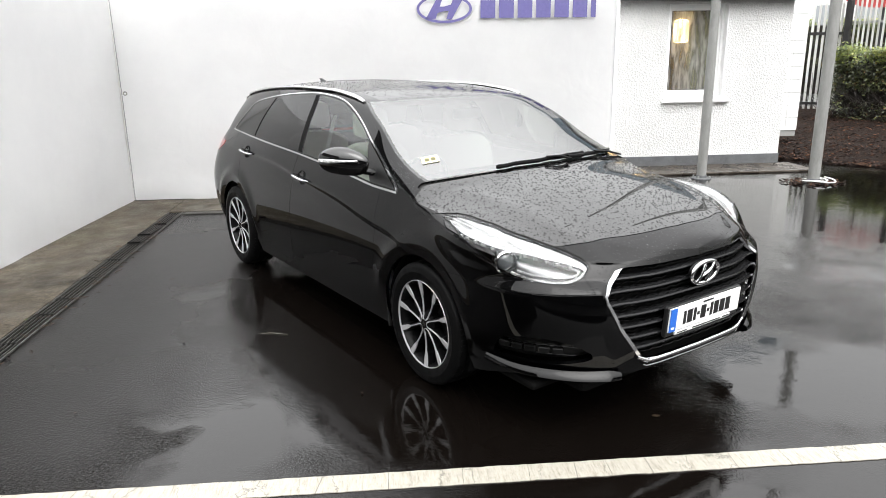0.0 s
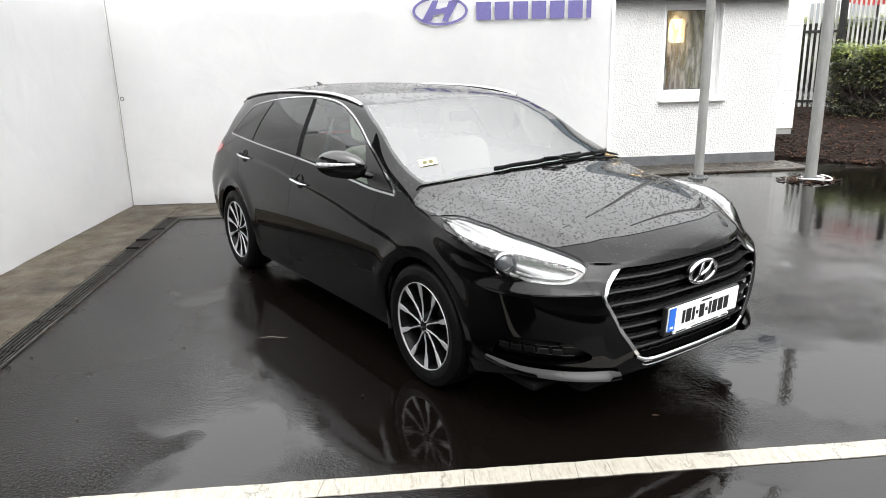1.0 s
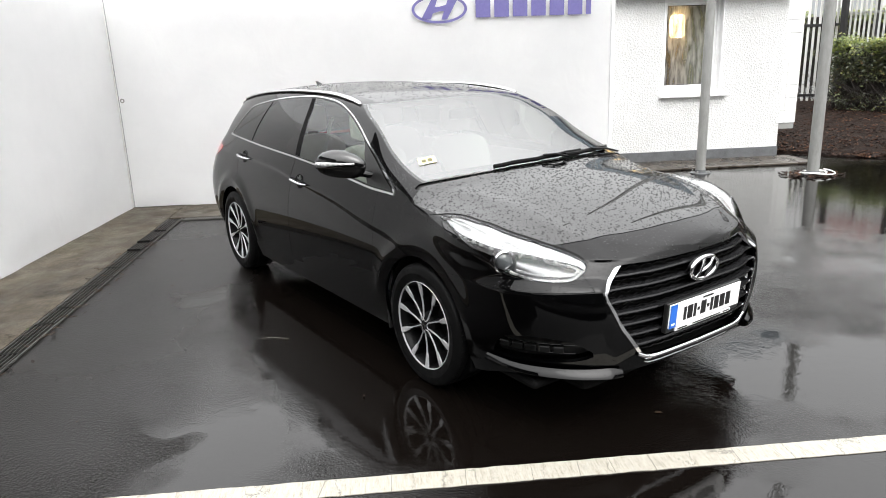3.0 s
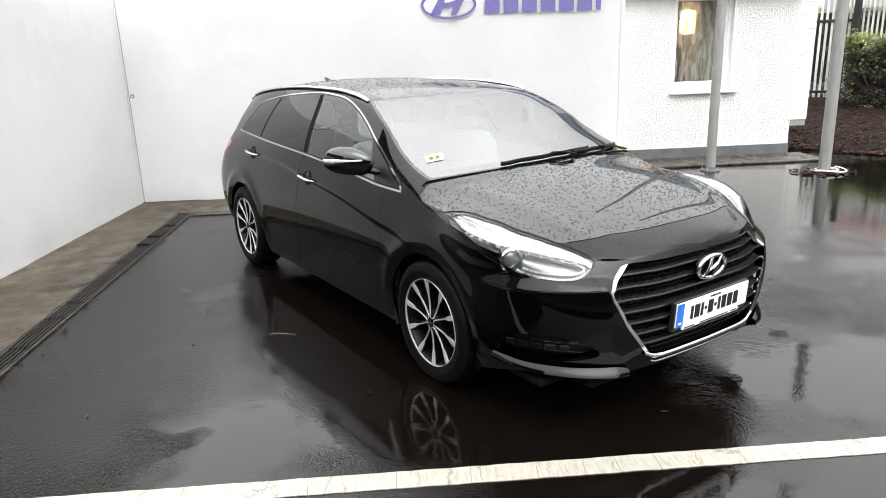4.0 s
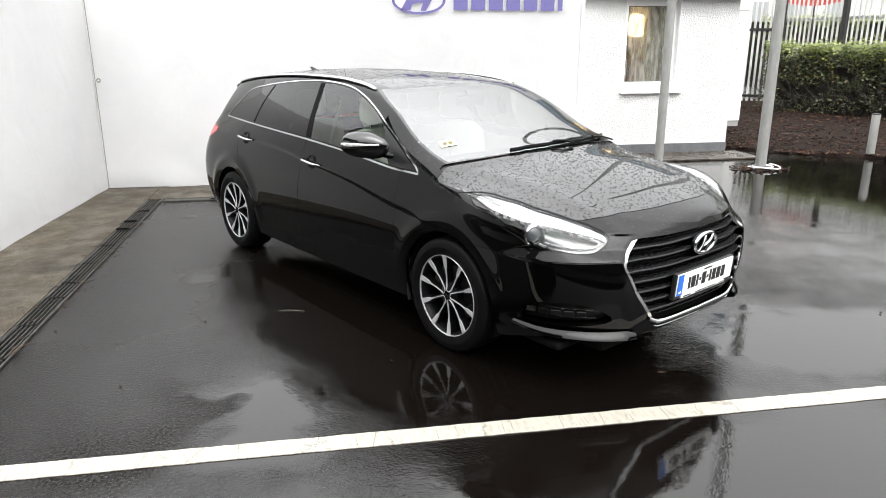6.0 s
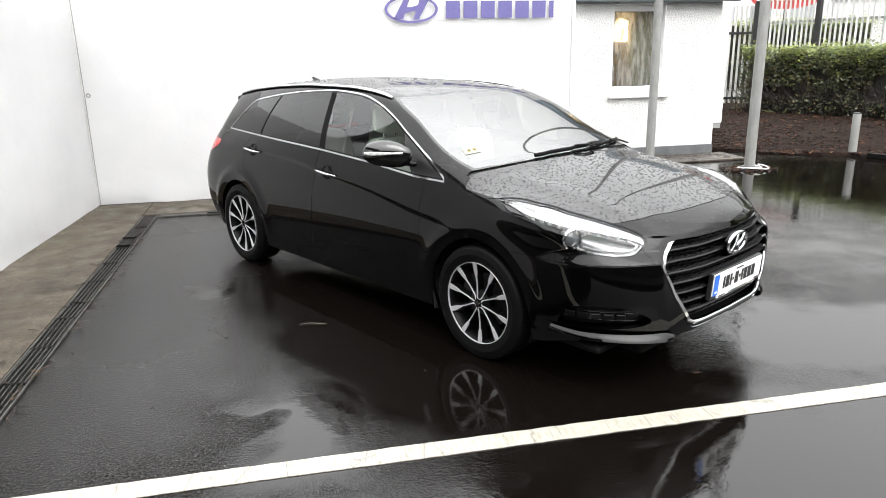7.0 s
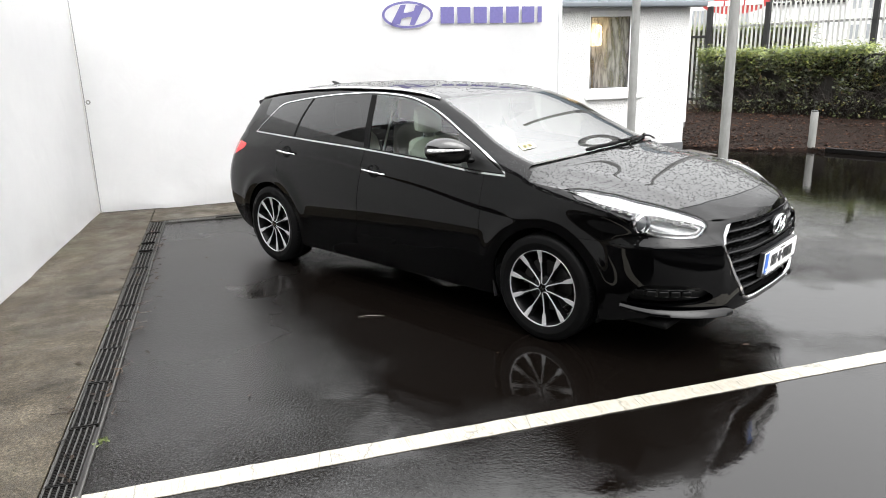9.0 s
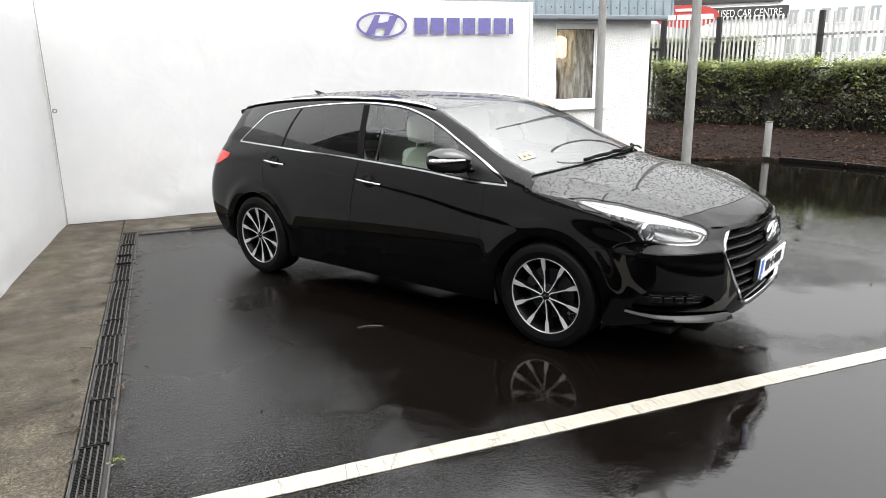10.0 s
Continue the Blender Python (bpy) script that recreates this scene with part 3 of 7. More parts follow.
mo, mt, md, mg, m1, m2 = (mn.new(k) for k in ("ShaderNodeOutputMaterial", "ShaderNodeBsdfTransparent", "ShaderNodeBsdfTranslucent", "ShaderNodeBsdfGlossy", "ShaderNodeMixShader", "ShaderNodeMixShader"))
mg.inputs["Roughness"].default_value = 0.02
md.inputs["Color"].default_value = (0.85, 0.85, 0.83, 1)
tc, mp, nz_, rp, fr = (mn.new(k) for k in ("ShaderNodeTexCoord", "ShaderNodeMapping", "ShaderNodeTexNoise", "ShaderNodeValToRGB", "ShaderNodeFresnel"))
mp.inputs["Scale"].default_value = (7, 1, 1.6)
nz_.inputs["Scale"].default_value, nz_.inputs["Detail"].default_value = 2.2, 8
rp.color_ramp.elements[0].position, rp.color_ramp.elements[1].position = 0.38, 0.62
rp.color_ramp.elements[0].color, rp.color_ramp.elements[1].color = (0.12, 0.12, 0.12, 1), (0.75, 0.75, 0.75, 1)
ml.new(tc.outputs["Object"], mp.inputs[0]), ml.new(mp.outputs[0], nz_.inputs["Vector"]), ml.new(nz_.outputs["Fac"], rp.inputs[0])
ml.new(rp.outputs[0], m1.inputs[0]), ml.new(mt.outputs[0], m1.inputs[1]), ml.new(md.outputs[0], m1.inputs[2])
ml.new(fr.outputs[0], m2.inputs[0]), ml.new(m1.outputs[0], m2.inputs[1]), ml.new(mg.outputs[0], m2.inputs[2]), ml.new(m2.outputs[0], mo.inputs[0])
pane = part("pane", box(gx0 + sash, IN, gz0 + sash, gx1 - sash, IN + 0.006, gz1 - sash), misted, window)
pane.visible_shadow = False
# the strip lamp that shows through the pane, and things standing behind it
glow = shade("warm_lamp_glow", (1, 0.9, 0.7), 0.5, Emission_Color=(1, 0.72, 0.36, 1), Emission_Strength=9.0)
lamp = thing("ceiling_lamp", "lit warm strip lamp in the office", "lamp")
part("diffuser", box(3.50, 6.86, 1.78, 3.74, 6.92, 2.12, 0.05), glow, lamp)
part("housing", box(3.56, 6.92, 1.84, 3.68, 6.99, 2.345, 0.01), white_paint, lamp)
curtain_mat = shade("grey_green_curtain", (0.55, 0.36, 0.13), 0.8)
v = coords(curtain_mat, scale=(5, 1, .6))
plug(curtain_mat, "Base Color", ramp(curtain_mat, grain(curtain_mat, v, 3, 5), (0.3, (0.30, 0.30, 0.20)), (0.7, (0.50, 0.50, 0.36))))
bm = bmesh.new()
lo, hi = [], []
for k in range(60):
    u = 3.56 + k * 0.0068
    d = 0.02 * math.sin(k * 0.75)
    lo.append(bm.verts.new((u, IN + 0.16 + d, 1.02))), hi.append(bm.verts.new((u, IN + 0.16 + d, 2.3)))
for k in range(59):
    bm.faces.new((lo[k], lo[k + 1], hi[k + 1], hi[k]))
bmesh.ops.solidify(bm, geom=bm.faces[:], thickness=0.003)
tagged(part("curtain", bm, curtain_mat, smooth=True), "grey-green curtain behind the steamed window", "curtain")
board = thing("inner_sill", "white inner window board", "window board", kind="structure")
part("board", box(WX0, IN + 0.04, 1.0, WX1, IN + 0.24, 1.03, 0.004), upvc, board)

# ---- white painted block wall behind the building ----
yard_joint = shade("grey_mortar", (0.28, 0.28, 0.27), 0.8)
block_wall = thing("wall_block", "white painted block wall of the rear store", "wall", kind="structure")
part("core", box(HX1 + 0.01, 7.98, 0.2, 6.28, 8.2, 3.2), yard_joint, block_wall)
block_me = mesh_of(box(0.002, 0, 0.003, 0.438, 0.02, 0.212, 0.004), "block")
block_me.materials.append(white_paint)
half_block = mesh_of(box(0.002, 0, 0.003, 0.213, 0.02, 0.212, 0.004), "block_half")
half_block.materials.append(white_paint)
for r in range(13):
    off = 0.22 if r % 2 else 0.0
    u = HX1 + 0.02
    while u < 6.27:
        full = not (r % 2 and u < HX1 + 0.03) and u + 0.44 <= 6.29
        part("block", block_me if full else half_block, white_paint, block_wall, m=pose(u, 7.962, 0.3 + r * 0.215))
        u += 0.44 if full else 0.215

# ---- car: materials ----
def beads(m, scale, amount, height, sock, sparse=0.44):
    """Rain beads standing on a glossy skin."""
    v_ = coords(m)
    d = cells(m, v_, scale)
    here = ramp(m, grain(m, v_, scale * 0.35, 2), (sparse, 0.0), (sparse + 0.12, 1.0))
    drop = ramp(m, maths(m, "DIVIDE", d, maths(m, "MULTIPLY_ADD", here, amount, 0.02)), (0.0, 1.0), (0.55, 0.75), (1.0, 0.0))
    relief(m, drop, 1.0, height, sock)


# one car paint in two copies: brighter coat on top, shaded for the sides
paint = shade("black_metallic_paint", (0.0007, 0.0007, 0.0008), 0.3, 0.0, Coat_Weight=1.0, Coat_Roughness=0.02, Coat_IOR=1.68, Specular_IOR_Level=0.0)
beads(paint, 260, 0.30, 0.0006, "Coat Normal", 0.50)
paint_shaded = shade("black_metallic_paint_shaded", (0.0005, 0.0005, 0.0006), 0.3, 0.0, Coat_Weight=1.0, Coat_Roughness=0.02, Coat_IOR=1.34, Specular_IOR_Level=0.0)
beads(paint_shaded, 240, 0.3, 0.0005, "Coat Normal", 0.52)
chrome = shade("bright_chrome", (0.60, 0.60, 0.61), 0.09, 1.0)
satin = shade("satin_aluminium", (0.55, 0.55, 0.55), 0.25, 1.0)
plastic = shade("black_trim_plastic", (0.009, 0.009, 0.009), 0.35)
v = coords(plastic)
relief(plastic, grain(plastic, v, 500, 3), 0.2, 0.001)
gloss_black = shade("gloss_black_trim", (0.003, 0.003, 0.003), 0.08, Specular_IOR_Level=0.2)
rubber = shade("tyre_rubber", (0.0035, 0.0035, 0.0036), 0.42, Specular_IOR_Level=0.07)
v = coords(rubber)
plug(rubber, "Roughness", ramp(rubber, grain(rubber, v, 20, 5), (0.3, 0.3), (0.7, 0.6)))
alloy_face = shade("machined_alloy", (0.52, 0.52, 0.53), 0.36, 0.5)
alloy_dark = shade("black_alloy_paint", (0.002, 0.002, 0.0022), 0.4, 0.0, Specular_IOR_Level=0.12)
brake_steel = shade("brake_steel", (0.022, 0.0215, 0.021), 0.45, 0.5)
under = shade("underbody_black", (0.002, 0.002, 0.002), 0.8, Specular_IOR_Level=0.1)
reflector = shade("lamp_reflector", (0.42, 0.42, 0.43), 0.16, 1.0)
v = coords(reflector)
relief(reflector, cells(reflector, v, 55, "F1", 0.3), 0.5, 0.006)
lamp_grey = shade("lamp_inner_grey", (0.20, 0.20, 0.203), 0.3, 0.5)
# white of lamp lenses and guides; also painted glare on brow and bulbs
lens_glint_white = shade("white_lens_and_glint", (0.80, 0.80, 0.81), 0.2)
v = coords(lens_glint_white)
plug(lens_glint_white, "Base Color", ramp(lens_glint_white, cells(lens_glint_white, v, 46, "F1", 0.55), (0.12, 0.66), (0.45, 0.46), (0.8, 0.20)))
relief(lens_glint_white, cells(lens_glint_white, v, 46, "F1", 0.55), 0.6, 0.006)
red_lens = shade("red_lamp_lens", (0.55, 0.012, 0.014), 0.06, 0.0, Coat_Weight=1.0, Subsurface_Weight=0.0)
leather = shade("pale_beige_leather", (0.42, 0.40, 0.35), 0.45)
v = coords(leather)
plug(leather, "Base Color", ramp(leather, grain(leather, v, 9, 5), (0.3, (0.56, 0.55, 0.48)), (0.7, (0.68, 0.66, 0.59))))
relief(leather, cells(leather, v, 300), 0.2, 0.001)
cabin_dark = shade("cabin_dark_trim", (0.03, 0.03, 0.031), 0.6)
cabin_light = shade("cabin_pale_lining", (0.74, 0.74, 0.70), 0.8)


def glazing(name, tint, ior=1.5, wet_scale=0):
    m = bpy.data.materials.new(name)
    m.use_nodes = True
    n, l = m.node_tree.nodes, m.node_tree.links
    n.clear()
    o, t, g, mix, f = (n.new(k) for k in ("ShaderNodeOutputMaterial", "ShaderNodeBsdfTransparent", "ShaderNodeBsdfGlossy", "ShaderNodeMixShader", "ShaderNodeFresnel"))
    t.inputs["Color"].default_value = (*tint, 1)
    g.inputs["Roughness"].default_value = 0.01
    f.inputs["IOR"].default_value = ior
    if wet_scale:
        c = n.new("ShaderNodeTexCoord")
        vo = n.new("ShaderNodeTexVoronoi")
        vo.inputs["Scale"].default_value = wet_scale
        r = n.new("ShaderNodeValToRGB")
        r.color_ramp.elements[0].color, r.color_ramp.elements[1].color = (1, 1, 1, 1), (0, 0, 0, 1)
        r.color_ramp.elements[1].position = 0.25
        b = n.new("ShaderNodeBump")
        b.inputs["Strength"].default_value, b.inputs["Distance"].default_value = 0.6, 0.0006
        l.new(c.outputs["Object"], vo.inputs["Vector"]), l.new(vo.outputs["Distance"], r.inputs[0]), l.new(r.outputs[0], b.inputs["Height"])
        l.new(b.outputs[0], g.inputs["Normal"])
    l.new(f.outputs[0], mix.inputs[0]), l.new(t.outputs[0], mix.inputs[1]), l.new(g.outputs[0], mix.inputs[2]), l.new(mix.outputs[0], o.inputs[0])
    return m


clear_glass = glazing("windscreen_glass", (0.72, 0.77, 0.75), 2.9)
door_glass = glazing("green_tinted_glass", (0.80, 0.90, 0.85), 1.7, 150)
frit = shade("windscreen_edge_print", (0.006, 0.006, 0.006), 0.05, IOR=1.75)
privacy_glass = glazing("dark_privacy_glass", (0.025, 0.027, 0.028), 1.5, 230)
lens_glass = glazing("lamp_lens", (0.93, 0.94, 0.94), 1.36, 110)

# ---- car: body surface, as two skins lofted between smooth guide curves ----
# stations run round half the outline: 0 nose centre, 4 front corner, 6 front axle, 11 rear axle, 15 tail centre
mid_x = pchip([(0, 0), (1, .26), (2, .47), (3, .685), (4, .85), (5, .90), (6, .906), (8, .905), (10, .906), (11, .905), (12, .893), (13, .86), (14, .62), (15, 0)])
mid_y = pchip([(0, -1.03), (1, -1.02), (2, -.972), (3, -.85), (4, -.625), (5, -.36), (6, 0), (7, .4), (8, 1.2), (9, 2.0), (10, 2.45), (11, 2.77), (12, 3.15), (13, 3.44), (14, 3.67), (15, 3.73)])
top_x = pchip([(0, 0), (1, .24), (2, .435), (3, .60), (4, .80), (5, .85), (6, .85), (7, .84), (8, .835), (9, .82), (10, .80), (11, .775), (12, .735), (13, .70), (14, .48), (15, 0)])
top_y = pchip([(0, -.975), (1, -.955), (2, -.895), (3, -.79), (4, -.57), (5, -.34), (6, 0), (7, .4), (8, 1.2), (9, 2.0), (10, 2.45), (11, 2.77), (12, 3.15), (13, 3.38), (14, 3.56), (15, 3.62)])
top_z = pchip([(0, .80), (1, .80), (2, .79), (3, .797), (4, .845), (5, .89), (6, .93), (7, .965), (8, 1.0), (9, 1.045), (10, 1.06), (11, 1.068), (12, 1.07), (13, 1.07), (14, 1.06), (15, 1.05)])
low_x = pchip([(0, 0), (1, .26), (2, .46), (3, .64), (4, .80), (5, .85), (6, .855), (8, .86), (10, .86), (11, .86), (12, .84), (13, .79), (14, .55), (15, 0)])
low_y = pchip([(0, -.985), (1, -.98), (2, -.945), (3, -.83), (4, -.60), (5, -.36), (6, 0), (7, .4), (8, 1.2), (9, 2.0), (10, 2.45), (11, 2.77), (12, 3.13), (13, 3.39), (14, 3.6), (15, 3.66)])
low_z = pchip([(0, .285), (2, .28), (3, .27), (4, .255), (5, .21), (10, .20), (12, .22), (13, .25), (15, .27)])
full_z = pchip([(0, .50), (3, .50), (5, .56), (7, .60), (12, .62), (15, .55)])
mid_c_y = pchip([(0, -.975), (1, -.94), (2, -.86), (3, -.70), (4, -.50), (5, -.30), (6, -.10), (6.5, -.02), (7, .22), (7.5, .58), (8, .96), (8.5, 1.5), (9, 2.0), (10, 2.5), (11, 2.9), (12, 3.25), (12.6, 3.42), (13, 3.5), (14, 3.58), (15, 3.62)])
mid_c_z = pchip([(0, .80), (1, .84), (2, .885), (3, .945), (4, 1.0), (5, 1.04), (6, 1.07), (6.5, 1.09), (7, 1.195), (7.5, 1.325), (8, 1.432), (8.5, 1.478), (9, 1.488), (10, 1.477), (11, 1.455), (12, 1.41), (12.6, 1.375), (13, 1.26), (14, 1.14), (15, 1.05)])
rail_x = pchip([(6.2, .76), (6.5, .766), (7, .744), (7.5, .685), (8, .637), (8.5, .607), (9, .60), (10, .588), (11, .575), (12, .555), (12.6, .543), (13, .56), (14, .40), (15, 0)])
rail_y = pchip([(6.2, .08), (6.5, .20), (7, .44), (7.5, .80), (8, 1.14), (8.5, 1.6), (9, 2.0), (10, 2.45), (11, 2.8), (12, 3.18), (12.6, 3.34), (13, 3.42), (14, 3.56), (15, 3.62)])
rail_z = pchip([(6.2, 1.0), (6.5, 1.04), (7, 1.13), (7.5, 1.31), (8, 1.41), (8.5, 1.445), (9, 1.448), (10, 1.435), (11, 1.412), (12, 1.37), (12.6, 1.335), (13, 1.21), (14, 1.12), (15, 1.05)])

N_LOW, N_SIDE, N_TOP = 64, 44, 64
fine_s = np.linspace(0, 15, 6001)
arc = np.concatenate([[0], np.cumsum(np.hypot(np.diff(mid_x(fine_s)), np.diff(mid_y(fine_s))))])
stations = np.interp(np.linspace(0, arc[-1], 560), arc, fine_s)
arc_at = np.interp(stations, fine_s, arc)
S = stations[:, None]
low = np.stack([low_x(stations), low_y(stations)], -1)[:, None]
mid_o = np.stack([mid_x(stations), mid_y(stations)], -1)[:, None]
top = np.stack([top_x(stations), top_y(stations)], -1)[:, None]
zl, zm, zt = (f(stations)[:, None] for f in (low_z, full_z, top_z))
t = np.linspace(0, 1, N_LOW + 1)[None, :]
z = zl + (zt - zl) * t
tm = (zm - zl) / (zt - zl)
down = np.clip((tm - t) / tm, 0, 1)[..., None] ** 2.3
up = np.clip((t - tm) / (1 - tm), 0, 1)[..., None] ** pchip([(0, 2.1), (2.5, 2.2), (3.5, 3.2), (5, 3.0), (7, 2.1), (15, 2.1)])(stations)[:, None, None]
plan = mid_o + (low - mid_o) * down + (top - mid_o) * up
skin = np.concatenate([plan, z[..., None]], -1)
# upper skin
T3 = np.stack([top_x(stations), top_y(stations), top_z(stations)], -1)[:, None]
C3 = np.stack([0 * stations, mid_c_y(stations), mid_c_z(stations)], -1)[:, None]
R3 = np.stack([rail_x(stations), rail_y(stations), rail_z(stations)], -1)[:, None]
hood = T3 + (C3 - T3) * np.array([0.26, 0.22, 0.46])
k = np.clip((stations - 5.4) / 1.1, 0, 1)[:, None, None]
k = k * k * (3 - 2 * k)
E3 = hood * (1 - k) + R3 * k
w = np.linspace(0, 1, N_SIDE + 1)[None, 1:, None]
side = T3 + (E3 - T3) * w
bow = 0.016 * np.sin(np.pi * w[..., 0]) * k[..., 0]
side[..., 0] += bow
w = np.linspace(0, 1, N_TOP + 1)[None, 1:, None]
crown = E3 + (C3 - E3) * np.concatenate([w, 1 - (1 - w) ** 2, 1 - (1 - w) ** 2], -1)
body = np.concatenate([skin, side, crown], 1)
NR, NC = body.shape[:2]
J_TOP, J_RAIL = N_LOW, N_LOW + N_SIDE


def soften(g, times, axis):
    for _ in range(times):
        h = g.copy()
        if axis == 1:
            h[:, 1:-1] = (g[:, :-2] + 2 * g[:, 1:-1] + g[:, 2:]) / 4
        else:
            h[1:-1] = (g[:-2] + 2 * g[1:-1] + g[2:]) / 4
        g = h
    return g


body = soften(soften(body, 7, 1), 14, 0)
body[:, -1, 0] = 0
body[0, :, 0] = 0
body[-1, :, 0] = 0


def skin_normals(g):
    du = np.gradient(g, axis=0)
    dv = np.gradient(g, axis=1)
    n = np.cross(du, dv)
    n /= np.maximum(np.linalg.norm(n, axis=-1, keepdims=True), 1e-12)
    return n


nrm = skin_normals(body)
if nrm[300, 30, 0] < 0:
    nrm = -nrm
# pressed lines: shoulder crease, bumper shelf, wheel-arch lips, sill tuck
X, Y, Z = body[..., 0], body[..., 1], body[..., 2]
crease_z = pchip([(-.2, .66), (.34, .748), (.5, .765), (1.0, .838), (1.53, .888), (2.0, .935), (2.5, .95), (3.0, .95), (3.4, .94)])(Y)
dz = Z - crease_z
fade = np.clip((Y + .1) / .5, 0, 1) * np.clip((3.35 - Y) / .4, 0, 1) * (np.arange(NC)[None] <= J_TOP)
push = 0.008 * np.tanh(dz / .010) * np.exp(-np.abs(dz) / .07) * fade
front = np.clip((-.36 - Y) / .28, 0, 1)
front = front * front * (3 - 2 * front)
front = front * (np.arange(NC)[None] <= J_TOP)
shelf = np.clip((.728 - Z) / .055, 0, 1)
push += front * .030 * shelf * np.clip((Z - .36) / .31, 0, 1) * np.clip((X - .50) / .06, 0, 1)
for hub in (0.0, 2.77):
    r = np.hypot(Y - hub, Z - .325)
    push += 0.015 * np.where(r < .43, np.clip((r - .365) / .065, 0, 1), np.exp(-((r - .43) / .055) ** 2)) * np.clip((Z - .30) / .16, 0, 1) * (X > .6) * (np.arange(NC)[None] <= J_TOP)
door_low = pchip([(.3, .36), (1.0, .335), (2.0, .34), (2.4, .40)])(Y)
dl = Z - door_low
push += 0.0015 * np.tanh(-dl / .012) * np.exp(-np.abs(dl) / .06) * np.clip((Y - .35) / .2, 0, 1) * np.clip((2.5 - Y) / .2, 0, 1) * (np.arange(NC)[None] <= J_TOP)
# the lamp's clear cover swells out from the wing
lamp_p = (X - .83) * -.402 + (Y + .11) * -.9157
push += 0.075 * np.exp(-((lamp_p - .26) / .25) ** 2) * np.exp(-((np.arange(NC)[None] - (J_TOP - 5)) / 7.5) ** 2) * (X > .3) * (Y < .2)
# two faint ridges along the bonnet
hood_ridge = np.clip((6.2 - S) / .5, 0, 1) * np.clip((S - .6) / 1.2, 0, 1) * (np.arange(NC)[None] > J_TOP)
ridge_x = 0.50 + 0.13 * np.clip((Y + .9) / .9, 0, 1)
push += 0.006 * hood_ridge * np.exp(-((X - ridge_x) / .05) ** 2)
body = body + nrm * push[..., None]
body[:, -1, 0] = 0
nrm = skin_normals(body)
if nrm[300, 30, 0] < 0:
    nrm = -nrm
nrm[:, -1, 0] = 0
nrm[0, :, 0] = 0
nrm[0, J_TOP:] = nrm[1, J_TOP:]
nrm /= np.maximum(np.linalg.norm(nrm, axis=-1, keepdims=True), 1e-9)

# per-vertex record: place 0-2, normal 3-5, station 6, column 7, arc length 8
jj = np.broadcast_to(np.arange(NC)[None].astype(float), (NR, NC))
rec = np.concatenate([body, nrm, np.broadcast_to(S, (NR, NC))[..., None], jj[..., None], np.broadcast_to(arc_at[:, None], (NR, NC))[..., None]], -1).reshape(-1, 9)
ii = np.arange(NR * NC).reshape(NR, NC)
q = np.stack([ii[:-1, :-1], ii[1:, :-1], ii[1:, 1:], ii[:-1, 1:]], -1).reshape(-1, 4)
tris = np.concatenate([q[:, [0, 1, 2]], q[:, [0, 2, 3]]])
a_, b_, c_ = (rec[tris[:, i], :3] for i in range(3))
fn = np.cross(b_ - a_, c_ - a_)
keep = np.linalg.norm(fn, axis=1) > 1e-10
tris, fn = tris[keep], fn[keep]
flip = (fn * rec[tris[:, 0], 3:6]).sum(1) < 0
tris[flip] = tris[flip][:, ::-1]


def carve(mesh, f):
    """Cut a record mesh along f = 0; gives the pieces with f > 0 and f < 0."""
    rec_, tri_ = mesh
    f = np.where(np.abs(f) < 1e-6, -1e-6, f)
    out = []
    for sgn in (1, -1):
        v_ = f * sgn
        ins = v_[tri_] > 0
        cnt = ins.sum(1)
        full = tri_[cnt == 3]
        new_rec, extra = [], []
        base = len(rec_)
        for want in (1, 2):
            tt, mm = tri_[cnt == want], ins[cnt == want]
            if len(tt) == 0:
                continue
            odd = np.argmax(mm if want == 1 else ~mm, axis=1)
            r_ = np.arange(len(tt))
            A, B, C = tt[r_, odd], tt[r_, (odd + 1) % 3], tt[r_, (odd + 2) % 3]
            ab = (v_[A] / (v_[A] - v_[B]))[:, None]
            ac = (v_[A] / (v_[A] - v_[C]))[:, None]
            p = rec_[A] + (rec_[B] - rec_[A]) * ab
            q_ = rec_[A] + (rec_[C] - rec_[A]) * ac
            ip = base + sum(len(x_) for x_ in new_rec) + np.arange(len(tt))
            new_rec.append(p)
            iq = base + sum(len(x_) for x_ in new_rec) + np.arange(len(tt))
            new_rec.append(q_)
            if want == 1:
                extra.append(np.stack([A, ip, iq], -1))
            else:
                extra.append(np.stack([ip, B, C], -1))
                extra.append(np.stack([ip, C, iq], -1))
        r2 = np.concatenate([rec_] + new_rec) if new_rec else rec_
        t2 = np.concatenate([full] + extra) if extra else full
        used, inv = np.unique(t2, return_inverse=True)
        out.append(weld((r2[used], inv.reshape(-1, 3))))
    return out


def weld(mesh):
    rec_, tri_ = mesh
    if len(tri_) == 0:
        return mesh
    key = np.round(rec_[:, :3] * 2e5).astype(np.int64)
    _, first, inv = np.unique(key, axis=0, return_index=True, return_inverse=True)
    t2 = inv.reshape(-1)[tri_]
    ok = (t2[:, 0] != t2[:, 1]) & (t2[:, 1] != t2[:, 2]) & (t2[:, 0] != t2[:, 2])
    return rec_[first], t2[ok]


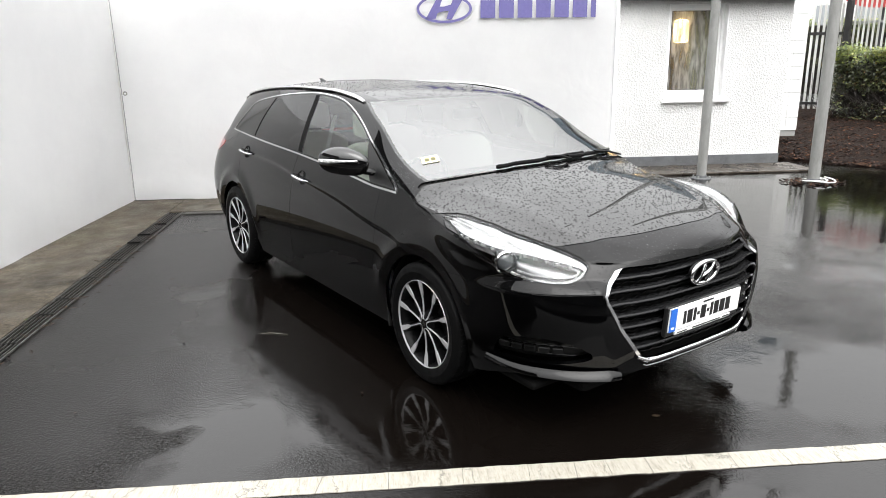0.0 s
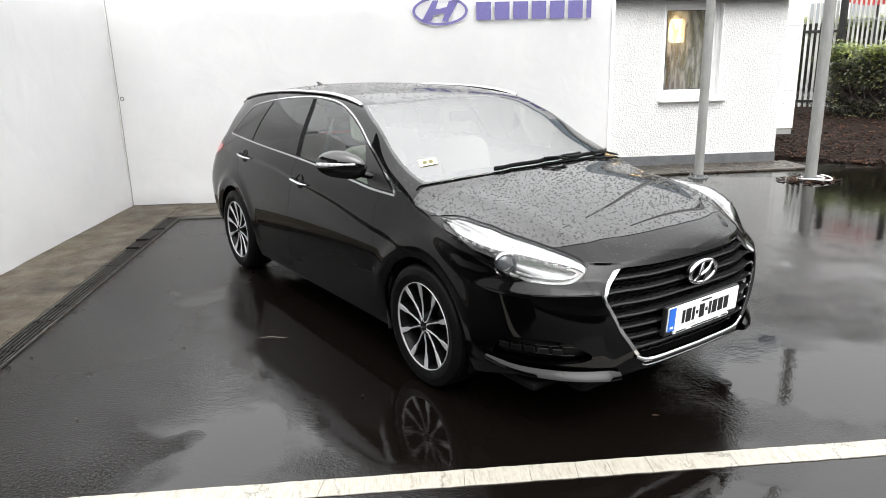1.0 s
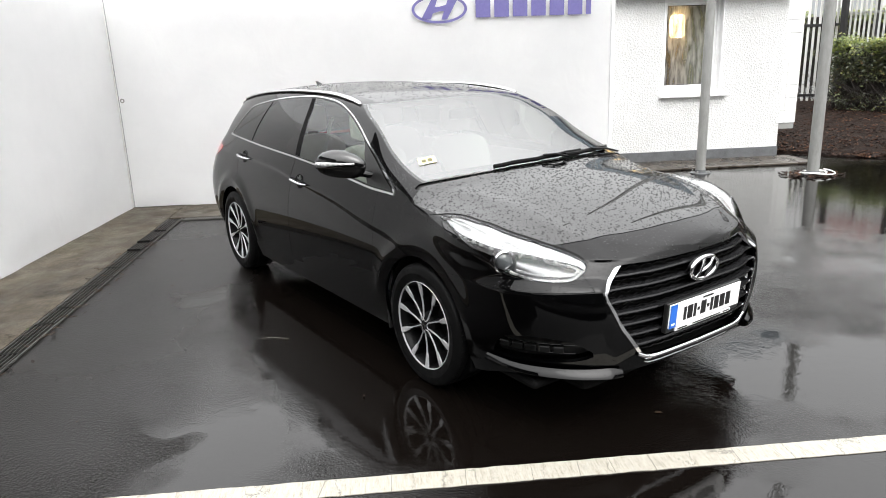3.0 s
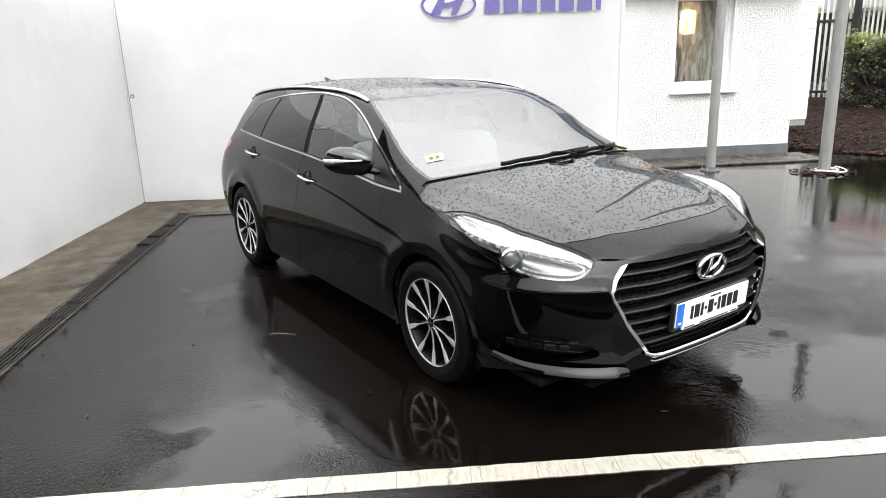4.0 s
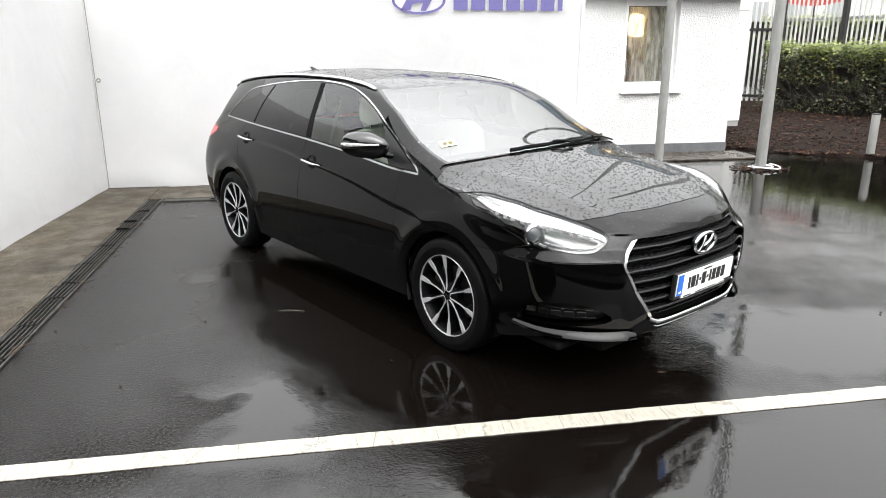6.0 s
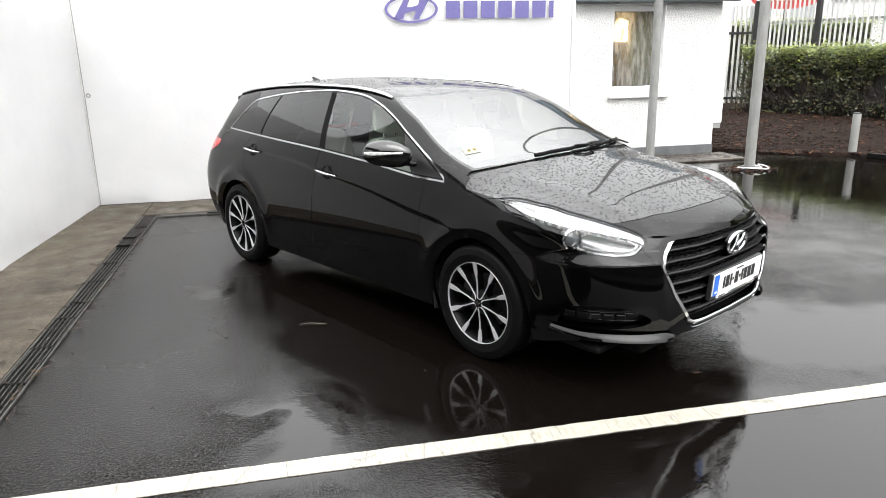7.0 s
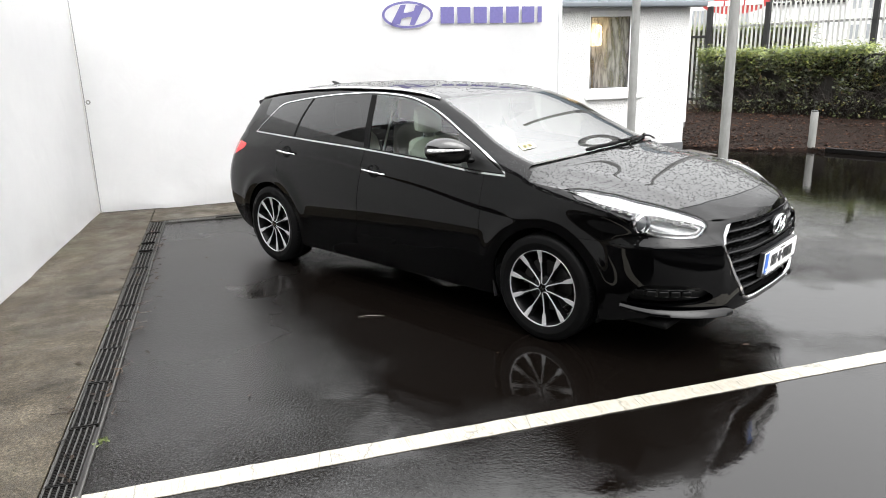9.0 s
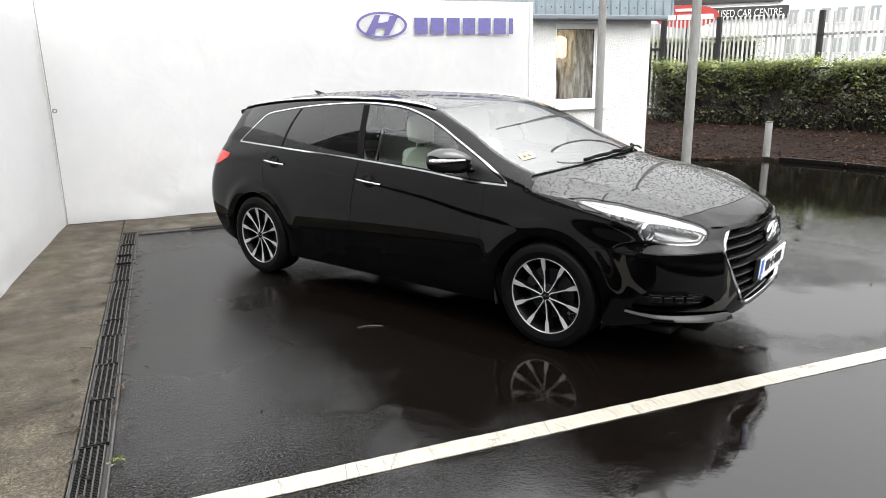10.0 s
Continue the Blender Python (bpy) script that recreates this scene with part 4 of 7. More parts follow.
def poly_dist(px, pz, pts, closed_smooth=0):
    """Signed distance to an outline in a plane, positive inside; corners cut smooth."""
    pts = np.array(pts, float)
    for _ in range(closed_smooth):
        nx_ = np.roll(pts, -1, 0)
        pts = np.stack([pts * .75 + nx_ * .25, pts * .25 + nx_ * .75], 1).reshape(-1, 2)
    P = np.stack([px, pz], -1)
    best = np.full(len(P), 9.0)
    inside = np.zeros(len(P), bool)
    for a, b in zip(pts, np.roll(pts, -1, 0)):
        e = b - a
        h = np.clip(((P - a) @ e) / (e @ e + 1e-12), 0, 1)
        best = np.minimum(best, np.hypot(*(P - a - h[:, None] * e).T))
        cross = (a[1] > P[:, 1]) != (b[1] > P[:, 1])
        with np.errstate(divide="ignore", invalid="ignore"):
            xi = a[0] + (P[:, 1] - a[1]) * e[0] / (e[1] if e[1] else 1e-12)
        inside ^= cross & (P[:, 0] < xi)
    return np.where(inside, best, -best)


def piece(name, mesh, material, parent, sides="both", rim=0.015, lift=0.0, label=""):
    """Make a cut piece an object; sides: right, left or both halves in one mesh."""
    rec_, tri_ = mesh
    if len(tri_) == 0:
        return None
    P, Nn, F = rec_[:, :3] + rec_[:, 3:6] * lift, rec_[:, 3:6], tri_
    if rim:
        e = np.concatenate([F[:, [0, 1]], F[:, [1, 2]], F[:, [2, 0]]])
        key = np.sort(e, 1)
        _, idx, cnt = np.unique(key, axis=0, return_index=True, return_counts=True)
        be = e[idx[cnt == 1]]
        onc = (np.abs(P[be[:, 0], 0]) < 1e-4) & (np.abs(P[be[:, 1], 0]) < 1e-4)
        be = be[~onc]
        a, b = P[be[:, 0]], P[be[:, 1]]
        na, nb = Nn[be[:, 0]], Nn[be[:, 1]]
        outw = np.cross(b - a, na)
        outw /= np.maximum(np.linalg.norm(outw, axis=1, keepdims=True), 1e-9)
        n0 = len(P)
        m = len(be)
        P = np.concatenate([P, a, b, b - nb * rim, a - na * rim])
        Nn = np.concatenate([Nn, outw, outw, outw, outw])
        r_ = n0 + np.arange(m)
        F = np.concatenate([F, np.stack([r_, r_ + 3 * m, r_ + 2 * m], -1), np.stack([r_, r_ + 2 * m, r_ + m], -1)])
    obs = []
    mir = np.array([-1, 1, 1])
    sets = {"right": [(P * mir, Nn * mir, F[:, ::-1])], "left": [(P, Nn, F)]}
    sets["both"] = sets["right"] + sets["left"]
    PP = np.concatenate([x_[0] for x_ in sets[sides]])
    NN = np.concatenate([x_[1] for x_ in sets[sides]])
    off = 0
    FF = []
    for x_ in sets[sides]:
        FF.append(x_[2] + off)
        off += len(x_[0])
    FF = np.concatenate(FF)
    me = bpy.data.meshes.new(name)
    me.vertices.add(len(PP))
    me.vertices.foreach_set("co", PP.astype(np.float32).ravel())
    me.loops.add(FF.size)
    me.loops.foreach_set("vertex_index", FF.astype(np.int32).ravel())
    me.polygons.add(len(FF))
    me.polygons.foreach_set("loop_start", np.arange(0, FF.size, 3, dtype=np.int32))
    me.polygons.foreach_set("loop_total", np.full(len(FF), 3, dtype=np.int32))
    me.update(calc_edges=True)
    me.validate()
    me.shade_smooth()
    me.normals_split_custom_set_from_vertices(NN.astype(np.float32))
    return part(name, me, material, parent, label)


def pair(name, mesh, material, parent, **kw):
    return [piece(name, mesh, material, parent, sides=s_, **kw) for s_ in ("right", "left")]


THETA = 29.9
car = thing("estate_car", "black estate car, wet with rain, parked before white banners", "car", m=pose(0, 0, 0, 0, 0, THETA))
whole = weld((rec, tris))


def col(mesh, i):
    return mesh[0][:, i]


GAP = 0.0022
# wheel arches
rest = whole
for hub in (0.0, 2.77):
    f = np.hypot(col(rest, 1) - hub, col(rest, 2) - .325) - .372
    f = np.where((col(rest, 0) > .5) & (col(rest, 7) <= J_TOP - 6), f, 1.0)
    rest, _ = carve(rest, f)

# side windows
dlo_low = pchip([(.30, .972), (.516, .974), (.745, .989), (.99, 1.010), (1.25, 1.025), (1.655, 1.045), (2.216, 1.064), (2.75, 1.079), (3.14, 1.087), (3.3, 1.09)])
dlo_up = pchip([(.30, .962), (.354, 1.002), (.426, 1.039), (.56, 1.109), (.62, 1.138), (.775, 1.209), (.95, 1.288), (1.13, 1.352), (1.315, 1.396), (1.45, 1.411), (1.73, 1.422), (2.03, 1.411), (2.353, 1.386), (2.697, 1.344), (2.86, 1.316), (2.91, 1.294), (2.95, 1.258), (3.035, 1.178), (3.09, 1.125), (3.14, 1.078), (3.3, .93)])


def dlo(mesh):
    y, z = col(mesh, 1), col(mesh, 2)
    slope = (dlo_up(y + .01) - dlo_up(y - .01)) / .02
    f = np.minimum(z - dlo_low(y), (dlo_up(y) - z) / np.sqrt(1 + slope ** 2))
    return np.where((col(mesh, 7) > J_TOP - 12) & (col(mesh, 7) < J_RAIL + 14) & (y > .31) & (y < 3.29), f, -1.0)


f = dlo(rest)
near, rest = carve(rest, f + np.where(col(rest, 2) > 1.1, .0075, .0105))
opening, trim_ring = carve(near, dlo(near))
pair("window_trim", trim_ring, chrome, car, rim=0.012, lift=0.004, label="chrome window surround strip")
glass, gasket = carve(opening, dlo(opening) - .009)
pair("window_gasket", gasket, gloss_black, car, rim=0.01, lift=0.001)


def pillar_b(mesh):
    return col(mesh, 1) - (1.603 + (col(mesh, 2) - 1.05) * .36)


def pillar_c(mesh):
    z = col(mesh, 2)
    return col(mesh, 1) - (2.515 - (z - 1.09) * .24 + .02 * np.sin((z - 1.09) * 10))


g_front, g_back = carve(glass, -.034 - pillar_b(glass))
post_b, g_back = carve(g_back, .026 - pillar_b(g_back))
g_rear, g_quarter = carve(g_back, -.014 - pillar_c(g_back))
post_c, g_quarter = carve(g_quarter, .016 - pillar_c(g_quarter))
# black corner panel that carries the mirror
sail, g_front = carve(g_front, .672 + (col(g_front, 2) - 1.068) * .80 - col(g_front, 1))
sail_fore, sail = carve(sail, .535 + (col(sail, 2) - 1.04) * .35 - col(sail, 1) - .002)
for bit in (sail, sail_fore):
    pair("mirror_panel", bit, plastic, car, rim=0.01, lift=0.002, label="black corner panel before the door glass")
pair("door_window", g_front, door_glass, car, rim=0, label="green-tinted glass, beaded with rain")
pair("door_window", g_rear, privacy_glass, car, rim=0, lift=0.001, label="dark privacy glass")
pair("quarter_window", g_quarter, privacy_glass, car, rim=0, lift=0.001, label="dark privacy glass")
pair("pillar_cover", post_b, under, car, rim=0.008, lift=0.001)
pair("pillar_cover", post_c, under, car, rim=0.008, lift=0.001)


# windscreen with its dark border, and the cowl before it
def screen(mesh):
    s_, j_ = col(mesh, 6), col(mesh, 7)
    f_ = np.minimum((s_ - 6.45) * .5, (7.90 - s_) * .72)
    side_j = pchip([(6.4, 1.5), (6.9, -.6), (7.3, -1.2), (7.6, -.8), (7.9, 2.2)])(s_)
    f_ = np.minimum(f_, (j_ - J_RAIL - side_j) * .0105)
    return np.where(j_ > J_TOP + 4, f_, -1.0)


ws, rest = carve(rest, screen(rest))
ws_clear, ws_band = carve(ws, screen(ws) - .019)
piece("windscreen", ws_clear, clear_glass, car, rim=0, label="raked windscreen beaded with rain")
piece("windscreen_border", ws_band, frit, car, rim=0.006, label="dark printed edge of the windscreen")


def cowl_f(mesh):
    s_, j_ = col(mesh, 6), col(mesh, 7)
    return np.where(j_ > J_RAIL - 12, np.minimum((s_ - 6.38) * .5, (6.45 - s_) * .5), -1.0)


cowl, rest = carve(rest, cowl_f(rest))
piece("cowl", cowl, plastic, car, lift=-0.012, rim=0.02)

# headlamps
LAMP = [(-.10, .920), (.055, .931), (.14, .929), (.22, .920), (.30, .913), (.39, .893), (.50, .874), (.606, .846), (.68, .824), (.74, .803), (.772, .780), (.765, .745), (.735, .718), (.655, .716), (.56, .724), (.455, .737), (.385, .780), (.295, .847), (.175, .896), (.07, .917)]


def lamp_f(mesh, grow=0.0):
    x, y, z = (col(mesh, i) for i in range(3))
    p = (x - .83) * -.402 + (y + .11) * -.9157
    f_ = poly_dist(p, z, LAMP, 1)
    return np.where((y < .12) & (x > .3) & (z > .62) & (col(mesh, 6) > 1.5), f_ + grow, -1.0)


lamp_zone, rest = carve(rest, lamp_f(rest, .003))
lens, lamp_edge = carve(lamp_zone, lamp_f(lamp_zone, -.003))
lamps = pair("headlamp", lens, lens_glass, car, rim=0, lift=0.001, label="clear wraparound headlamp with bright reflectors")
pair("headlamp_seal", lamp_edge, gloss_black, car, rim=0.02, lift=-0.003)

# grille
GRILLE = [(-.2, .772), (.25, .772), (.42, .770), (.445, .764), (.553, .662), (.549, .642), (.472, .500), (.385, .380), (.362, .354), (.25, .346), (-.2, .341)]


def grille_f(mesh, grow=0.0):
    x, y, z = (col(mesh, i) for i in range(3))
    return np.where((y < -.6) & (col(mesh, 7) <= J_TOP + 6) & (col(mesh, 6) < 3.2), poly_dist(x, z, GRILLE) + grow, -1.0)


g_zone, rest = carve(rest, np.where((col(rest, 2) < .764) & (col(rest, 0) > .440) | (col(rest, 2) < .6), grille_f(rest, .015), grille_f(rest)))
mouth, g_ring = carve(g_zone, grille_f(g_zone))
g_side, g_foot = carve(g_ring, np.maximum(col(g_ring, 2) - .40, -1 * (.33 - col(g_ring, 0))))
piece("grille_surround", g_side, chrome, car, rim=0.014, lift=0.006, label="bright chrome grille surround")
g_foot_a, g_foot_b = carve(g_foot, col(g_foot, 2) - .331)
piece("grille_surround", g_foot_a, chrome, car, rim=0.012, lift=0.007, label="thin chrome lower grille strip")
piece("grille_lip", g_foot_b, gloss_black, car, rim=0.02, lift=0.004)
piece("grille_back", mouth, under, car, rim=0.0, lift=-0.055)

# daylight-lamp slots low in the bumper
SLOT = [(.60, .385), (.68, .356), (.85, .344), (1.05, .346), (1.10, .352), (1.07, .41), (1.03, .458), (.95, .474), (.879, .478), (.80, .474), (.70, .45)]


def slot_f(mesh):
    return np.where((col(mesh, 7) <= J_TOP) & (col(mesh, 8) < 1.6) & (col(mesh, 2) < .55), poly_dist(col(mesh, 8), col(mesh, 2), SLOT, 1), -1.0)


slot, rest = carve(rest, slot_f(rest))
pair("bumper_slot", slot, plastic, car, rim=0, lift=-0.05)

# tail lamps
TAIL = [(3.185, .975), (3.40, .998), (3.60, .985), (3.72, .97), (3.72, .83), (3.58, .835), (3.42, .87)]


def tail_f(mesh):
    return np.where((col(mesh, 0) > .3) & (col(mesh, 1) > 3.0), poly_dist(col(mesh, 1), col(mesh, 2), TAIL, 1), -1.0)


tail, rest = carve(rest, tail_f(rest))
pair("tail_lamp", tail, red_lens, car, rim=0.02, lift=0.002, label="red tail lamp")


# bonnet and bumper skin
def nose_cut(mesh):
    return col(mesh, 1) - pchip([(0, -.858), (.157, -.846), (.30, -.815), (.42, -.772), (.49, -.755), (.59, -.705), (.7, -.64)])(col(mesh, 0))


def bonnet_f(mesh):
    s_, j_ = col(mesh, 6), col(mesh, 7)
    f_ = np.minimum(nose_cut(mesh), (6.38 - s_) * .5)
    edge_j = pchip([(0, -3), (5.3, -3), (5.7, 1.5), (6.38, 4)])(s_)
    return np.where(j_ > J_TOP - 6, np.minimum(f_, (j_ - J_TOP - edge_j) * .006), -1.0)


f = bonnet_f(rest)
bonnet, rest = carve(rest, f - GAP)
_, rest = carve(rest, bonnet_f(rest) + .0005)
piece("bonnet", bonnet, paint, car, rim=0.02, label="black bonnet covered in rain beads")


def bumper_f(mesh):
    x, y, z = (col(mesh, i) for i in range(3))
    low_ = np.minimum(.682 - z, -.20 - y)
    nose = np.minimum(-nose_cut(mesh) + .0, .60 - x)
    return np.maximum(low_, np.where(z > .6, nose, -1))


bumper, rest = carve(rest, bumper_f(rest) - GAP)
_, rest = carve(rest, bumper_f(rest))
piece("front_bumper", bumper, paint_shaded, car, rim=0.02)


def door_f(mesh, which):
    y, z = col(mesh, 1), col(mesh, 2)
    sill = z - pchip([(.3, .27), (.6, .275), (1.6, .265), (2.0, .275), (2.3, .3)])(y)
    cut_b = 1.605 + (1.06 - z) * .10
    if which == "front":
        f_ = np.minimum(np.minimum(y - .475, cut_b - y), sill)
    else:
        back = pchip([(.25, 1.75), (.284, 1.95), (.34, 2.2), (.448, 2.36), (.56, 2.46), (.665, 2.55), (.80, 2.66), (.934, 2.715), (1.0, 2.70), (1.087, 2.61)])(z)
        f_ = np.minimum(np.minimum(y - cut_b, (back - y) * .75), sill)
    ok = (col(mesh, 0) > .5) & (z < dlo_low(y) + .002)
    return np.where(ok, f_, -1.0)


for which in ("front", "rear"):
    d_, rest = carve(rest, door_f(rest, which) - GAP)
    _, rest = carve(rest, door_f(rest, which))
    doors = pair(which + "_door", d_, paint_shaded, car, rim=0.02)
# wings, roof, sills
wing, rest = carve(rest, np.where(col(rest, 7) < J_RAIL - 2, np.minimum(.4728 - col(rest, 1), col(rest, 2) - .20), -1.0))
pair("front_wing", wing, paint_shaded, car, rim=0.02)
roof, rest = carve(rest, np.where(col(rest, 7) > J_RAIL + 9, np.minimum((col(rest, 6) - 7.91) * .7, (12.6 - col(rest, 6)) * .3), -1.0) - .0015)
piece("roof", roof, paint, car, rim=0.01, label="black roof panel beaded with rain")
side_frame, hind = carve(rest, 12.6 - col(rest, 6))
pair("side_frame", side_frame, paint_shaded, car, rim=0.015)
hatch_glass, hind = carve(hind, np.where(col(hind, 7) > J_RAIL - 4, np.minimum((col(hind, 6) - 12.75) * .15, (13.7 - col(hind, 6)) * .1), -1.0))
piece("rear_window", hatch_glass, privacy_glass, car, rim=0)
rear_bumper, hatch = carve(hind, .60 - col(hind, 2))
piece("rear_bumper", rear_bumper, paint_shaded, car, rim=0.02)
piece("tailgate", hatch, paint_shaded, car, rim=0.02)

# ---- car: fittings ----
flat_rec = rec[np.linalg.norm(rec[:, 3:6], axis=1) > .5]


def on_skin(y=None, z=None, x=None, cols=(0, 999)):
    """Place and normal on the left half of the skin nearest to what is given."""
    sel = flat_rec[(flat_rec[:, 7] >= cols[0]) & (flat_rec[:, 7] <= cols[1])]
    d = 0
    for i, val in ((0, x), (1, y), (2, z)):
        if val is not None:
            d = d + (sel[:, i] - val) ** 2
    if x is not None and z is not None and y is None:
        d = np.where(sel[:, 1] < 0, d, 9)
    r_ = sel[np.argmin(d)]
    return Vector(r_[:3]), Vector(r_[3:6])


def mirror_x(v_, s_):
    return Vector((v_[0] * s_, v_[1], v_[2]))


def ribbon(rows, close=False, bm=None):
    """A skin over rows of points; each row is closed on itself."""
    bm = bm or bmesh.new()
    vs_ = [[bm.verts.new(p) for p in r_] for r_ in rows]
    n = len(vs_[0])
    for a, b in zip(vs_, vs_[1:]):
        for k in range(n):
            bm.faces.new((a[k], a[(k + 1) % n], b[(k + 1) % n], b[k]))
    bm.faces.new(vs_[0][::-1]), bm.faces.new(vs_[-1])
    bmesh.ops.recalc_face_normals(bm, faces=bm.faces[:])
    return bm


# wheels: ten paired spokes with machined faces on black
def spoke_mesh(sgn):
    bm = bmesh.new()
    rad = [.040, .062, .095, .125, .150, .166, .190, .215, .229]
    wid = [.0028, .0024, .0023, .0024, .0030, .0092, .0118, .0134, .0140]
    fx = [-.094, -.095, -.0935, -.0945, -.0975, -.0985, -.1015, -.1045, -.107]
    body_rows, face_rows = [], []
    for r_, w_, x_ in zip(rad, wid, fx):
        a = (r_ - .040) / .189
        lat = sgn * (.017 + (.229 * math.sin(radians(18)) - .017) * a)
        rr = math.sqrt(max(r_ * r_ - lat * lat, 1e-6))
        c = Vector((0, lat, rr))
        along = Vector((0, sgn * .29, .957)).normalized()
        across = Vector((0, along.z, -along.y))
        body_rows.append([c + across * (w_ + .0045) + Vector((x_ + .006, 0, 0)), c + across * (w_ + .009) + Vector((x_ + .045, 0, 0)),
                          c - across * (w_ + .009) + Vector((x_ + .045, 0, 0)), c - across * (w_ + .0045) + Vector((x_ + .006, 0, 0))])
        face_rows.append([c + across * w_ + Vector((x_, 0, 0)), c + across * (w_ + .0018) + Vector((x_ + .010, 0, 0)),
                          c - across * (w_ + .0018) + Vector((x_ + .010, 0, 0)), c - across * w_ + Vector((x_, 0, 0))])
    ribbon(body_rows, bm=bm)
    n_dark = len(bm.faces)
    ribbon(face_rows, bm=bm)
    bm.faces.ensure_lookup_table()
    for k_, f_ in enumerate(bm.faces):
        f_.material_index = 0 if k_ < n_dark else 1
    me = mesh_of(bm, "spoke")
    me.materials.append(alloy_dark), me.materials.append(alloy_face)
    return me


root_me = mesh_of(tube([(-.0945, .0165 * math.sin(radians(a_)), .0375 - .0125 * math.cos(radians(a_))) for a_ in range(-96, 97, 16)], .0042, 8), "spoke_root", True, 50)
root_me.materials.append(alloy_face)
spoke_me = [spoke_mesh(1), spoke_mesh(-1)]
tyre_profile = [(-.096, .226), (-.106, .236), (-.113, .252), (-.1165, .275), (-.1175, .278), (-.1165, .281), (-.1145, .298), (-.1085, .313), (-.099, .3215), (-.085, .3265), (-.062, .3285), (-.061, .322), (-.052, .322), (-.051, .3292), (-.014, .3298), (-.013, .323), (-.004, .323), (-.003, .33), (.03, .3296), (.031, .323), (.042, .323), (.043, .329), (.085, .3265), (.099, .3215), (.1085, .313), (.1165, .281), (.113, .252), (.096, .226)]
tyre_bm = lathe(tyre_profile, 96)
for k_ in range(72):           # shoulder sipes
    a = 2 * math.pi * k_ / 72
    for sx in (-1, 1):
        bx = box(sx * .076 - .018, -.003, .3225, sx * .076 + .018, .003, .3278)
        bmesh.ops.transform(bx, matrix=Matrix.Rotation(a, 4, "X"), verts=bx.verts[:])
        me_ = bpy.data.meshes.new("tmp")
        bx.to_mesh(me_), bx.free()
        tyre_bm.from_mesh(me_)
        bpy.data.meshes.remove(me_)
tyre_me = mesh_of(tyre_bm, "tyre", True, 40)
tyre_me.materials.append(rubber)
rim_me = mesh_of(lathe([(-.098, .234), (-.1, .226), (-.094, .221), (-.05, .214), (-.01, .2), (.085, .206), (.1, .232)], 96), "rim", True, 40)
rim_me.materials.append(alloy_dark)
lip_me = mesh_of(lathe([(-.1, .2345), (-.1085, .2348), (-.1100, .2335), (-.1085, .2312), (-.1, .2305)], 96), "rim_lip", True, 50)
lip_me.materials.append(alloy_face)
hub_me = mesh_of(lathe([(-.04, .075), (-.078, .072), (-.088, .062), (-.090, .045), (-.094, .040), (-.0965, .036), (-.0965, .0)], 48), "hub", True, 40)
hub_me.materials.append(alloy_dark)
cap_me = mesh_of(lathe([(-.0965, .030), (-.0982, .028), (-.0982, .0)], 32), "cap", True, 40)
cap_me.materials.append(gloss_black)
bm = slant_mark(0, 0, .020, .012, .0015)
bmesh.ops.transform(bm, matrix=Matrix.Translation((-.0995, 0, 0)) @ Matrix.Rotation(radians(-90), 4, "Z"), verts=bm.verts[:])
capmark_me = mesh_of(bm, "cap_mark")
capmark_me.materials.append(chrome)
nut_me = mesh_of(lathe([(-.07, .0105), (-.089, .0105), (-.092, .007), (-.092, 0)], 6), "nut")
nut_me.materials.append(brake_steel)
disc_me = mesh_of(lathe([(-.025, .0), (-.025, .085), (-.022, .155), (-.002, .155), (-.002, .0)], 64), "disc", True, 30)
disc_me.materials.append(brake_steel)
caliper_bm = bmesh.new()
rows = []
for k_ in range(9):
    a = radians(-35 + 70 * k_ / 8)
    rows.append([Vector((x_, r_ * math.cos(a), r_ * math.sin(a))) for x_, r_ in ((-.055, .105), (-.055, .168), (.03, .172), (.03, .105))])
caliper_me = mesh_of(ribbon(rows), "caliper")
caliper_me.materials.append(brake_steel)
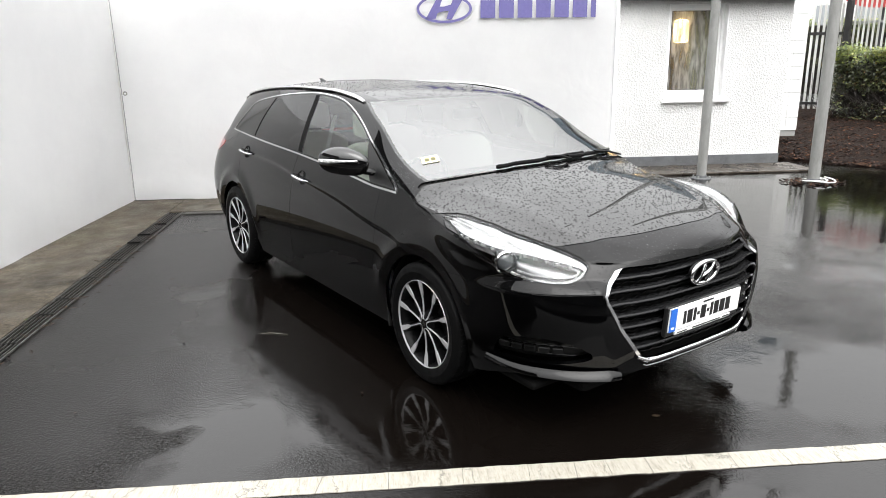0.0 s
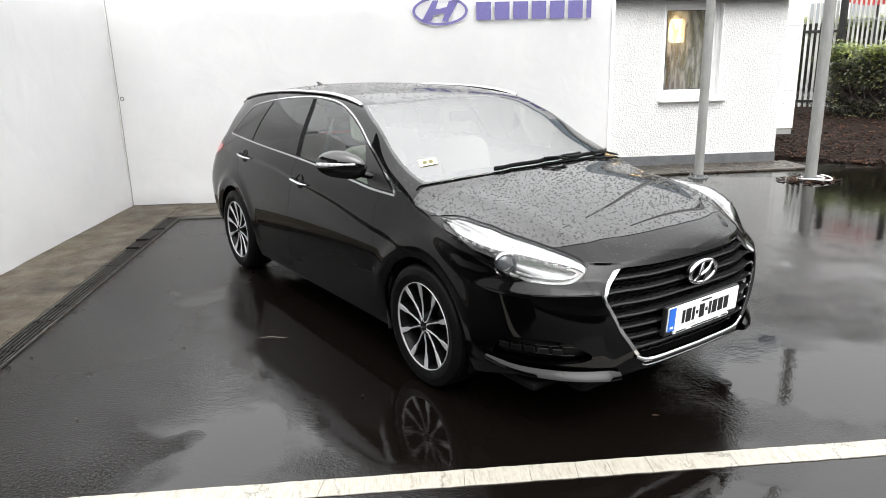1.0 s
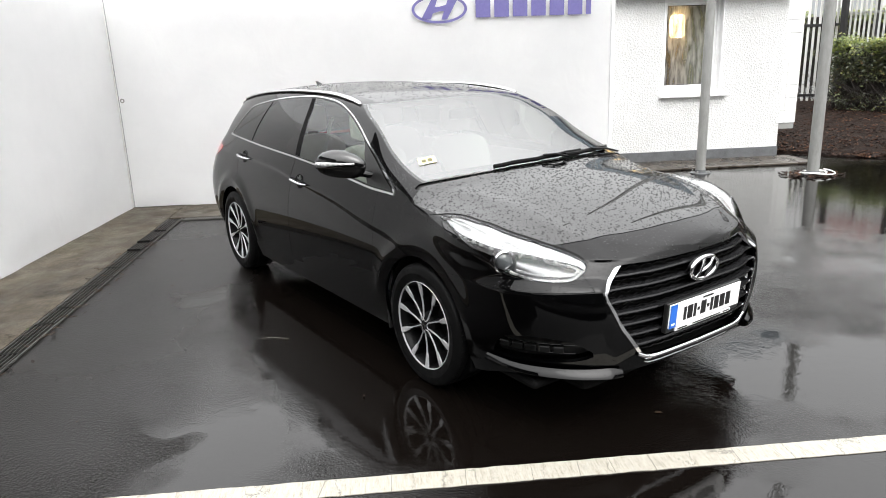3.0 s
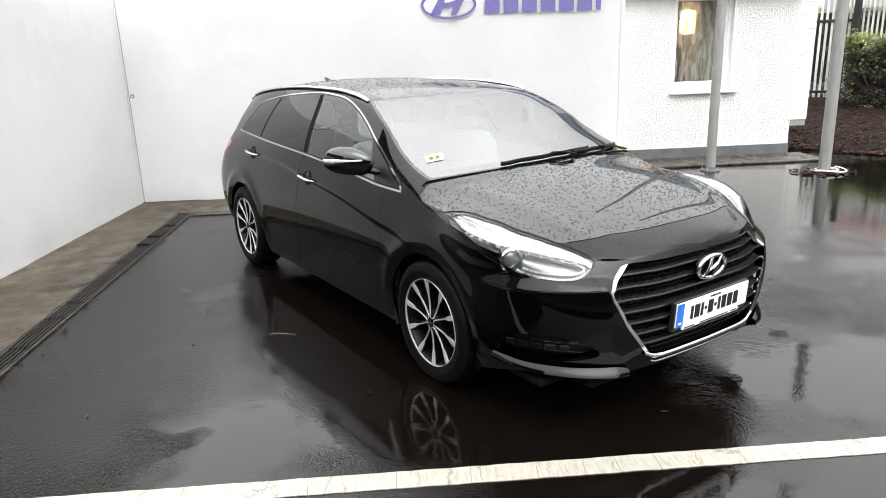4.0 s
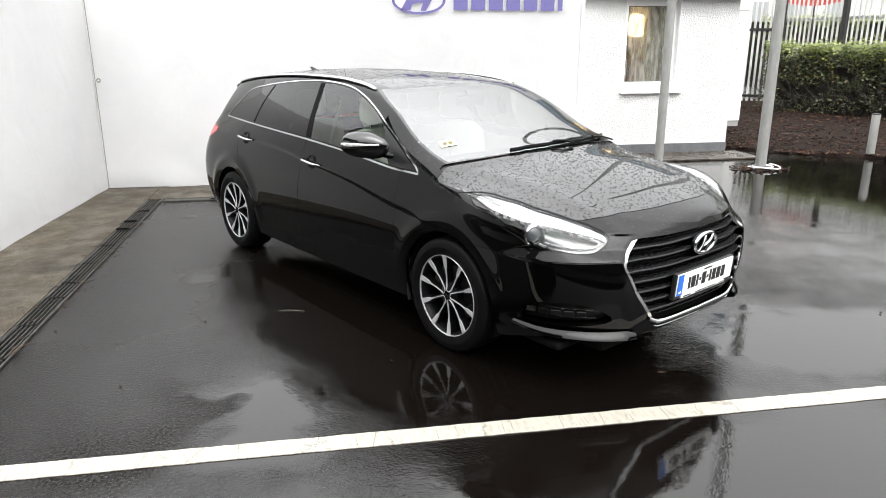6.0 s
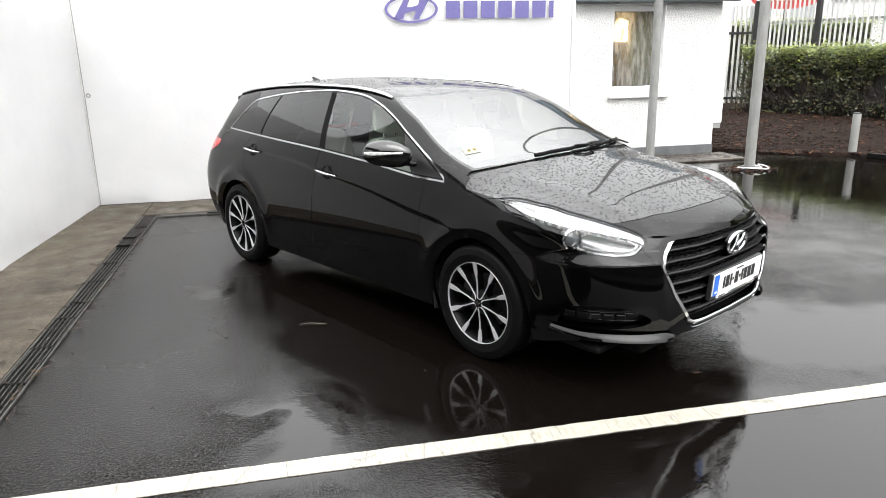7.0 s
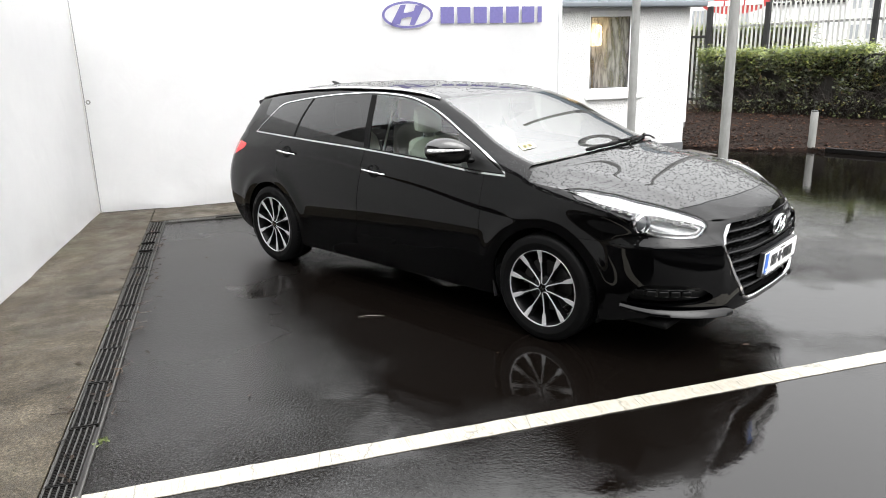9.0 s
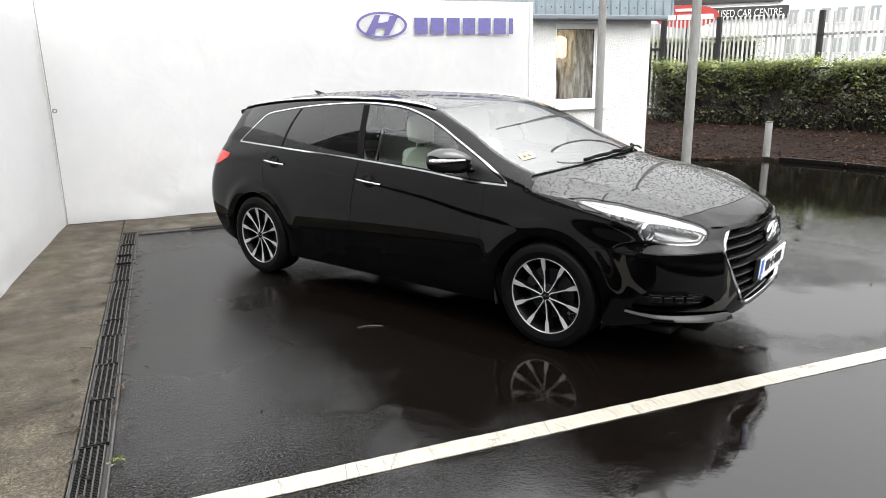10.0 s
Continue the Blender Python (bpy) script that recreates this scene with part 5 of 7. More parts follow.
for hub_y, tag_ in ((0.0, "front"), (2.77, "rear")):
    for sx in (-1, 1):
        wheel = part("wheel", rim_me, alloy_dark, car, "black ten-spoke alloy wheel with machined faces", m=pose(sx * .788, hub_y, .327, 14 if hub_y else 13, 0, 0 if sx < 0 else 180))
        part("tyre", tyre_me, rubber, wheel)
        part("rim_lip", lip_me, alloy_face, wheel)
        part("hub", hub_me, alloy_dark, wheel)
        part("hub_cap", cap_me, gloss_black, wheel)
        part("cap_mark", capmark_me, chrome, wheel, m=Matrix.Rotation(radians(10), 4, "X"))
        for k_ in range(10):
            part("spoke", spoke_me[k_ % 2], None, wheel, m=Matrix.Rotation(radians(72 * (k_ // 2)), 4, "X"))
        for k_ in range(5):
            part("spoke_root", root_me, alloy_face, wheel, m=Matrix.Rotation(radians(72 * k_), 4, "X"))
        for k_ in range(5):
            a = radians(72 * k_ + 36)
            part("wheel_nut", nut_me, brake_steel, wheel, m=pose(0, .052 * math.sin(a), .052 * math.cos(a)))
        part("brake_disc", disc_me, brake_steel, wheel)
        part("brake_caliper", caliper_me, brake_steel, wheel, m=Matrix.Rotation(radians(20), 4, "X"))
        # arch lining
        bm = bmesh.new()
        rows = []
        for k_ in range(33):
            a = radians(-22 + 224 * k_ / 32)
            rows.append([bm.verts.new((sx * x_, hub_y + r_ * math.cos(a), .325 + r_ * math.sin(a))) for x_, r_ in ((.865, .378), (.84, .385), (.56, .385), (.56, .02))])
        for a, b in zip(rows, rows[1:]):
            for k_ in range(3):
                bm.faces.new((a[k_], a[k_ + 1], b[k_ + 1], b[k_]))
        part("arch_liner", bm, under, car, smooth=True)
        p, n_ = on_skin(y=hub_y + .385, z=.24, cols=(0, J_TOP))
        if hub_y:
            continue
        flap = box(-.07, -.006, -.085, .012, .006, .12, .005)
        part("mudflap", flap, plastic, car, m=pose(sx * (abs(p.x) - .055), hub_y + .372, .28, -6, 0, 4 * sx))
bm = box(-.80, -.75, .215, .80, 3.3, .26, .02)
part("underbody", bm, under, car)
# added black block where the gap under the lip lies in shadow
part("undertray", box(-.62, -.88, .20, .62, -.50, .30, .03), under, car)
# added block that keeps light from passing under the car
part("underbody_core", box(-.55, -.55, .13, .55, 3.3, .55, .05), under, car)

# roof rails
for sx in (-1, 1):
    pts, ss = [], np.concatenate([[7.88, 7.93, 8.0], np.linspace(8.1, 12.35, 30), [12.45, 12.55]])
    for k_, s_ in enumerate(ss):
        h = .006 * min(1, k_ / 3.0, (len(ss) - 1 - k_) / 2.0)
        pts.append((sx * (float(rail_x(s_)) - .012), float(rail_y(s_)), float(rail_z(s_)) + .004 + h))
    part("roof_rail", tube(pts, .022, 14, flat=.5, taper=[.5, .75, .9] + [1] * (len(pts) - 5) + [.8, .4]), satin, car, "satin silver roof rail", smooth=True)

# roof aerial and spoiler
bm = bmesh.new()
rows = []
for k_ in range(7):
    u = k_ / 6
    c = Vector((0, 2.90 + .07 * u + .03 * u, 1.45 + .034 * u))
    hw, hl = .022 * (1 - .75 * u), .07 * (1 - .68 * u)
    rows.append([c + Vector((hw * math.cos(a), hl * math.sin(a), 0)) for a in (2 * math.pi * j_ / 14 for j_ in range(14))])
part("aerial", ribbon(rows), gloss_black, car, smooth=True)
rows = []
for k_ in range(25):
    u = -1 + 2 * k_ / 24
    x_ = .535 * u
    bend = (1 - u * u)
    rows.append([Vector((x_, y_ + .05 * bend, z_ + .042 * bend)) for y_, z_ in ((3.20, 1.352), (3.30, 1.348), (3.40, 1.332), (3.412, 1.318), (3.405, 1.300), (3.37, 1.268), (3.30, 1.27))])
part("spoiler", ribbon(rows), paint_shaded, car, smooth=True, sharp=50)

# door handles; near-flat dark ovals draw the shade of the finger wells
for hy, hz in ((1.474, .898), (2.565, .957)):
    for sx in (-1, 1):
        p, n_ = on_skin(y=hy, z=hz, cols=(0, J_TOP))
        pts = []
        for k_ in range(11):
            u = -1 + 2 * k_ / 10
            q_, m_ = on_skin(y=hy + .124 * u, z=hz + .011 * u, cols=(0, J_TOP))
            pts.append(mirror_x(Vector((q_.x, hy + .124 * u, hz + .011 * u)) + Vector((1, 0, 0)) * (.030 * (1 - abs(u) ** 3.5) + .004), sx))
        part("door_handle", tube(pts, .0135, 10, flat=.75, taper=[.5, .8] + [1] * 7 + [.8, .5]), chrome, car, "chrome door handle", smooth=True)
        bm = bmesh.new()
        rows = []
        for ring_r, dep in ((1.0, .0015), (.85, -.003), (.4, -.010)):
            ring = []
            for j_ in range(24):
                a = 2 * math.pi * j_ / 24
                yy, zz = hy + .062 * ring_r * math.cos(a), hz + .046 * ring_r * math.sin(a)
                q_, m_ = on_skin(y=yy, z=zz, cols=(0, J_TOP))
                ring.append(bm.verts.new(mirror_x(Vector((q_.x + .002 + dep * .3, yy, zz)), sx)))
            rows.append(ring)
        for a, b in zip(rows, rows[1:]):
            for j_ in range(24):
                bm.faces.new((a[j_], a[(j_ + 1) % 24], b[(j_ + 1) % 24], b[j_]))
        bm.faces.new(rows[-1])
        part("handle_well", bm, under, car, smooth=True)

# door mirrors
for sx in (-1, 1):
    def shell(z_lo, z_hi, grow=0.0):
        rows_ = []
        for k__ in range(25):
            v_ = math.pi * (k__ + .5) / 25 - math.pi / 2
            row = []
            for j__ in range(28):
                a_ = 2 * math.pi * j__ / 28
                cx_, sy_ = math.cos(a_), math.sin(a_)
                ex = math.copysign(abs(cx_) ** .75, cx_) * math.copysign(abs(math.cos(v_)) ** .7, 1)
                ey = math.copysign(abs(sy_) ** .8, sy_) * math.copysign(abs(math.cos(v_)) ** .8, 1)
                ez = math.copysign(abs(math.sin(v_)) ** .85, math.sin(v_))
                x_ = (.115 + grow) * ex
                y_ = (.085 + grow) * ey * (1 - .25 * ex)
                z_ = (.078 + grow) * ez * ((1 - .42 * max(0, -ex - .1) - .20 * max(0, ex - .3)) if ez > 0 else (1 - .12 * ex))
                y_ = max(y_, -.2) if ey < 0 else min(y_, .055)
                row.append(Vector((sx * (.968 + x_), .675 + y_ + x_ * .55, 1.108 + z_ + .010 * ex)))
            rows_.append(row)
        return ribbon(rows_)
    shell_bm = shell(-1, 1)
    bmesh.ops.bisect_plane(shell_bm, geom=shell_bm.verts[:] + shell_bm.edges[:] + shell_bm.faces[:], plane_co=(0, 0, 1.088), plane_no=(0, 0, -1), clear_outer=True)
    mir_ = part("mirror", shell_bm, paint, car, "black door mirror with chrome-white indicator strip", smooth=True)
    low_bm = shell(-1, 1)
    bmesh.ops.bisect_plane(low_bm, geom=low_bm.verts[:] + low_bm.edges[:] + low_bm.faces[:], plane_co=(0, 0, 1.088), plane_no=(0, 0, 1), clear_outer=True)
    part("mirror_base", low_bm, gloss_black, mir_, smooth=True)
    rows = []
    for k_ in range(15):
        u = k_ / 14
        a = radians(-172 + 92 * u)
        ex, ey = math.cos(a), math.sin(a)
        ex = math.copysign(abs(ex) ** .75, ex)
        ey = math.copysign(abs(ey) ** .8, ey)
        c = Vector((sx * (.968 - .119 * ex), .675 + .089 * ey * (1 + .25 * ex) - .119 * ex * .55, 1.117))
        hgt = .012 * (.5 + .5 * math.sin(math.pi * min(1, .15 + u)))
        outv = Vector((-sx * ex, ey, 0)) * .006
        rows.append([c + Vector((0, 0, hgt)), c + outv + Vector((0, 0, hgt * .4)), c + outv - Vector((0, 0, hgt * .4)), c - Vector((0, 0, hgt)), c - outv * 2])
    part("indicator", ribbon(rows), lens_glint_white, mir_, "white indicator strip", smooth=True)
    part("mirror_glass", box(-.085, -.003, -.055, .085, .003, .055, .02), reflector, mir_, m=pose(sx * .962, .737, 1.105, 0, 0, 28 * sx))
    if sx > 0:      # the far mirror is folded back along the door
        hinge = Matrix.Translation((.88, .56, 0))
        mir_.matrix_basis = hinge @ Matrix.Rotation(radians(52), 4, "Z") @ hinge.inverted() @ Matrix.Translation((-.03, 0, -.03))
    part("mirror_arm", tube([(sx * .785, .60, 1.035), (sx * .83, .605, 1.042), (sx * .89, .63, 1.058)], .036, 12, flat=.6), gloss_black, mir_, smooth=True)

projector_glass = shade("projector_lens", (0.10, 0.105, 0.11), 0.03, 0.0, Coat_Weight=1.0)
# front: bumper lip, grille bars, badge, plate
for sx in (-1, 1):
    rows = []
    for k_ in range(40):
        s_ = 2.02 + 2.45 * k_ / 39
        fade_ = min(1, (k_ + 1) / 5, (40 - k_) / 6)
        bx_, by_, bz_ = float(mid_x(s_)), float(mid_y(s_)), .292 + .042 * (k_ / 39) ** 1.6
        tx, ty = float(mid_x(s_ + .05) - mid_x(s_ - .05)), float(mid_y(s_ + .05) - mid_y(s_ - .05))
        nl = math.hypot(tx, ty)
        nx_, ny_ = ty / nl, -tx / nl
        wide_ = 1 - k_ / 39
        o = (.008 + .016 * fade_) * (.45 + .35 * wide_)
        rows.append([Vector((sx * (bx_ + nx_ * d_), by_ + ny_ * d_, bz_ + h_)) for d_, h_ in ((-.012, .010 + .014 * wide_ * fade_), (o * .45, .000 + .005 * wide_), (o, -.016), (o - .002, -.020), (o - .02, -.028), (-.06, -.032))])
    part("bumper_lip", ribbon(rows), paint_shaded, car, "black lower bumper lip beaded with rain", smooth=True, sharp=50)
    # slot: inner ledge bars and five daylight lamps
    for zc, hh in ((.437, .004), (.398, .004)):
        pts = []
        for k_ in range(18):
            a_ = .70 + .40 * k_ / 17
            s_ = float(np.interp(a_, arc, fine_s))
            pts.append((sx * (float(mid_x(s_)) - .028), float(mid_y(s_)) + .022, zc + .012 * (1 - k_ / 17) * -1))
        part("slot_bar", tube(pts, hh, 8), gloss_black, car, smooth=True)
    for k_ in range(5):
        a_ = .775 + .06 * k_
        s_ = float(np.interp(a_, arc, fine_s))
        tx, ty = float(mid_x(s_ + .05) - mid_x(s_ - .05)), float(mid_y(s_ + .05) - mid_y(s_ - .05))
        yaw_ = math.degrees(math.atan2(ty, tx * sx))
        m_ = pose(sx * (float(mid_x(s_)) - .014), float(mid_y(s_)) + .012, .417 + .0015 * k_, 0, 0, yaw_)
        pod = part("day_lamp", box(-.026, -.012, -.015, .026, .02, .015, .006), gloss_black, car, "small daylight lamp", m=m_)
        # bulb glint is put in as white colour
        bm = bmesh.new()
        bmesh.ops.create_uvsphere(bm, u_segments=14, v_segments=8, radius=.013)
        part("bulb", bm, lens_glint_white, pod, smooth=True, m=pose(-.006, -.012 if sx > 0 else -.012, 0))
    # headlamp inside
    bowl, _ = carve(lens, lamp_f(lens) - .004)
    side_ = "right" if sx < 0 else "left"
    hl = lamps[0 if sx < 0 else 1]
    piece("lamp_bowl", bowl, lamp_grey, hl, sides=side_, rim=0, lift=-.060)
    guide, _ = carve(lens, lamp_f(lens) - .008)
    _, guide = carve(guide, lamp_f(guide) - .014)
    guide, _ = carve(guide, (guide[0][:, 0] - .83) * -.402 + (guide[0][:, 1] + .11) * -.9157 - .47)
    piece("light_guide", guide, lens_glint_white, hl, sides=side_, rim=.02, lift=-.016, label="white light guide round the lamp")
    # the brow's white stands in for the sky it would mirror
    brow, _ = carve(lens, lamp_f(lens) - .006)
    pz_ = (brow[0][:, 0] - .83) * -.402 + (brow[0][:, 1] + .11) * -.9157
    edge_ = np.interp(pz_, [q_[0] for q_ in LAMP[:11]], [q_[1] for q_ in LAMP[:11]])
    brow, lowr = carve(brow, brow[0][:, 2] - edge_ + np.interp(pz_, [0, .3, .6, .75], [.012, .032, .034, .026]))
    piece("reflector", brow, lens_glint_white, hl, sides=side_, rim=.02, lift=-.008, label="reflector brow with sky glare put in as white")
    hoop, _ = carve(lowr, lamp_f(lowr) - .024)
    _, hoop = carve(hoop, lamp_f(hoop) - .032)
    hoop, _ = carve(hoop, (hoop[0][:, 0] - .83) * -.402 + (hoop[0][:, 1] + .11) * -.9157 - .50)
    piece("light_guide", hoop, lens_glint_white, hl, sides=side_, rim=.02, lift=-.024, label="white light guide hooked round the lower lamp")
    pz_ = (lowr[0][:, 0] - .83) * -.402 + (lowr[0][:, 1] + .11) * -.9157
    r_in, r_out = carve(lowr, pz_ - .56)
    r_in, _ = carve(r_in, .735 - r_in[0][:, 2])
    piece("reflector", r_in, reflector, hl, sides=side_, rim=.02, lift=-.045)
    lr = lens[0]
    pz_ = (lr[:, 0] - .83) * -.402 + (lr[:, 1] + .11) * -.9157
    near_ = lr[np.argmin((pz_ - .435) ** 2 + (lr[:, 2] - .795) ** 2)]
    p, n_ = Vector(near_[:3]), Vector(near_[3:6])
    aim = Vector((.35, -.94, 0)).normalized()
    face_yaw = math.degrees(math.atan2(aim.x, -aim.y))
    m_ = Matrix.Translation(mirror_x(p - n_ * .042, sx)) @ Matrix.Rotation(radians(face_yaw * sx), 4, "Z")
    part("projector_ring", lathe([(-.02, .056), (.022, .054), (.026, .048), (.012, .043), (-.02, .042)], 36, axis="z"), chrome, hl, smooth=True, m=m_ @ Matrix.Rotation(radians(90), 4, "X"))
    bm = bmesh.new()
    bmesh.ops.create_uvsphere(bm, u_segments=24, v_segments=14, radius=.042)
    part("projector_lens", bm, projector_glass, hl, smooth=True, m=m_ @ Matrix.Diagonal((1, .55, 1, 1)))
    # row of small lamps along the brow
    for k_ in range(14):
        pk = .10 + .046 * k_
        zk = float(np.interp(pk, [q_[0] for q_ in LAMP[:11]], [q_[1] for q_ in LAMP[:11]])) - .034
        near_ = lr[np.argmin((pz_ - pk) ** 2 + (lr[:, 2] - zk) ** 2)]
        p, n_ = Vector(near_[:3]), Vector(near_[3:6])
        bm = box(-.011, -.006, -.008, .011, .010, .008, .003)
        part("brow_lamp", bm, lens_glint_white, hl, m=Matrix.Translation(mirror_x(p - n_ * .020, sx)) @ Matrix.Rotation(math.atan2(n_.x, -n_.y) * sx, 4, "Z"))

grille_poly = np.array(GRILLE)


def grille_half(z_):
    xs_ = []
    for a, b in zip(grille_poly, np.roll(grille_poly, -1, 0)):
        if (a[1] > z_) != (b[1] > z_):
            xs_.append(a[0] + (z_ - a[1]) * (b[0] - a[0]) / (b[1] - a[1]))
    return max(xs_)


bar_mat = shade("grille_bar", (0.016, 0.016, 0.017), 0.22, 0.3)
for k_ in range(7):
    z_ = .728 - .0525 * k_
    w_ = grille_half(z_) + .004
    rows = []
    for j_ in range(31):
        u = -1 + 2 * j_ / 30
        x_ = w_ * u
        p, n_ = on_skin(x=abs(x_), z=z_, cols=(0, J_TOP + 2))
        zz = z_ + .010 * (1 - u * u) - .004
        rows.append([Vector((x_, p.y + .004, zz + .006)), Vector((x_, p.y + .001, zz - .001)), Vector((x_, p.y + .008, zz - .009)), Vector((x_, p.y + .05, zz - .004)), Vector((x_, p.y + .05, zz + .006))])
    part("grille_bar", ribbon(rows), bar_mat, car, smooth=True, sharp=40)
foot_pts = []
for j_ in range(41):
    x_ = -.40 + .80 * j_ / 40
    p, n_ = on_skin(x=abs(x_), z=.340, cols=(0, J_TOP))
    foot_pts.append((x_, p.y - .010, .338 + .028 * max(0, (abs(x_) - .34) / .06)))
part("grille_foot_strip", tube(foot_pts, .0085, 10, flat=1.1), chrome, car, "chrome strip under the grille", smooth=True)
foot_pts = [(x_, y_ + .004, z_ - .026) for x_, y_, z_ in foot_pts[2:-2]]
part("grille_foot_strip", tube(foot_pts, .0035, 8), chrome, car, "thin chrome line under the grille", smooth=True)
# honeycomb web between the bars
web = bmesh.new()
for r_ in range(26):
    z_ = .768 - r_ * .0165
    if z_ < .36:
        break
    w_ = grille_half(z_) - .01
    n = int(w_ * 2 / .034)
    for j_ in range(n):
        x_ = -w_ + (j_ + .5) * 2 * w_ / n + (.008 if r_ % 2 else -.008)
        p, _n = on_skin(x=abs(x_), z=z_, cols=(0, J_TOP + 2))
        lean_ = .007 if (j_ + r_) % 2 else -.007
        a0, a1 = Vector((x_ - .016, p.y + .03, z_ + lean_ * .4)), Vector((x_ + .016, p.y + .03, z_ - lean_ * .4))
        vs_ = [web.verts.new(q_) for q_ in (a0 + Vector((0, 0, .002)), a1 + Vector((0, 0, .002)), a1 - Vector((0, 0, .002)), a0 - Vector((0, 0, .002)))]
        ws_ = [web.verts.new(v_.co + Vector((0, .015, 0))) for v_ in vs_]
        web.faces.new(vs_)
        for q_ in range(4):
            web.faces.new((vs_[q_], ws_[q_], ws_[(q_ + 1) % 4], vs_[(q_ + 1) % 4]))
tagged(part("grille_web", web, gloss_black, car), kind="stuff")
badge_p, _ = on_skin(x=0, z=.70, cols=(0, J_TOP))
bm_m = pose(-.010, badge_p.y - .022, .700, 6, 0, 0) @ Matrix.Diagonal((1.2, 1.2, 1.2, 1))
part("badge_back", plate_of([(.08 * math.cos(2 * math.pi * k_ / 40), .044 * math.sin(2 * math.pi * k_ / 40)) for k_ in range(40)], .012), gloss_black, car, m=bm_m @ Matrix.Translation((0, .006, 0)))
part("badge_ring", tube([(.080 * math.cos(2 * math.pi * k_ / 48), 0, .044 * math.sin(2 * math.pi * k_ / 48)) for k_ in range(49)], .0085, 12, caps=False), chrome, car, "chrome oval badge ring", m=bm_m, smooth=True)
for s_ in (-1, 1):
    part("badge_mark", tube([(s_ * .028 - .017, 0, -.036), (s_ * .026 - .004, -.004, -.01), (s_ * .026 + .004, -.004, .01), (s_ * .028 + .017, 0, .036)], .010, 12, flat=.75), chrome, car, "chrome slanting badge mark", m=bm_m, smooth=True)
part("badge_mark", tube([(-.030, -.002, -.012), (-.01, -.005, -.004), (.01, -.005, .004), (.030, -.002, .012)], .010, 12, flat=.75), chrome, car, m=bm_m, smooth=True)
plate_y = float(on_skin(x=0, z=.52, cols=(0, J_TOP))[0].y) - .022
pm = pose(-.012, plate_y, .522, 4, 0, 0)
holder = part("number_plate", box(-.272, .006, -.078, .272, .03, .066, .006), plastic, car, "white number plate with a blue band", m=pm)
plate_white = shade("plate_white", (0.78, 0.78, 0.78), 0.3)
part("plate_face", box(-.262, -.002, -.054, .262, .007, .060, .003), plate_white, holder)
part("plate_band", box(-.2605, -.004, -.0525, -.216, -.001, .0585), shade("plate_blue", (0.02, 0.13, 0.55), 0.3), holder)
ink = shade("plate_ink", (0.008, 0.008, 0.008), 0.35)
u = -.165
for wide in (.018, .036, .018, .016, .036, .016, .018, .034, .036, .034):
    tall = .008 if wide == .016 else .032
    part("plate_bar", box(u, -.004, -tall, u + wide, -.001, tall), ink, holder)
    u += wide + .0095
part("plate_bar", box(-.03, -.004, .046, .045, -.001, .053), ink, holder)
part("plate_strip", box(-.215, -.003, -.074, .2, .007, -.058, .002), plate_white, holder)
for u0, u1 in ((-.2, -.13), (-.09, .12), (.14, .19)):
    part("plate_bar", box(u0, -.0045, -.069, u1, -.002, -.063), ink, holder)
part("plate_band_mark", box(-.249, -.0055, -.040, -.228, -.003, -.030), plate_white, holder)

# wipers lying across the foot of the screen
ws_sel = flat_rec[(flat_rec[:, 7] > J_RAIL) & (flat_rec[:, 6] > 6.3) & (flat_rec[:, 6] < 7.2)]


def on_screen(x_, s_):
    d_ = (ws_sel[:, 0] - abs(x_)) ** 2 + ((ws_sel[:, 6] - s_) * .45) ** 2
    r_ = ws_sel[np.argmin(d_)]
    return Vector((math.copysign(r_[0], x_), r_[1], r_[2])), Vector((math.copysign(r_[3], x_), r_[4], r_[5]))


for x0, x1, s0, s1, px_, ps_ in ((-.38, .27, 6.50, 6.60, .10, 6.40), (.10, .64, 6.52, 6.60, .68, 6.42)):
    pts = []
    for k_ in range(13):
        u = k_ / 12
        p, n_ = on_screen(x0 + (x1 - x0) * u, s0 + (s1 - s0) * u)
        pts.append(Vector((x0 + (x1 - x0) * u, p.y, p.z)) + n_ * .016)
    blade = part("wiper", tube(pts, .009, 8, flat=1.3), rubber, car, "black wiper blade", smooth=True)
    mid_p = pts[6]
    p, n_ = on_screen(px_, ps_)
    part("wiper_arm", tube([Vector((px_, p.y, p.z)) + n_ * .02, (Vector((px_, p.y, p.z)) + mid_p) / 2 + n_ * .026, mid_p + n_ * .012], .010, 8, flat=.6), rubber, blade, smooth=True)

# sticker inside the screen: pale yellow card with plain marks
r_ = ws_sel[np.argmin(((ws_sel[:, :3] - np.array([.61, .33, 1.07])) ** 2).sum(1))]
p, n_ = Vector((-r_[0], r_[1], r_[2])), Vector((-r_[3], r_[4], r_[5]))
ex = Vector((.93, -.33, 0)).normalized()
ex = (ex - n_ * ex.dot(n_)).normalized()
ez = n_.cross(ex)
if ez.z < 0:
    ez = -ez
frame_m = Matrix((( ex.x, -n_.x, ez.x, p.x + .002 * n_.x), (ex.y, -n_.y, ez.y, p.y + .002 * n_.y), (ex.z, -n_.z, ez.z, p.z + .002 * n_.z), (0, 0, 0, 1)))
sticker = part("screen_sticker", box(-.048, 0, -.032, .048, .001, .032), shade("pale_yellow_card", (0.78, 0.70, 0.36), 0.5), car, "pale yellow paper sticker", m=frame_m)
dark_ink = shade("sticker_ink", (0.10, 0.09, 0.03), 0.5)
for u0 in (-.030, .004):
    part("sticker_mark", box(u0, -.0015, -.016, u0 + .026, -.0005, .014), dark_ink, sticker)
part("sticker_mark", box(-.048, -.0015, -.032, .048, -.0005, -.027), shade("card_white", (0.8, 0.8, 0.78), 0.5), sticker)

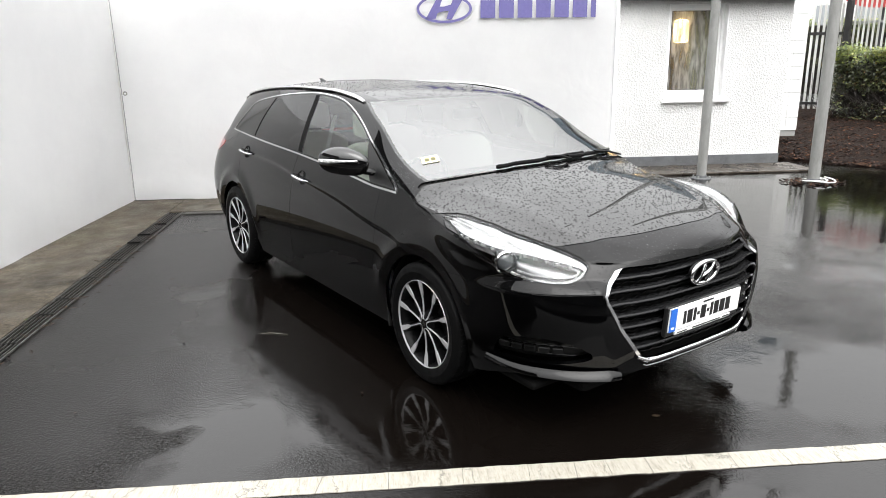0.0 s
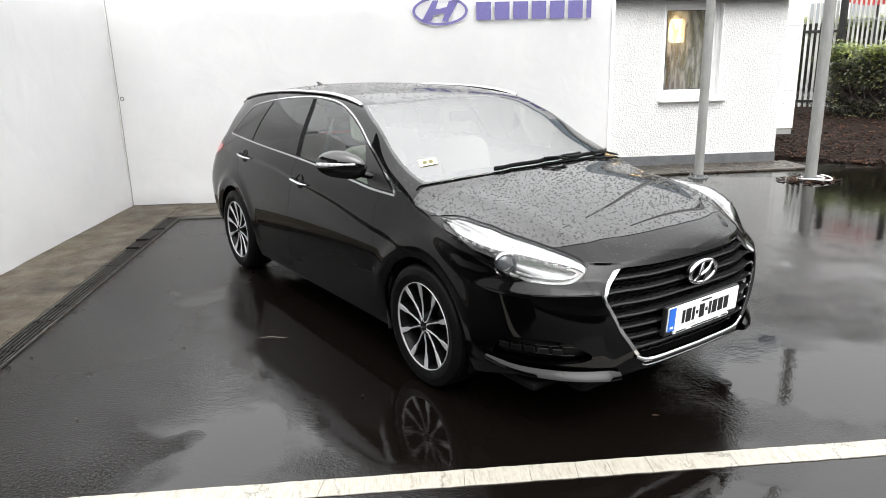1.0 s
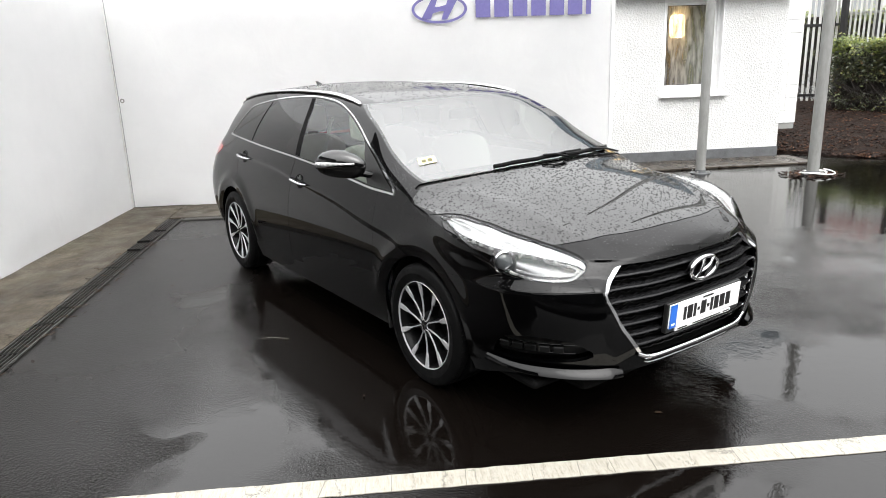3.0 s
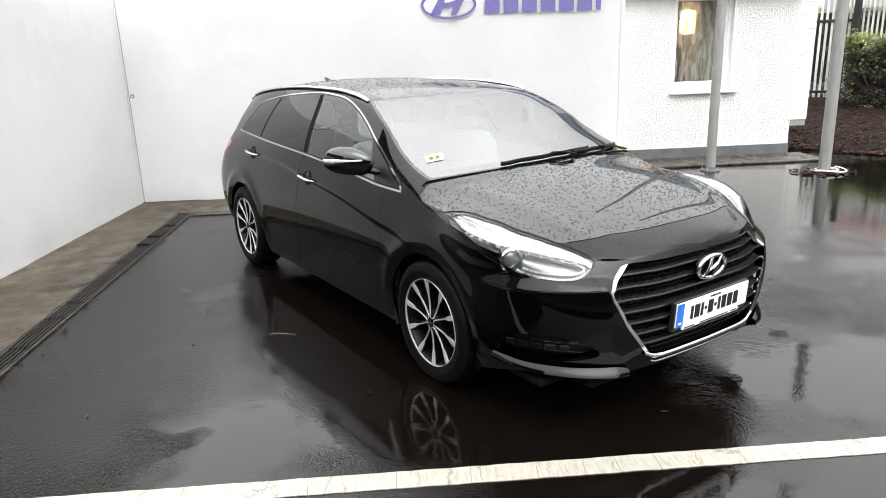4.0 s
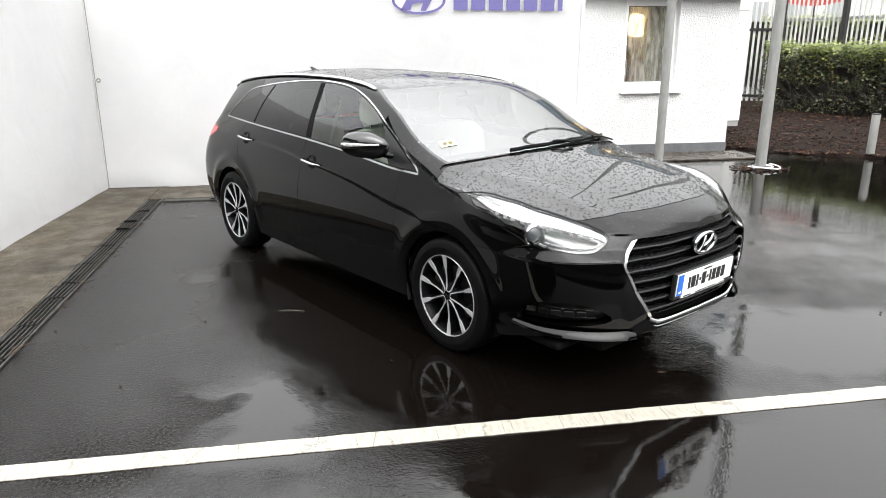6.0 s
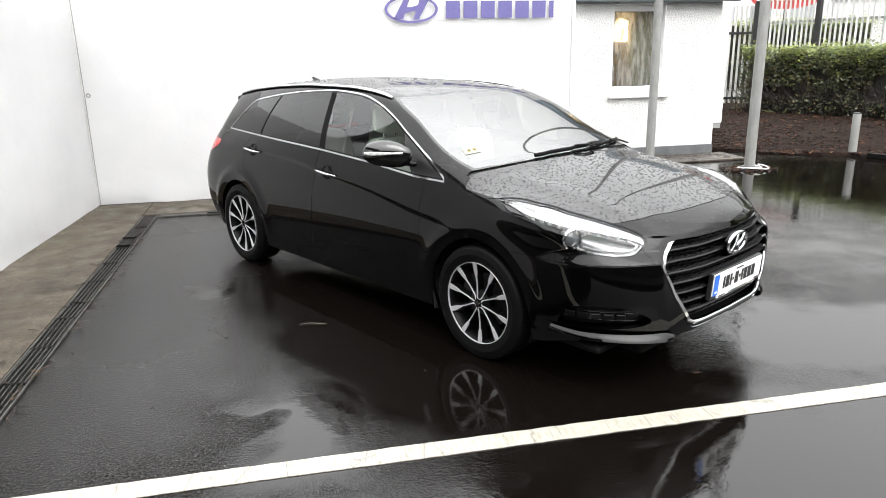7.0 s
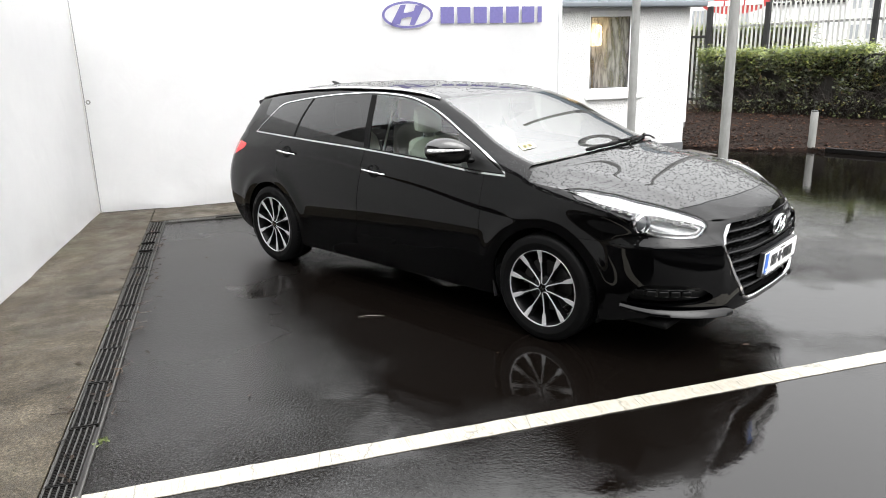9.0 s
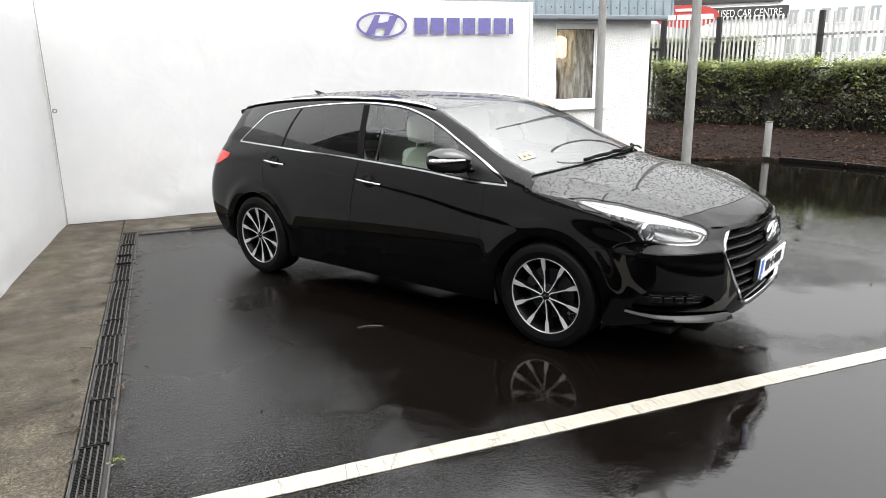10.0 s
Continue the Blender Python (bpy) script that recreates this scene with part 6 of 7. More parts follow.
# cabin
part("cabin_floor", box(-.74, -.1, .27, .74, 3.3, .33), cabin_dark, car)
piece("headlining", roof, cabin_light, car, rim=0, lift=-.045)
rows = []
for k_ in range(21):
    x_ = -.72 + 1.44 * k_ / 20
    b_ = 1 - (x_ / .72) ** 2
    rows.append([Vector((x_, .10 - .12 * b_, .70)), Vector((x_, .12 - .12 * b_, 1.02 + .02 * b_)), Vector((x_, .40 - .06 * b_, 1.03)), Vector((x_, .62, .99)), Vector((x_, .66, .80)), Vector((x_, .60, .62))])
part("dashboard", ribbon(rows), cabin_dark, car, smooth=True, sharp=40)
ring_pts = [(-.37 + .185 * math.cos(a), .78 - .06 * math.sin(a), .90 + .175 * math.sin(a)) for a in (2 * math.pi * k_ / 32 for k_ in range(33))]
wheel_s = part("steering_wheel", tube(ring_pts, .015, 10, caps=False), cabin_dark, car, smooth=True)
part("steering_hub", box(-.44, .76, .86, -.30, .80, .94, .02), cabin_dark, wheel_s)


def seat(cx, cy):
    def pad(w, prof_pts, name, mat_, par):
        rows_ = []
        for k__ in range(11):
            u_ = -1 + 2 * k__ / 10
            sq = (1 - abs(u_) ** 4) ** .5 if abs(u_) < 1 else .25
            sq = max(sq, .35)
            cy_ = sum(p_[0] for p_ in prof_pts) / len(prof_pts)
            cz_ = sum(p_[1] for p_ in prof_pts) / len(prof_pts)
            rows_.append([Vector((w * u_, cy_ + (a_ - cy_) * sq, cz_ + (b__ - cz_) * (.6 + .4 * sq))) for a_, b__ in prof_pts])
        return part(name, ribbon(rows_), mat_, par, smooth=True, m=pose(cx, cy, 0))
    base = pad(.26, [(-.28, .46), (-.26, .56), (-.1, .58), (.2, .55), (.28, .52), (.25, .40), (-.2, .38)], "seat_cushion", leather, car)
    back = pad(.25, [(.18, .52), (.14, .70), (.22, .98), (.30, 1.10), (.38, 1.10), (.40, .95), (.34, .60), (.30, .48)], "seat_back", leather, car)
    head = pad(.125, [(.30, 1.13), (.29, 1.22), (.33, 1.32), (.39, 1.33), (.42, 1.24), (.40, 1.14)], "headrest", leather, car)
    for dx in (-.05, .05):
        part("headrest_post", tube([(cx + dx, cy + .35, 1.05), (cx + dx, cy + .36, 1.18)], .007, 8), chrome, car, smooth=True)


for cx, cy in ((-.37, 1.05), (.37, 1.05), (-.36, 1.98), (.36, 1.98)):
    seat(cx, cy)
for sx in (-1, 1):
    part("door_card", box(sx * .76, .5, .36, sx * .79, 2.5, .97, .01), cabin_light, car)
    part("seat_belt", tube([(sx * .62, 1.70, .60), (sx * .60, 1.66, 1.0), (sx * .55, 1.62, 1.28)], .022, 6, flat=.12), cabin_light, car)
part("load_cover", box(-.66, 2.42, .96, .66, 3.16, .98, .006), cabin_dark, car)
part("boot_lining", box(-.70, 3.10, .35, .70, 3.13, 1.00, .006), cabin_dark, car)
part("rear_mirror", box(-.11, -.02, -.035, .11, .02, .035, .015), cabin_dark, car, smooth=True, m=pose(0, .80, 1.31))

# rain beads standing on the upper skins, as small domes
def bead_field(name, mesh, count, seed, r_lo, r_hi, material, parent, sides=(-1, 1), up_least=-1.0):
    rec_, tri_ = mesh
    g = np.random.default_rng(seed)
    a, b, c = (rec_[tri_[:, i], :3] for i in range(3))
    area = np.linalg.norm(np.cross(b - a, c - a), axis=1) * (rec_[tri_[:, 0], 5] > up_least)
    pick = g.choice(len(tri_), count, p=area / area.sum())
    w1, w2 = g.random(count), g.random(count)
    sw = w1 + w2 > 1
    w1, w2 = np.where(sw, 1 - w1, w1), np.where(sw, 1 - w2, w2)
    P = a[pick] + (b - a)[pick] * w1[:, None] + (c - a)[pick] * w2[:, None]
    Nn = rec_[tri_[pick, 0], 3:6]
    P[:, 0] *= g.choice(sides, count)
    Nn = Nn * np.stack([np.sign(P[:, 0] + 1e-9), np.ones(count), np.ones(count)], -1)
    R = r_lo + (r_hi - r_lo) * g.random(count) ** 3.2
    t1 = np.cross(Nn, np.array([0.3, 1.0, 0.2]))
    t1 /= np.linalg.norm(t1, axis=1, keepdims=True)
    t2 = np.cross(Nn, t1)
    ring = []
    stretch_ = 1 + .35 * g.random(count)
    for rr, hh in ((1.0, -.02), (.72, .36)):
        for k_ in range(7):
            an = 2 * math.pi * k_ / 7
            ring.append(P + (t1 * math.cos(an) + t2 * math.sin(an) * stretch_[:, None]) * (R * rr)[:, None] + Nn * (R * hh)[:, None])
    ring.append(P + Nn * (R * .5)[:, None])
    V_ = np.stack(ring, 1).reshape(-1, 3)
    F_ = []
    for k_ in range(7):
        q_ = (k_ + 1) % 7
        F_ += [(k_, q_, 7 + q_), (k_, 7 + q_, 7 + k_), (7 + k_, 7 + q_, 14)]
    F_ = (np.array(F_)[None] + (np.arange(count) * 15)[:, None, None]).reshape(-1, 3)
    me_ = bpy.data.meshes.new(name)
    me_.vertices.add(len(V_)), me_.vertices.foreach_set("co", V_.astype(np.float32).ravel())
    me_.loops.add(F_.size), me_.loops.foreach_set("vertex_index", F_.astype(np.int32).ravel())
    me_.polygons.add(len(F_))
    me_.polygons.foreach_set("loop_start", np.arange(0, F_.size, 3, dtype=np.int32))
    me_.polygons.foreach_set("loop_total", np.full(len(F_), 3, dtype=np.int32))
    me_.update(calc_edges=True)
    me_.shade_smooth()
    return tagged(part(name, me_, material, parent), kind="stuff")


bead_skin = shade("bead_on_paint", (0.0015, 0.0015, 0.0016), 0.04, 0.0)
bead_field("rain_bead_film", bonnet, 8500, 1, .0011, .0062, bead_skin, car)
bead_field("rain_bead_film", roof, 6500, 2, .0011, .0058, bead_skin, car)
bead_field("rain_bead_film", bumper, 700, 3, .001, .0045, bead_skin, car, up_least=.35)
bead_field("rain_bead_film", wing, 900, 4, .001, .0045, bead_skin, car, up_least=.35)
bead_glass = glazing("bead_on_glass", (0.75, 0.78, 0.77), 1.33)
bead_field("rain_bead_film", ws_band, 700, 5, .001, .0034, bead_glass, car)

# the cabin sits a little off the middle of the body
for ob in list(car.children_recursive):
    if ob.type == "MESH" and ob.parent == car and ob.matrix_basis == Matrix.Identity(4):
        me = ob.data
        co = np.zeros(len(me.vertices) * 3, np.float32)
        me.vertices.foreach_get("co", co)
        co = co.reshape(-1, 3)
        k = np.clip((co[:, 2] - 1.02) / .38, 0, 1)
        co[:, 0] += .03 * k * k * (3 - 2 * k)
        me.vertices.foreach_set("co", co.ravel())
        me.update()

# ---- flagpoles ----
def flagpole(x, y, r0, label):
    pole = thing("flagpole", label, "pole", m=pose(x, y, 0), group="galvanised poles")
    part("shaft", tube([(0, 0, 0.0), (0, 0, 0.02), (0, 0, 3.5), (0, 0, 9.0)], r0, 24, taper=[1, 1, .9, .6]), galvanised, pole, smooth=True)
    part("base_plate", lathe([(0.0, r0 + .07), (0.012, r0 + .07), (0.016, r0 + .01), (0.05, r0 + .006), (0.05, r0 - .01)], 24, axis="z"), plinth_grey, pole)
    for k in range(4):
        a = math.pi / 4 + k * math.pi / 2
        part("bolt", lathe([(0, .012), (.03, .012), (.03, 0)], 6, axis="z"), galvanised, pole, m=pose((r0 + .045) * math.cos(a), (r0 + .045) * math.sin(a), .012))
    return pole


flagpole(3.34, 5.22, .062, "galvanised steel flagpole standing on wet concrete")
flagpole(4.62, 4.72, .072, "galvanised steel flagpole with white rope round its foot")
rope_mat = shade("white_rope", (0.72, 0.72, 0.70), 0.7)
pts = []
for k in range(60):
    a = k * 2 * math.pi * 2.1 / 59
    r = .13 + .05 * math.sin(a * .7) + .02 * k / 59
    pts.append((4.66 + r * 1.15 * math.cos(a), 4.70 + r * math.sin(a), .02 + .022 * (k % 30) / 30 + .012 * math.sin(a * 2)))
tagged(part("rope", tube(pts, .008, 8), rope_mat, smooth=True), "coil of white rope round the flagpole foot", "rope")

# ---- planted bed: bark mulch, kerb, bollard ----
bark = shade("wet_bark_mulch", (0.05, 0.03, 0.02), 0.8, Specular_IOR_Level=0.1)
v = position(bark)
plug(bark, "Base Color", ramp(bark, grain(bark, v, 16, 8, 0.8), (0.3, (0.003, 0.002, 0.0014)), (0.5, (0.011, 0.006, 0.0038)), (0.72, (0.036, 0.016, 0.009))))
relief(bark, grain(bark, v, 45, 6, 0.8), 1.0, 0.03)
chip_mat = shade("bark_chip", (0.09, 0.05, 0.03), 0.6, Specular_IOR_Level=0.15)
plug(chip_mat, "Base Color", ramp(chip_mat, island_random(chip_mat), (0.0, (0.006, 0.0035, 0.0025)), (0.5, (0.017, 0.008, 0.005)), (0.85, (0.045, 0.019, 0.010)), (1.0, (0.13, 0.065, 0.035))))
edge_x = pchip([(-6, 9.5), (0, 8.3), (2, 7.75), (3.4, 7.45), (4.6, 7.15), (5.2, 6.85), (5.6, 6.25), (6.2, 5.6), (6.6, 5.15), (7.0, 5.0), (10, 5.0), (14, 5.0)])


def bed_height(x, y):
    d = x - float(edge_x(y))
    return 0.035 + 0.22 * min(max(d, 0) / 3.6, 1.0) ** 1.1 + 0.03 * noise.noise((x * 1.3, y * 1.3, 0)) + 0.015 * noise.noise((x * 5, y * 5, 2))


bm = bmesh.new()
rows = []
ys = np.linspace(-5.5, 13.5, 130)
for y in ys:
    rows.append([bm.verts.new((x, y, bed_height(x, y) if k else 0.0)) for k, x in enumerate(np.linspace(float(edge_x(y)), 13.5, 60))])
for a, b in zip(rows, rows[1:]):
    for k in range(59):
        bm.faces.new((a[k], a[k + 1], b[k + 1], b[k]))
bmesh.ops.recalc_face_normals(bm, faces=bm.faces[:])
tagged(part("planting_bed", bm, bark, smooth=True), "bed of wet dark bark mulch", "ground", kind="structure")
chips = random.Random(8)
verts, faces = [], []
for _ in range(13000):
    y = chips.uniform(1.5, 11.0)
    x = float(edge_x(y)) + chips.uniform(-.03, 1) ** 2 * 4.4 + chips.uniform(-.04, .05)
    if x > 11:
        continue
    if noise.noise((x * 1.1, y * 1.1, 6)) + .5 * noise.noise((x * 4, y * 4, 1)) < chips.uniform(-.45, .25):
        continue
    z = bed_height(x, y) + .006
    le, wi = chips.uniform(.012, .05), chips.uniform(.005, .014)
    a, tilt = chips.uniform(0, math.pi), chips.uniform(-.5, .5)
    ca, sa = math.cos(a), math.sin(a)
    b0 = len(verts)
    for u, w in ((-1, -1), (1, -.7), (1, .7), (-1, 1)):
        verts.append((x + ca * le * u - sa * wi * w, y + sa * le * u + ca * wi * w, z + tilt * le * u + .004 * w))
    verts.append((x, y, z + .012))
    faces += [(b0, b0 + 1, b0 + 4), (b0 + 1, b0 + 2, b0 + 4), (b0 + 2, b0 + 3, b0 + 4), (b0 + 3, b0, b0 + 4)]
me = bpy.data.meshes.new("bark_chips")
me.from_pydata(verts, [], faces)
tagged(part("bark_chips", me, chip_mat), "scattered reddish-brown bark chips", "mulch", kind="stuff")
verts, faces = [], []
for _ in range(170):
    r, a = .10 + .24 * chips.random() ** 1.3, chips.uniform(0, 2 * math.pi)
    x, y, z = 4.58 + 1.25 * r * math.cos(a), 4.68 + .9 * r * math.sin(a), .012 + .05 * max(0, .3 - r) * chips.random()
    le, wi, a, tilt = chips.uniform(.012, .04), chips.uniform(.006, .016), chips.uniform(0, math.pi), chips.uniform(-.2, .4)
    ca, sa = math.cos(a), math.sin(a)
    b0 = len(verts)
    for u, w in ((-1, -1), (1, -.7), (1, .7), (-1, 1)):
        verts.append((x + ca * le * u - sa * wi * w, y + sa * le * u + ca * wi * w, max(.004, z + tilt * le * u + .004 * w)))
    verts.append((x, y, z + .014))
    faces += [(b0, b0 + 1, b0 + 4), (b0 + 1, b0 + 2, b0 + 4), (b0 + 2, b0 + 3, b0 + 4), (b0 + 3, b0, b0 + 4)]
me = bpy.data.meshes.new("leaf_litter")
me.from_pydata(verts, [], faces)
tagged(part("leaf_litter", me, chip_mat), "heap of wet brown leaf litter round the flagpole foot", "leaf litter", kind="stuff")
kerb = thing("kerb", "low dark concrete edging round the planted bed", "kerb", kind="structure")
ky = -3.0
while ky < 5.1:
    k1 = ky + .9
    p0, p1 = Vector((float(edge_x(ky)), ky, 0)), Vector((float(edge_x(k1 - .01)), k1 - .01, 0))
    d = (p1 - p0)
    bm = box(-.03, 0, 0, .03, d.length, .075, .01)
    part("kerb_stone", bm, grating, kerb, m=pose(p0.x, p0.y, 0, 0, 0, math.degrees(math.atan2(d.y, d.x)) - 90))
    ky = k1
bollard = thing("bollard", "short galvanised steel bollard at the bed's edge", "bollard", m=pose(6.9, 5.37, 0.0))
part("post", tube([(0, 0, 0), (0, 0, .63), (0, 0, .645)], .06, 20, taper=[1, 1, .93]), galvanised, bollard, smooth=True)
part("cap", lathe([(.64, .058), (.655, .056), (.66, .03), (.66, 0)], 20, axis="z"), black_steel, bollard, smooth=True)
part("collar", lathe([(0, .10), (.025, .095), (.03, .062)], 20, axis="z"), black_steel, bollard)

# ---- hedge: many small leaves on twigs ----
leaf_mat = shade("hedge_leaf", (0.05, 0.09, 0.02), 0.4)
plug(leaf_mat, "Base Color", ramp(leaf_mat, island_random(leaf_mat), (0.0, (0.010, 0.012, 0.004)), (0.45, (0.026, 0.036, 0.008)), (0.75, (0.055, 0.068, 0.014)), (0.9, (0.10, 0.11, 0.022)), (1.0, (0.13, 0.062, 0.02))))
# paler leaf copy for the crest: skylight from above put into the colour
crest_lit_leaf = shade("hedge_crest_lit_leaf", (0.16, 0.2, 0.03), 0.45)
plug(crest_lit_leaf, "Base Color", ramp(crest_lit_leaf, island_random(crest_lit_leaf), (0.0, (0.035, 0.055, 0.010)), (0.45, (0.10, 0.135, 0.020)), (0.8, (0.19, 0.23, 0.035)), (1.0, (0.26, 0.27, 0.06))))
twig_mat = shade("hedge_twig", (0.014, 0.009, 0.006), 0.7)


def hedge_row(start, yaw, length, n_leaf, n_twig, height, foot, label, seed):
    """Leaves scattered over a lumpy clipped body, with bare twigs below."""
    along = Vector((math.cos(radians(yaw)), math.sin(radians(yaw)), 0))
    across = Vector((-along.y, along.x, 0))
    if across.x < 0:
        across = -across
    g = np.random.default_rng(seed)
    u_ = g.uniform(0, length, n_leaf)
    face_ = g.random(n_leaf)
    w_ = np.where(face_ < .68, np.abs(g.normal(0, .11, n_leaf)), g.uniform(0, .75, n_leaf))
    h_ = np.where(face_ < .68, g.uniform(0, 1, n_leaf) ** .58, 1 - np.abs(g.normal(0, .06, n_leaf)))
    lump = np.array([noise.noise((a_ * .9, b__ * 2.2, 3 + seed)) * .14 + noise.noise((a_ * 3, b__ * 5, 8)) * .08 for a_, b__ in zip(u_, h_)])
    crest = np.array([height + .06 * noise.noise((a_ * 1.2, 0, 5)) + .09 * noise.noise((a_ * 6, 2, 5)) for a_ in u_])
    w_ = w_ + lump + .06 * (1 - h_) - .55 * np.clip(.42 - h_, 0, 1)
    z_ = foot + .06 + (crest - foot - .06) * h_ + g.normal(0, .03, n_leaf) + np.where((g.random(n_leaf) < .08) & (h_ > .88), g.uniform(0, .18, n_leaf), 0)
    ok = ~((h_ < .4) & (g.random(n_leaf) < .42))
    ok &= np.array([noise.noise((a_ * 2.1, b__ * 4.0, 20 + seed)) > -.32 for a_, b__ in zip(u_, h_)])
    aim_ = g.normal(0, 1, (n_leaf, 3))
    aim_[:, 2] += .5
    row = thing("hedge", label, "hedge")
    # leaves near the crest take the paler, sky-lit colour
    lit_top = h_ + g.normal(0, .05, n_leaf) > .84
    for grp_name, grp_mat, grp in (("foliage", leaf_mat, ok & ~lit_top), ("new_growth", crest_lit_leaf, ok & lit_top)):
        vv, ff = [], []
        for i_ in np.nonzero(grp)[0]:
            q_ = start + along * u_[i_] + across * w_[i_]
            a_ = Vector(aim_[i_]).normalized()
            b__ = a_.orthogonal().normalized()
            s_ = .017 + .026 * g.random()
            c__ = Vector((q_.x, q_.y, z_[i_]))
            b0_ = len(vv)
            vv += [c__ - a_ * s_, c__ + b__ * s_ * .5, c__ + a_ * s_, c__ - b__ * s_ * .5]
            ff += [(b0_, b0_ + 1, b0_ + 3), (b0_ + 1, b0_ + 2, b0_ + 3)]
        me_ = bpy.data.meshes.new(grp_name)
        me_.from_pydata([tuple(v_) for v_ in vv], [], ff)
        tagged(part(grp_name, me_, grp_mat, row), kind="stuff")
    tw_ = random.Random(seed)
    vv, ff = [], []
    for _k in range(n_twig):
        base_ = start + along * tw_.uniform(0, length) + across * tw_.uniform(.08, .6)
        q_ = Vector((base_.x, base_.y, foot - .04))
        d_ = Vector((tw_.gauss(0, .3), tw_.gauss(0, .3), 1)).normalized()
        r_ = tw_.uniform(.004, .011)
        for _s in range(5):
            q2 = q_ + d_ * tw_.uniform(.16, .32)
            s1 = d_.orthogonal().normalized() * r_
            s2 = d_.cross(s1).normalized() * r_
            b0_ = len(vv)
            vv += [q_ + s1, q_ - s1 * .5 + s2, q_ - s1 * .5 - s2, q2 + s1 * .7, q2 - s1 * .35 + s2 * .7, q2 - s1 * .35 - s2 * .7]
            ff += [(b0_, b0_ + 1, b0_ + 4, b0_ + 3), (b0_ + 1, b0_ + 2, b0_ + 5, b0_ + 4), (b0_ + 2, b0_, b0_ + 3, b0_ + 5)]
            q_ = q2
            d_ = (d_ + Vector((tw_.gauss(0, .45), tw_.gauss(0, .45), tw_.gauss(0, .15)))).normalized()
            r_ *= .8
            if q_.z > height:
                break
    me_ = bpy.data.meshes.new("twig_web")
    me_.from_pydata([tuple(v_) for v_ in vv], [], ff)
    tagged(part("twig_web", me_, twig_mat, row), kind="stuff")
    # dark solid core put in for the shade between the leaves
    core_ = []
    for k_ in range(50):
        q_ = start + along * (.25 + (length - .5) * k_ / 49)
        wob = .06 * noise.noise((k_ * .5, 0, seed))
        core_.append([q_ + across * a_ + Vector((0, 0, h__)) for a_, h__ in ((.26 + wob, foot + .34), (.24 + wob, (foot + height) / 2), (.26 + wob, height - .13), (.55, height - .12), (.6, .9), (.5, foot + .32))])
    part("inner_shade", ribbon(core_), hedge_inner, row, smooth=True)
    return row


hedge_inner = shade("hedge_shade_brown", (0.010, 0.008, 0.005), 0.9)
hedge_row(Vector((8.45, 10.75, 0)), -70, 13.0, 70000, 2200, 1.64, .12, "clipped green hedge with sparse brown lower twigs", 5)
hedge_row(Vector((8.0, 14.2, 0)), -20, 6.0, 14000, 500, 2.35, .2, "dark hedge beyond the steel gate", 9)

# ---- palisade fence with black posts, and a gate beside the building ----
FENCE0, FDIR = Vector((9.2, 11.19, 0)), Vector((math.cos(radians(-70)), math.sin(radians(-70)), 0))
fyaw = math.degrees(math.atan2(FDIR.y, FDIR.x))
fence = thing("palisade_fence", "white palisade fence with black steel posts", "fence")


def pale_mesh(hgt, wide=.062):
    bm = bmesh.new()
    prof_ = [(-wide / 2, .012), (-wide / 4, 0), (wide / 4, 0), (wide / 2, .012)]
    lo_ = [bm.verts.new((a, b, 0)) for a, b in prof_]
    hi_ = [bm.verts.new((a, b, hgt - (.05 if k in (0, 3) else .012))) for k, (a, b) in enumerate(prof_)]
    for k in range(3):
        bm.faces.new((lo_[k], lo_[k + 1], hi_[k + 1], hi_[k]))
    bmesh.ops.solidify(bm, geom=bm.faces[:], thickness=.004)
    return mesh_of(bm, "pale")


pale_me = pale_mesh(2.26, .052)
pale_me.materials.append(pale_white)
for k in range(128):
    q_ = FENCE0 + FDIR * (.10 + .108 * k)
    part("pale", pale_me, pale_white, fence, m=pose(q_.x, q_.y, .42, 0, 0, fyaw))
for d_ in (0.0, 1.46, 3.76, 6.1, 8.4, 10.8, 13.2):
    q_ = FENCE0 + FDIR * d_ + Vector((FDIR.y, -FDIR.x, 0)) * .05
    part("post", box(-.05, -.05, .2, .05, .05, 2.68, .006), black_steel, fence, m=pose(q_.x, q_.y, 0, 0, 0, fyaw))
for z_ in (.62, 2.17):
    a = FENCE0 + Vector((-FDIR.y, FDIR.x, 0)) * .03
    part("rail", box(0, -.02, z_, 14.0, .02, z_ + .05, .004), galvanised if z_ > 1 else black_steel, fence, m=pose(a.x, a.y, 0, 0, 0, fyaw))
tagged(part("wall_low", box(0, -.1, .0, 14.0, .1, .42), plinth_grey, m=pose(FENCE0.x, FENCE0.y, 0, 0, 0, fyaw)), "low dark wall under the palisade fence", "wall", kind="structure")
gate = thing("gate", "steel palisade gate with black frame", "gate")
GDIR = Vector((-.86, .51, 0)).normalized()
gyaw = math.degrees(math.atan2(GDIR.y, GDIR.x))
for k in range(23):
    q_ = FENCE0 + GDIR * (.16 + .11 * k)
    part("pale", pale_me, pale_white, gate, m=pose(q_.x, q_.y, .36, 0, 0, gyaw))
for d_ in (.05, 2.75):
    q_ = FENCE0 + GDIR * d_
    part("gate_post", box(-.06, -.06, .1, .06, .06, 2.62, .006), black_steel, gate, m=pose(q_.x, q_.y, 0, 0, 0, gyaw))
for z_ in (.45, 1.95):
    part("gate_rail", box(.05, -.02, z_, 2.75, .02, z_ + .06, .004), black_steel, gate, m=pose(FENCE0.x, FENCE0.y, 0, 0, 0, gyaw))

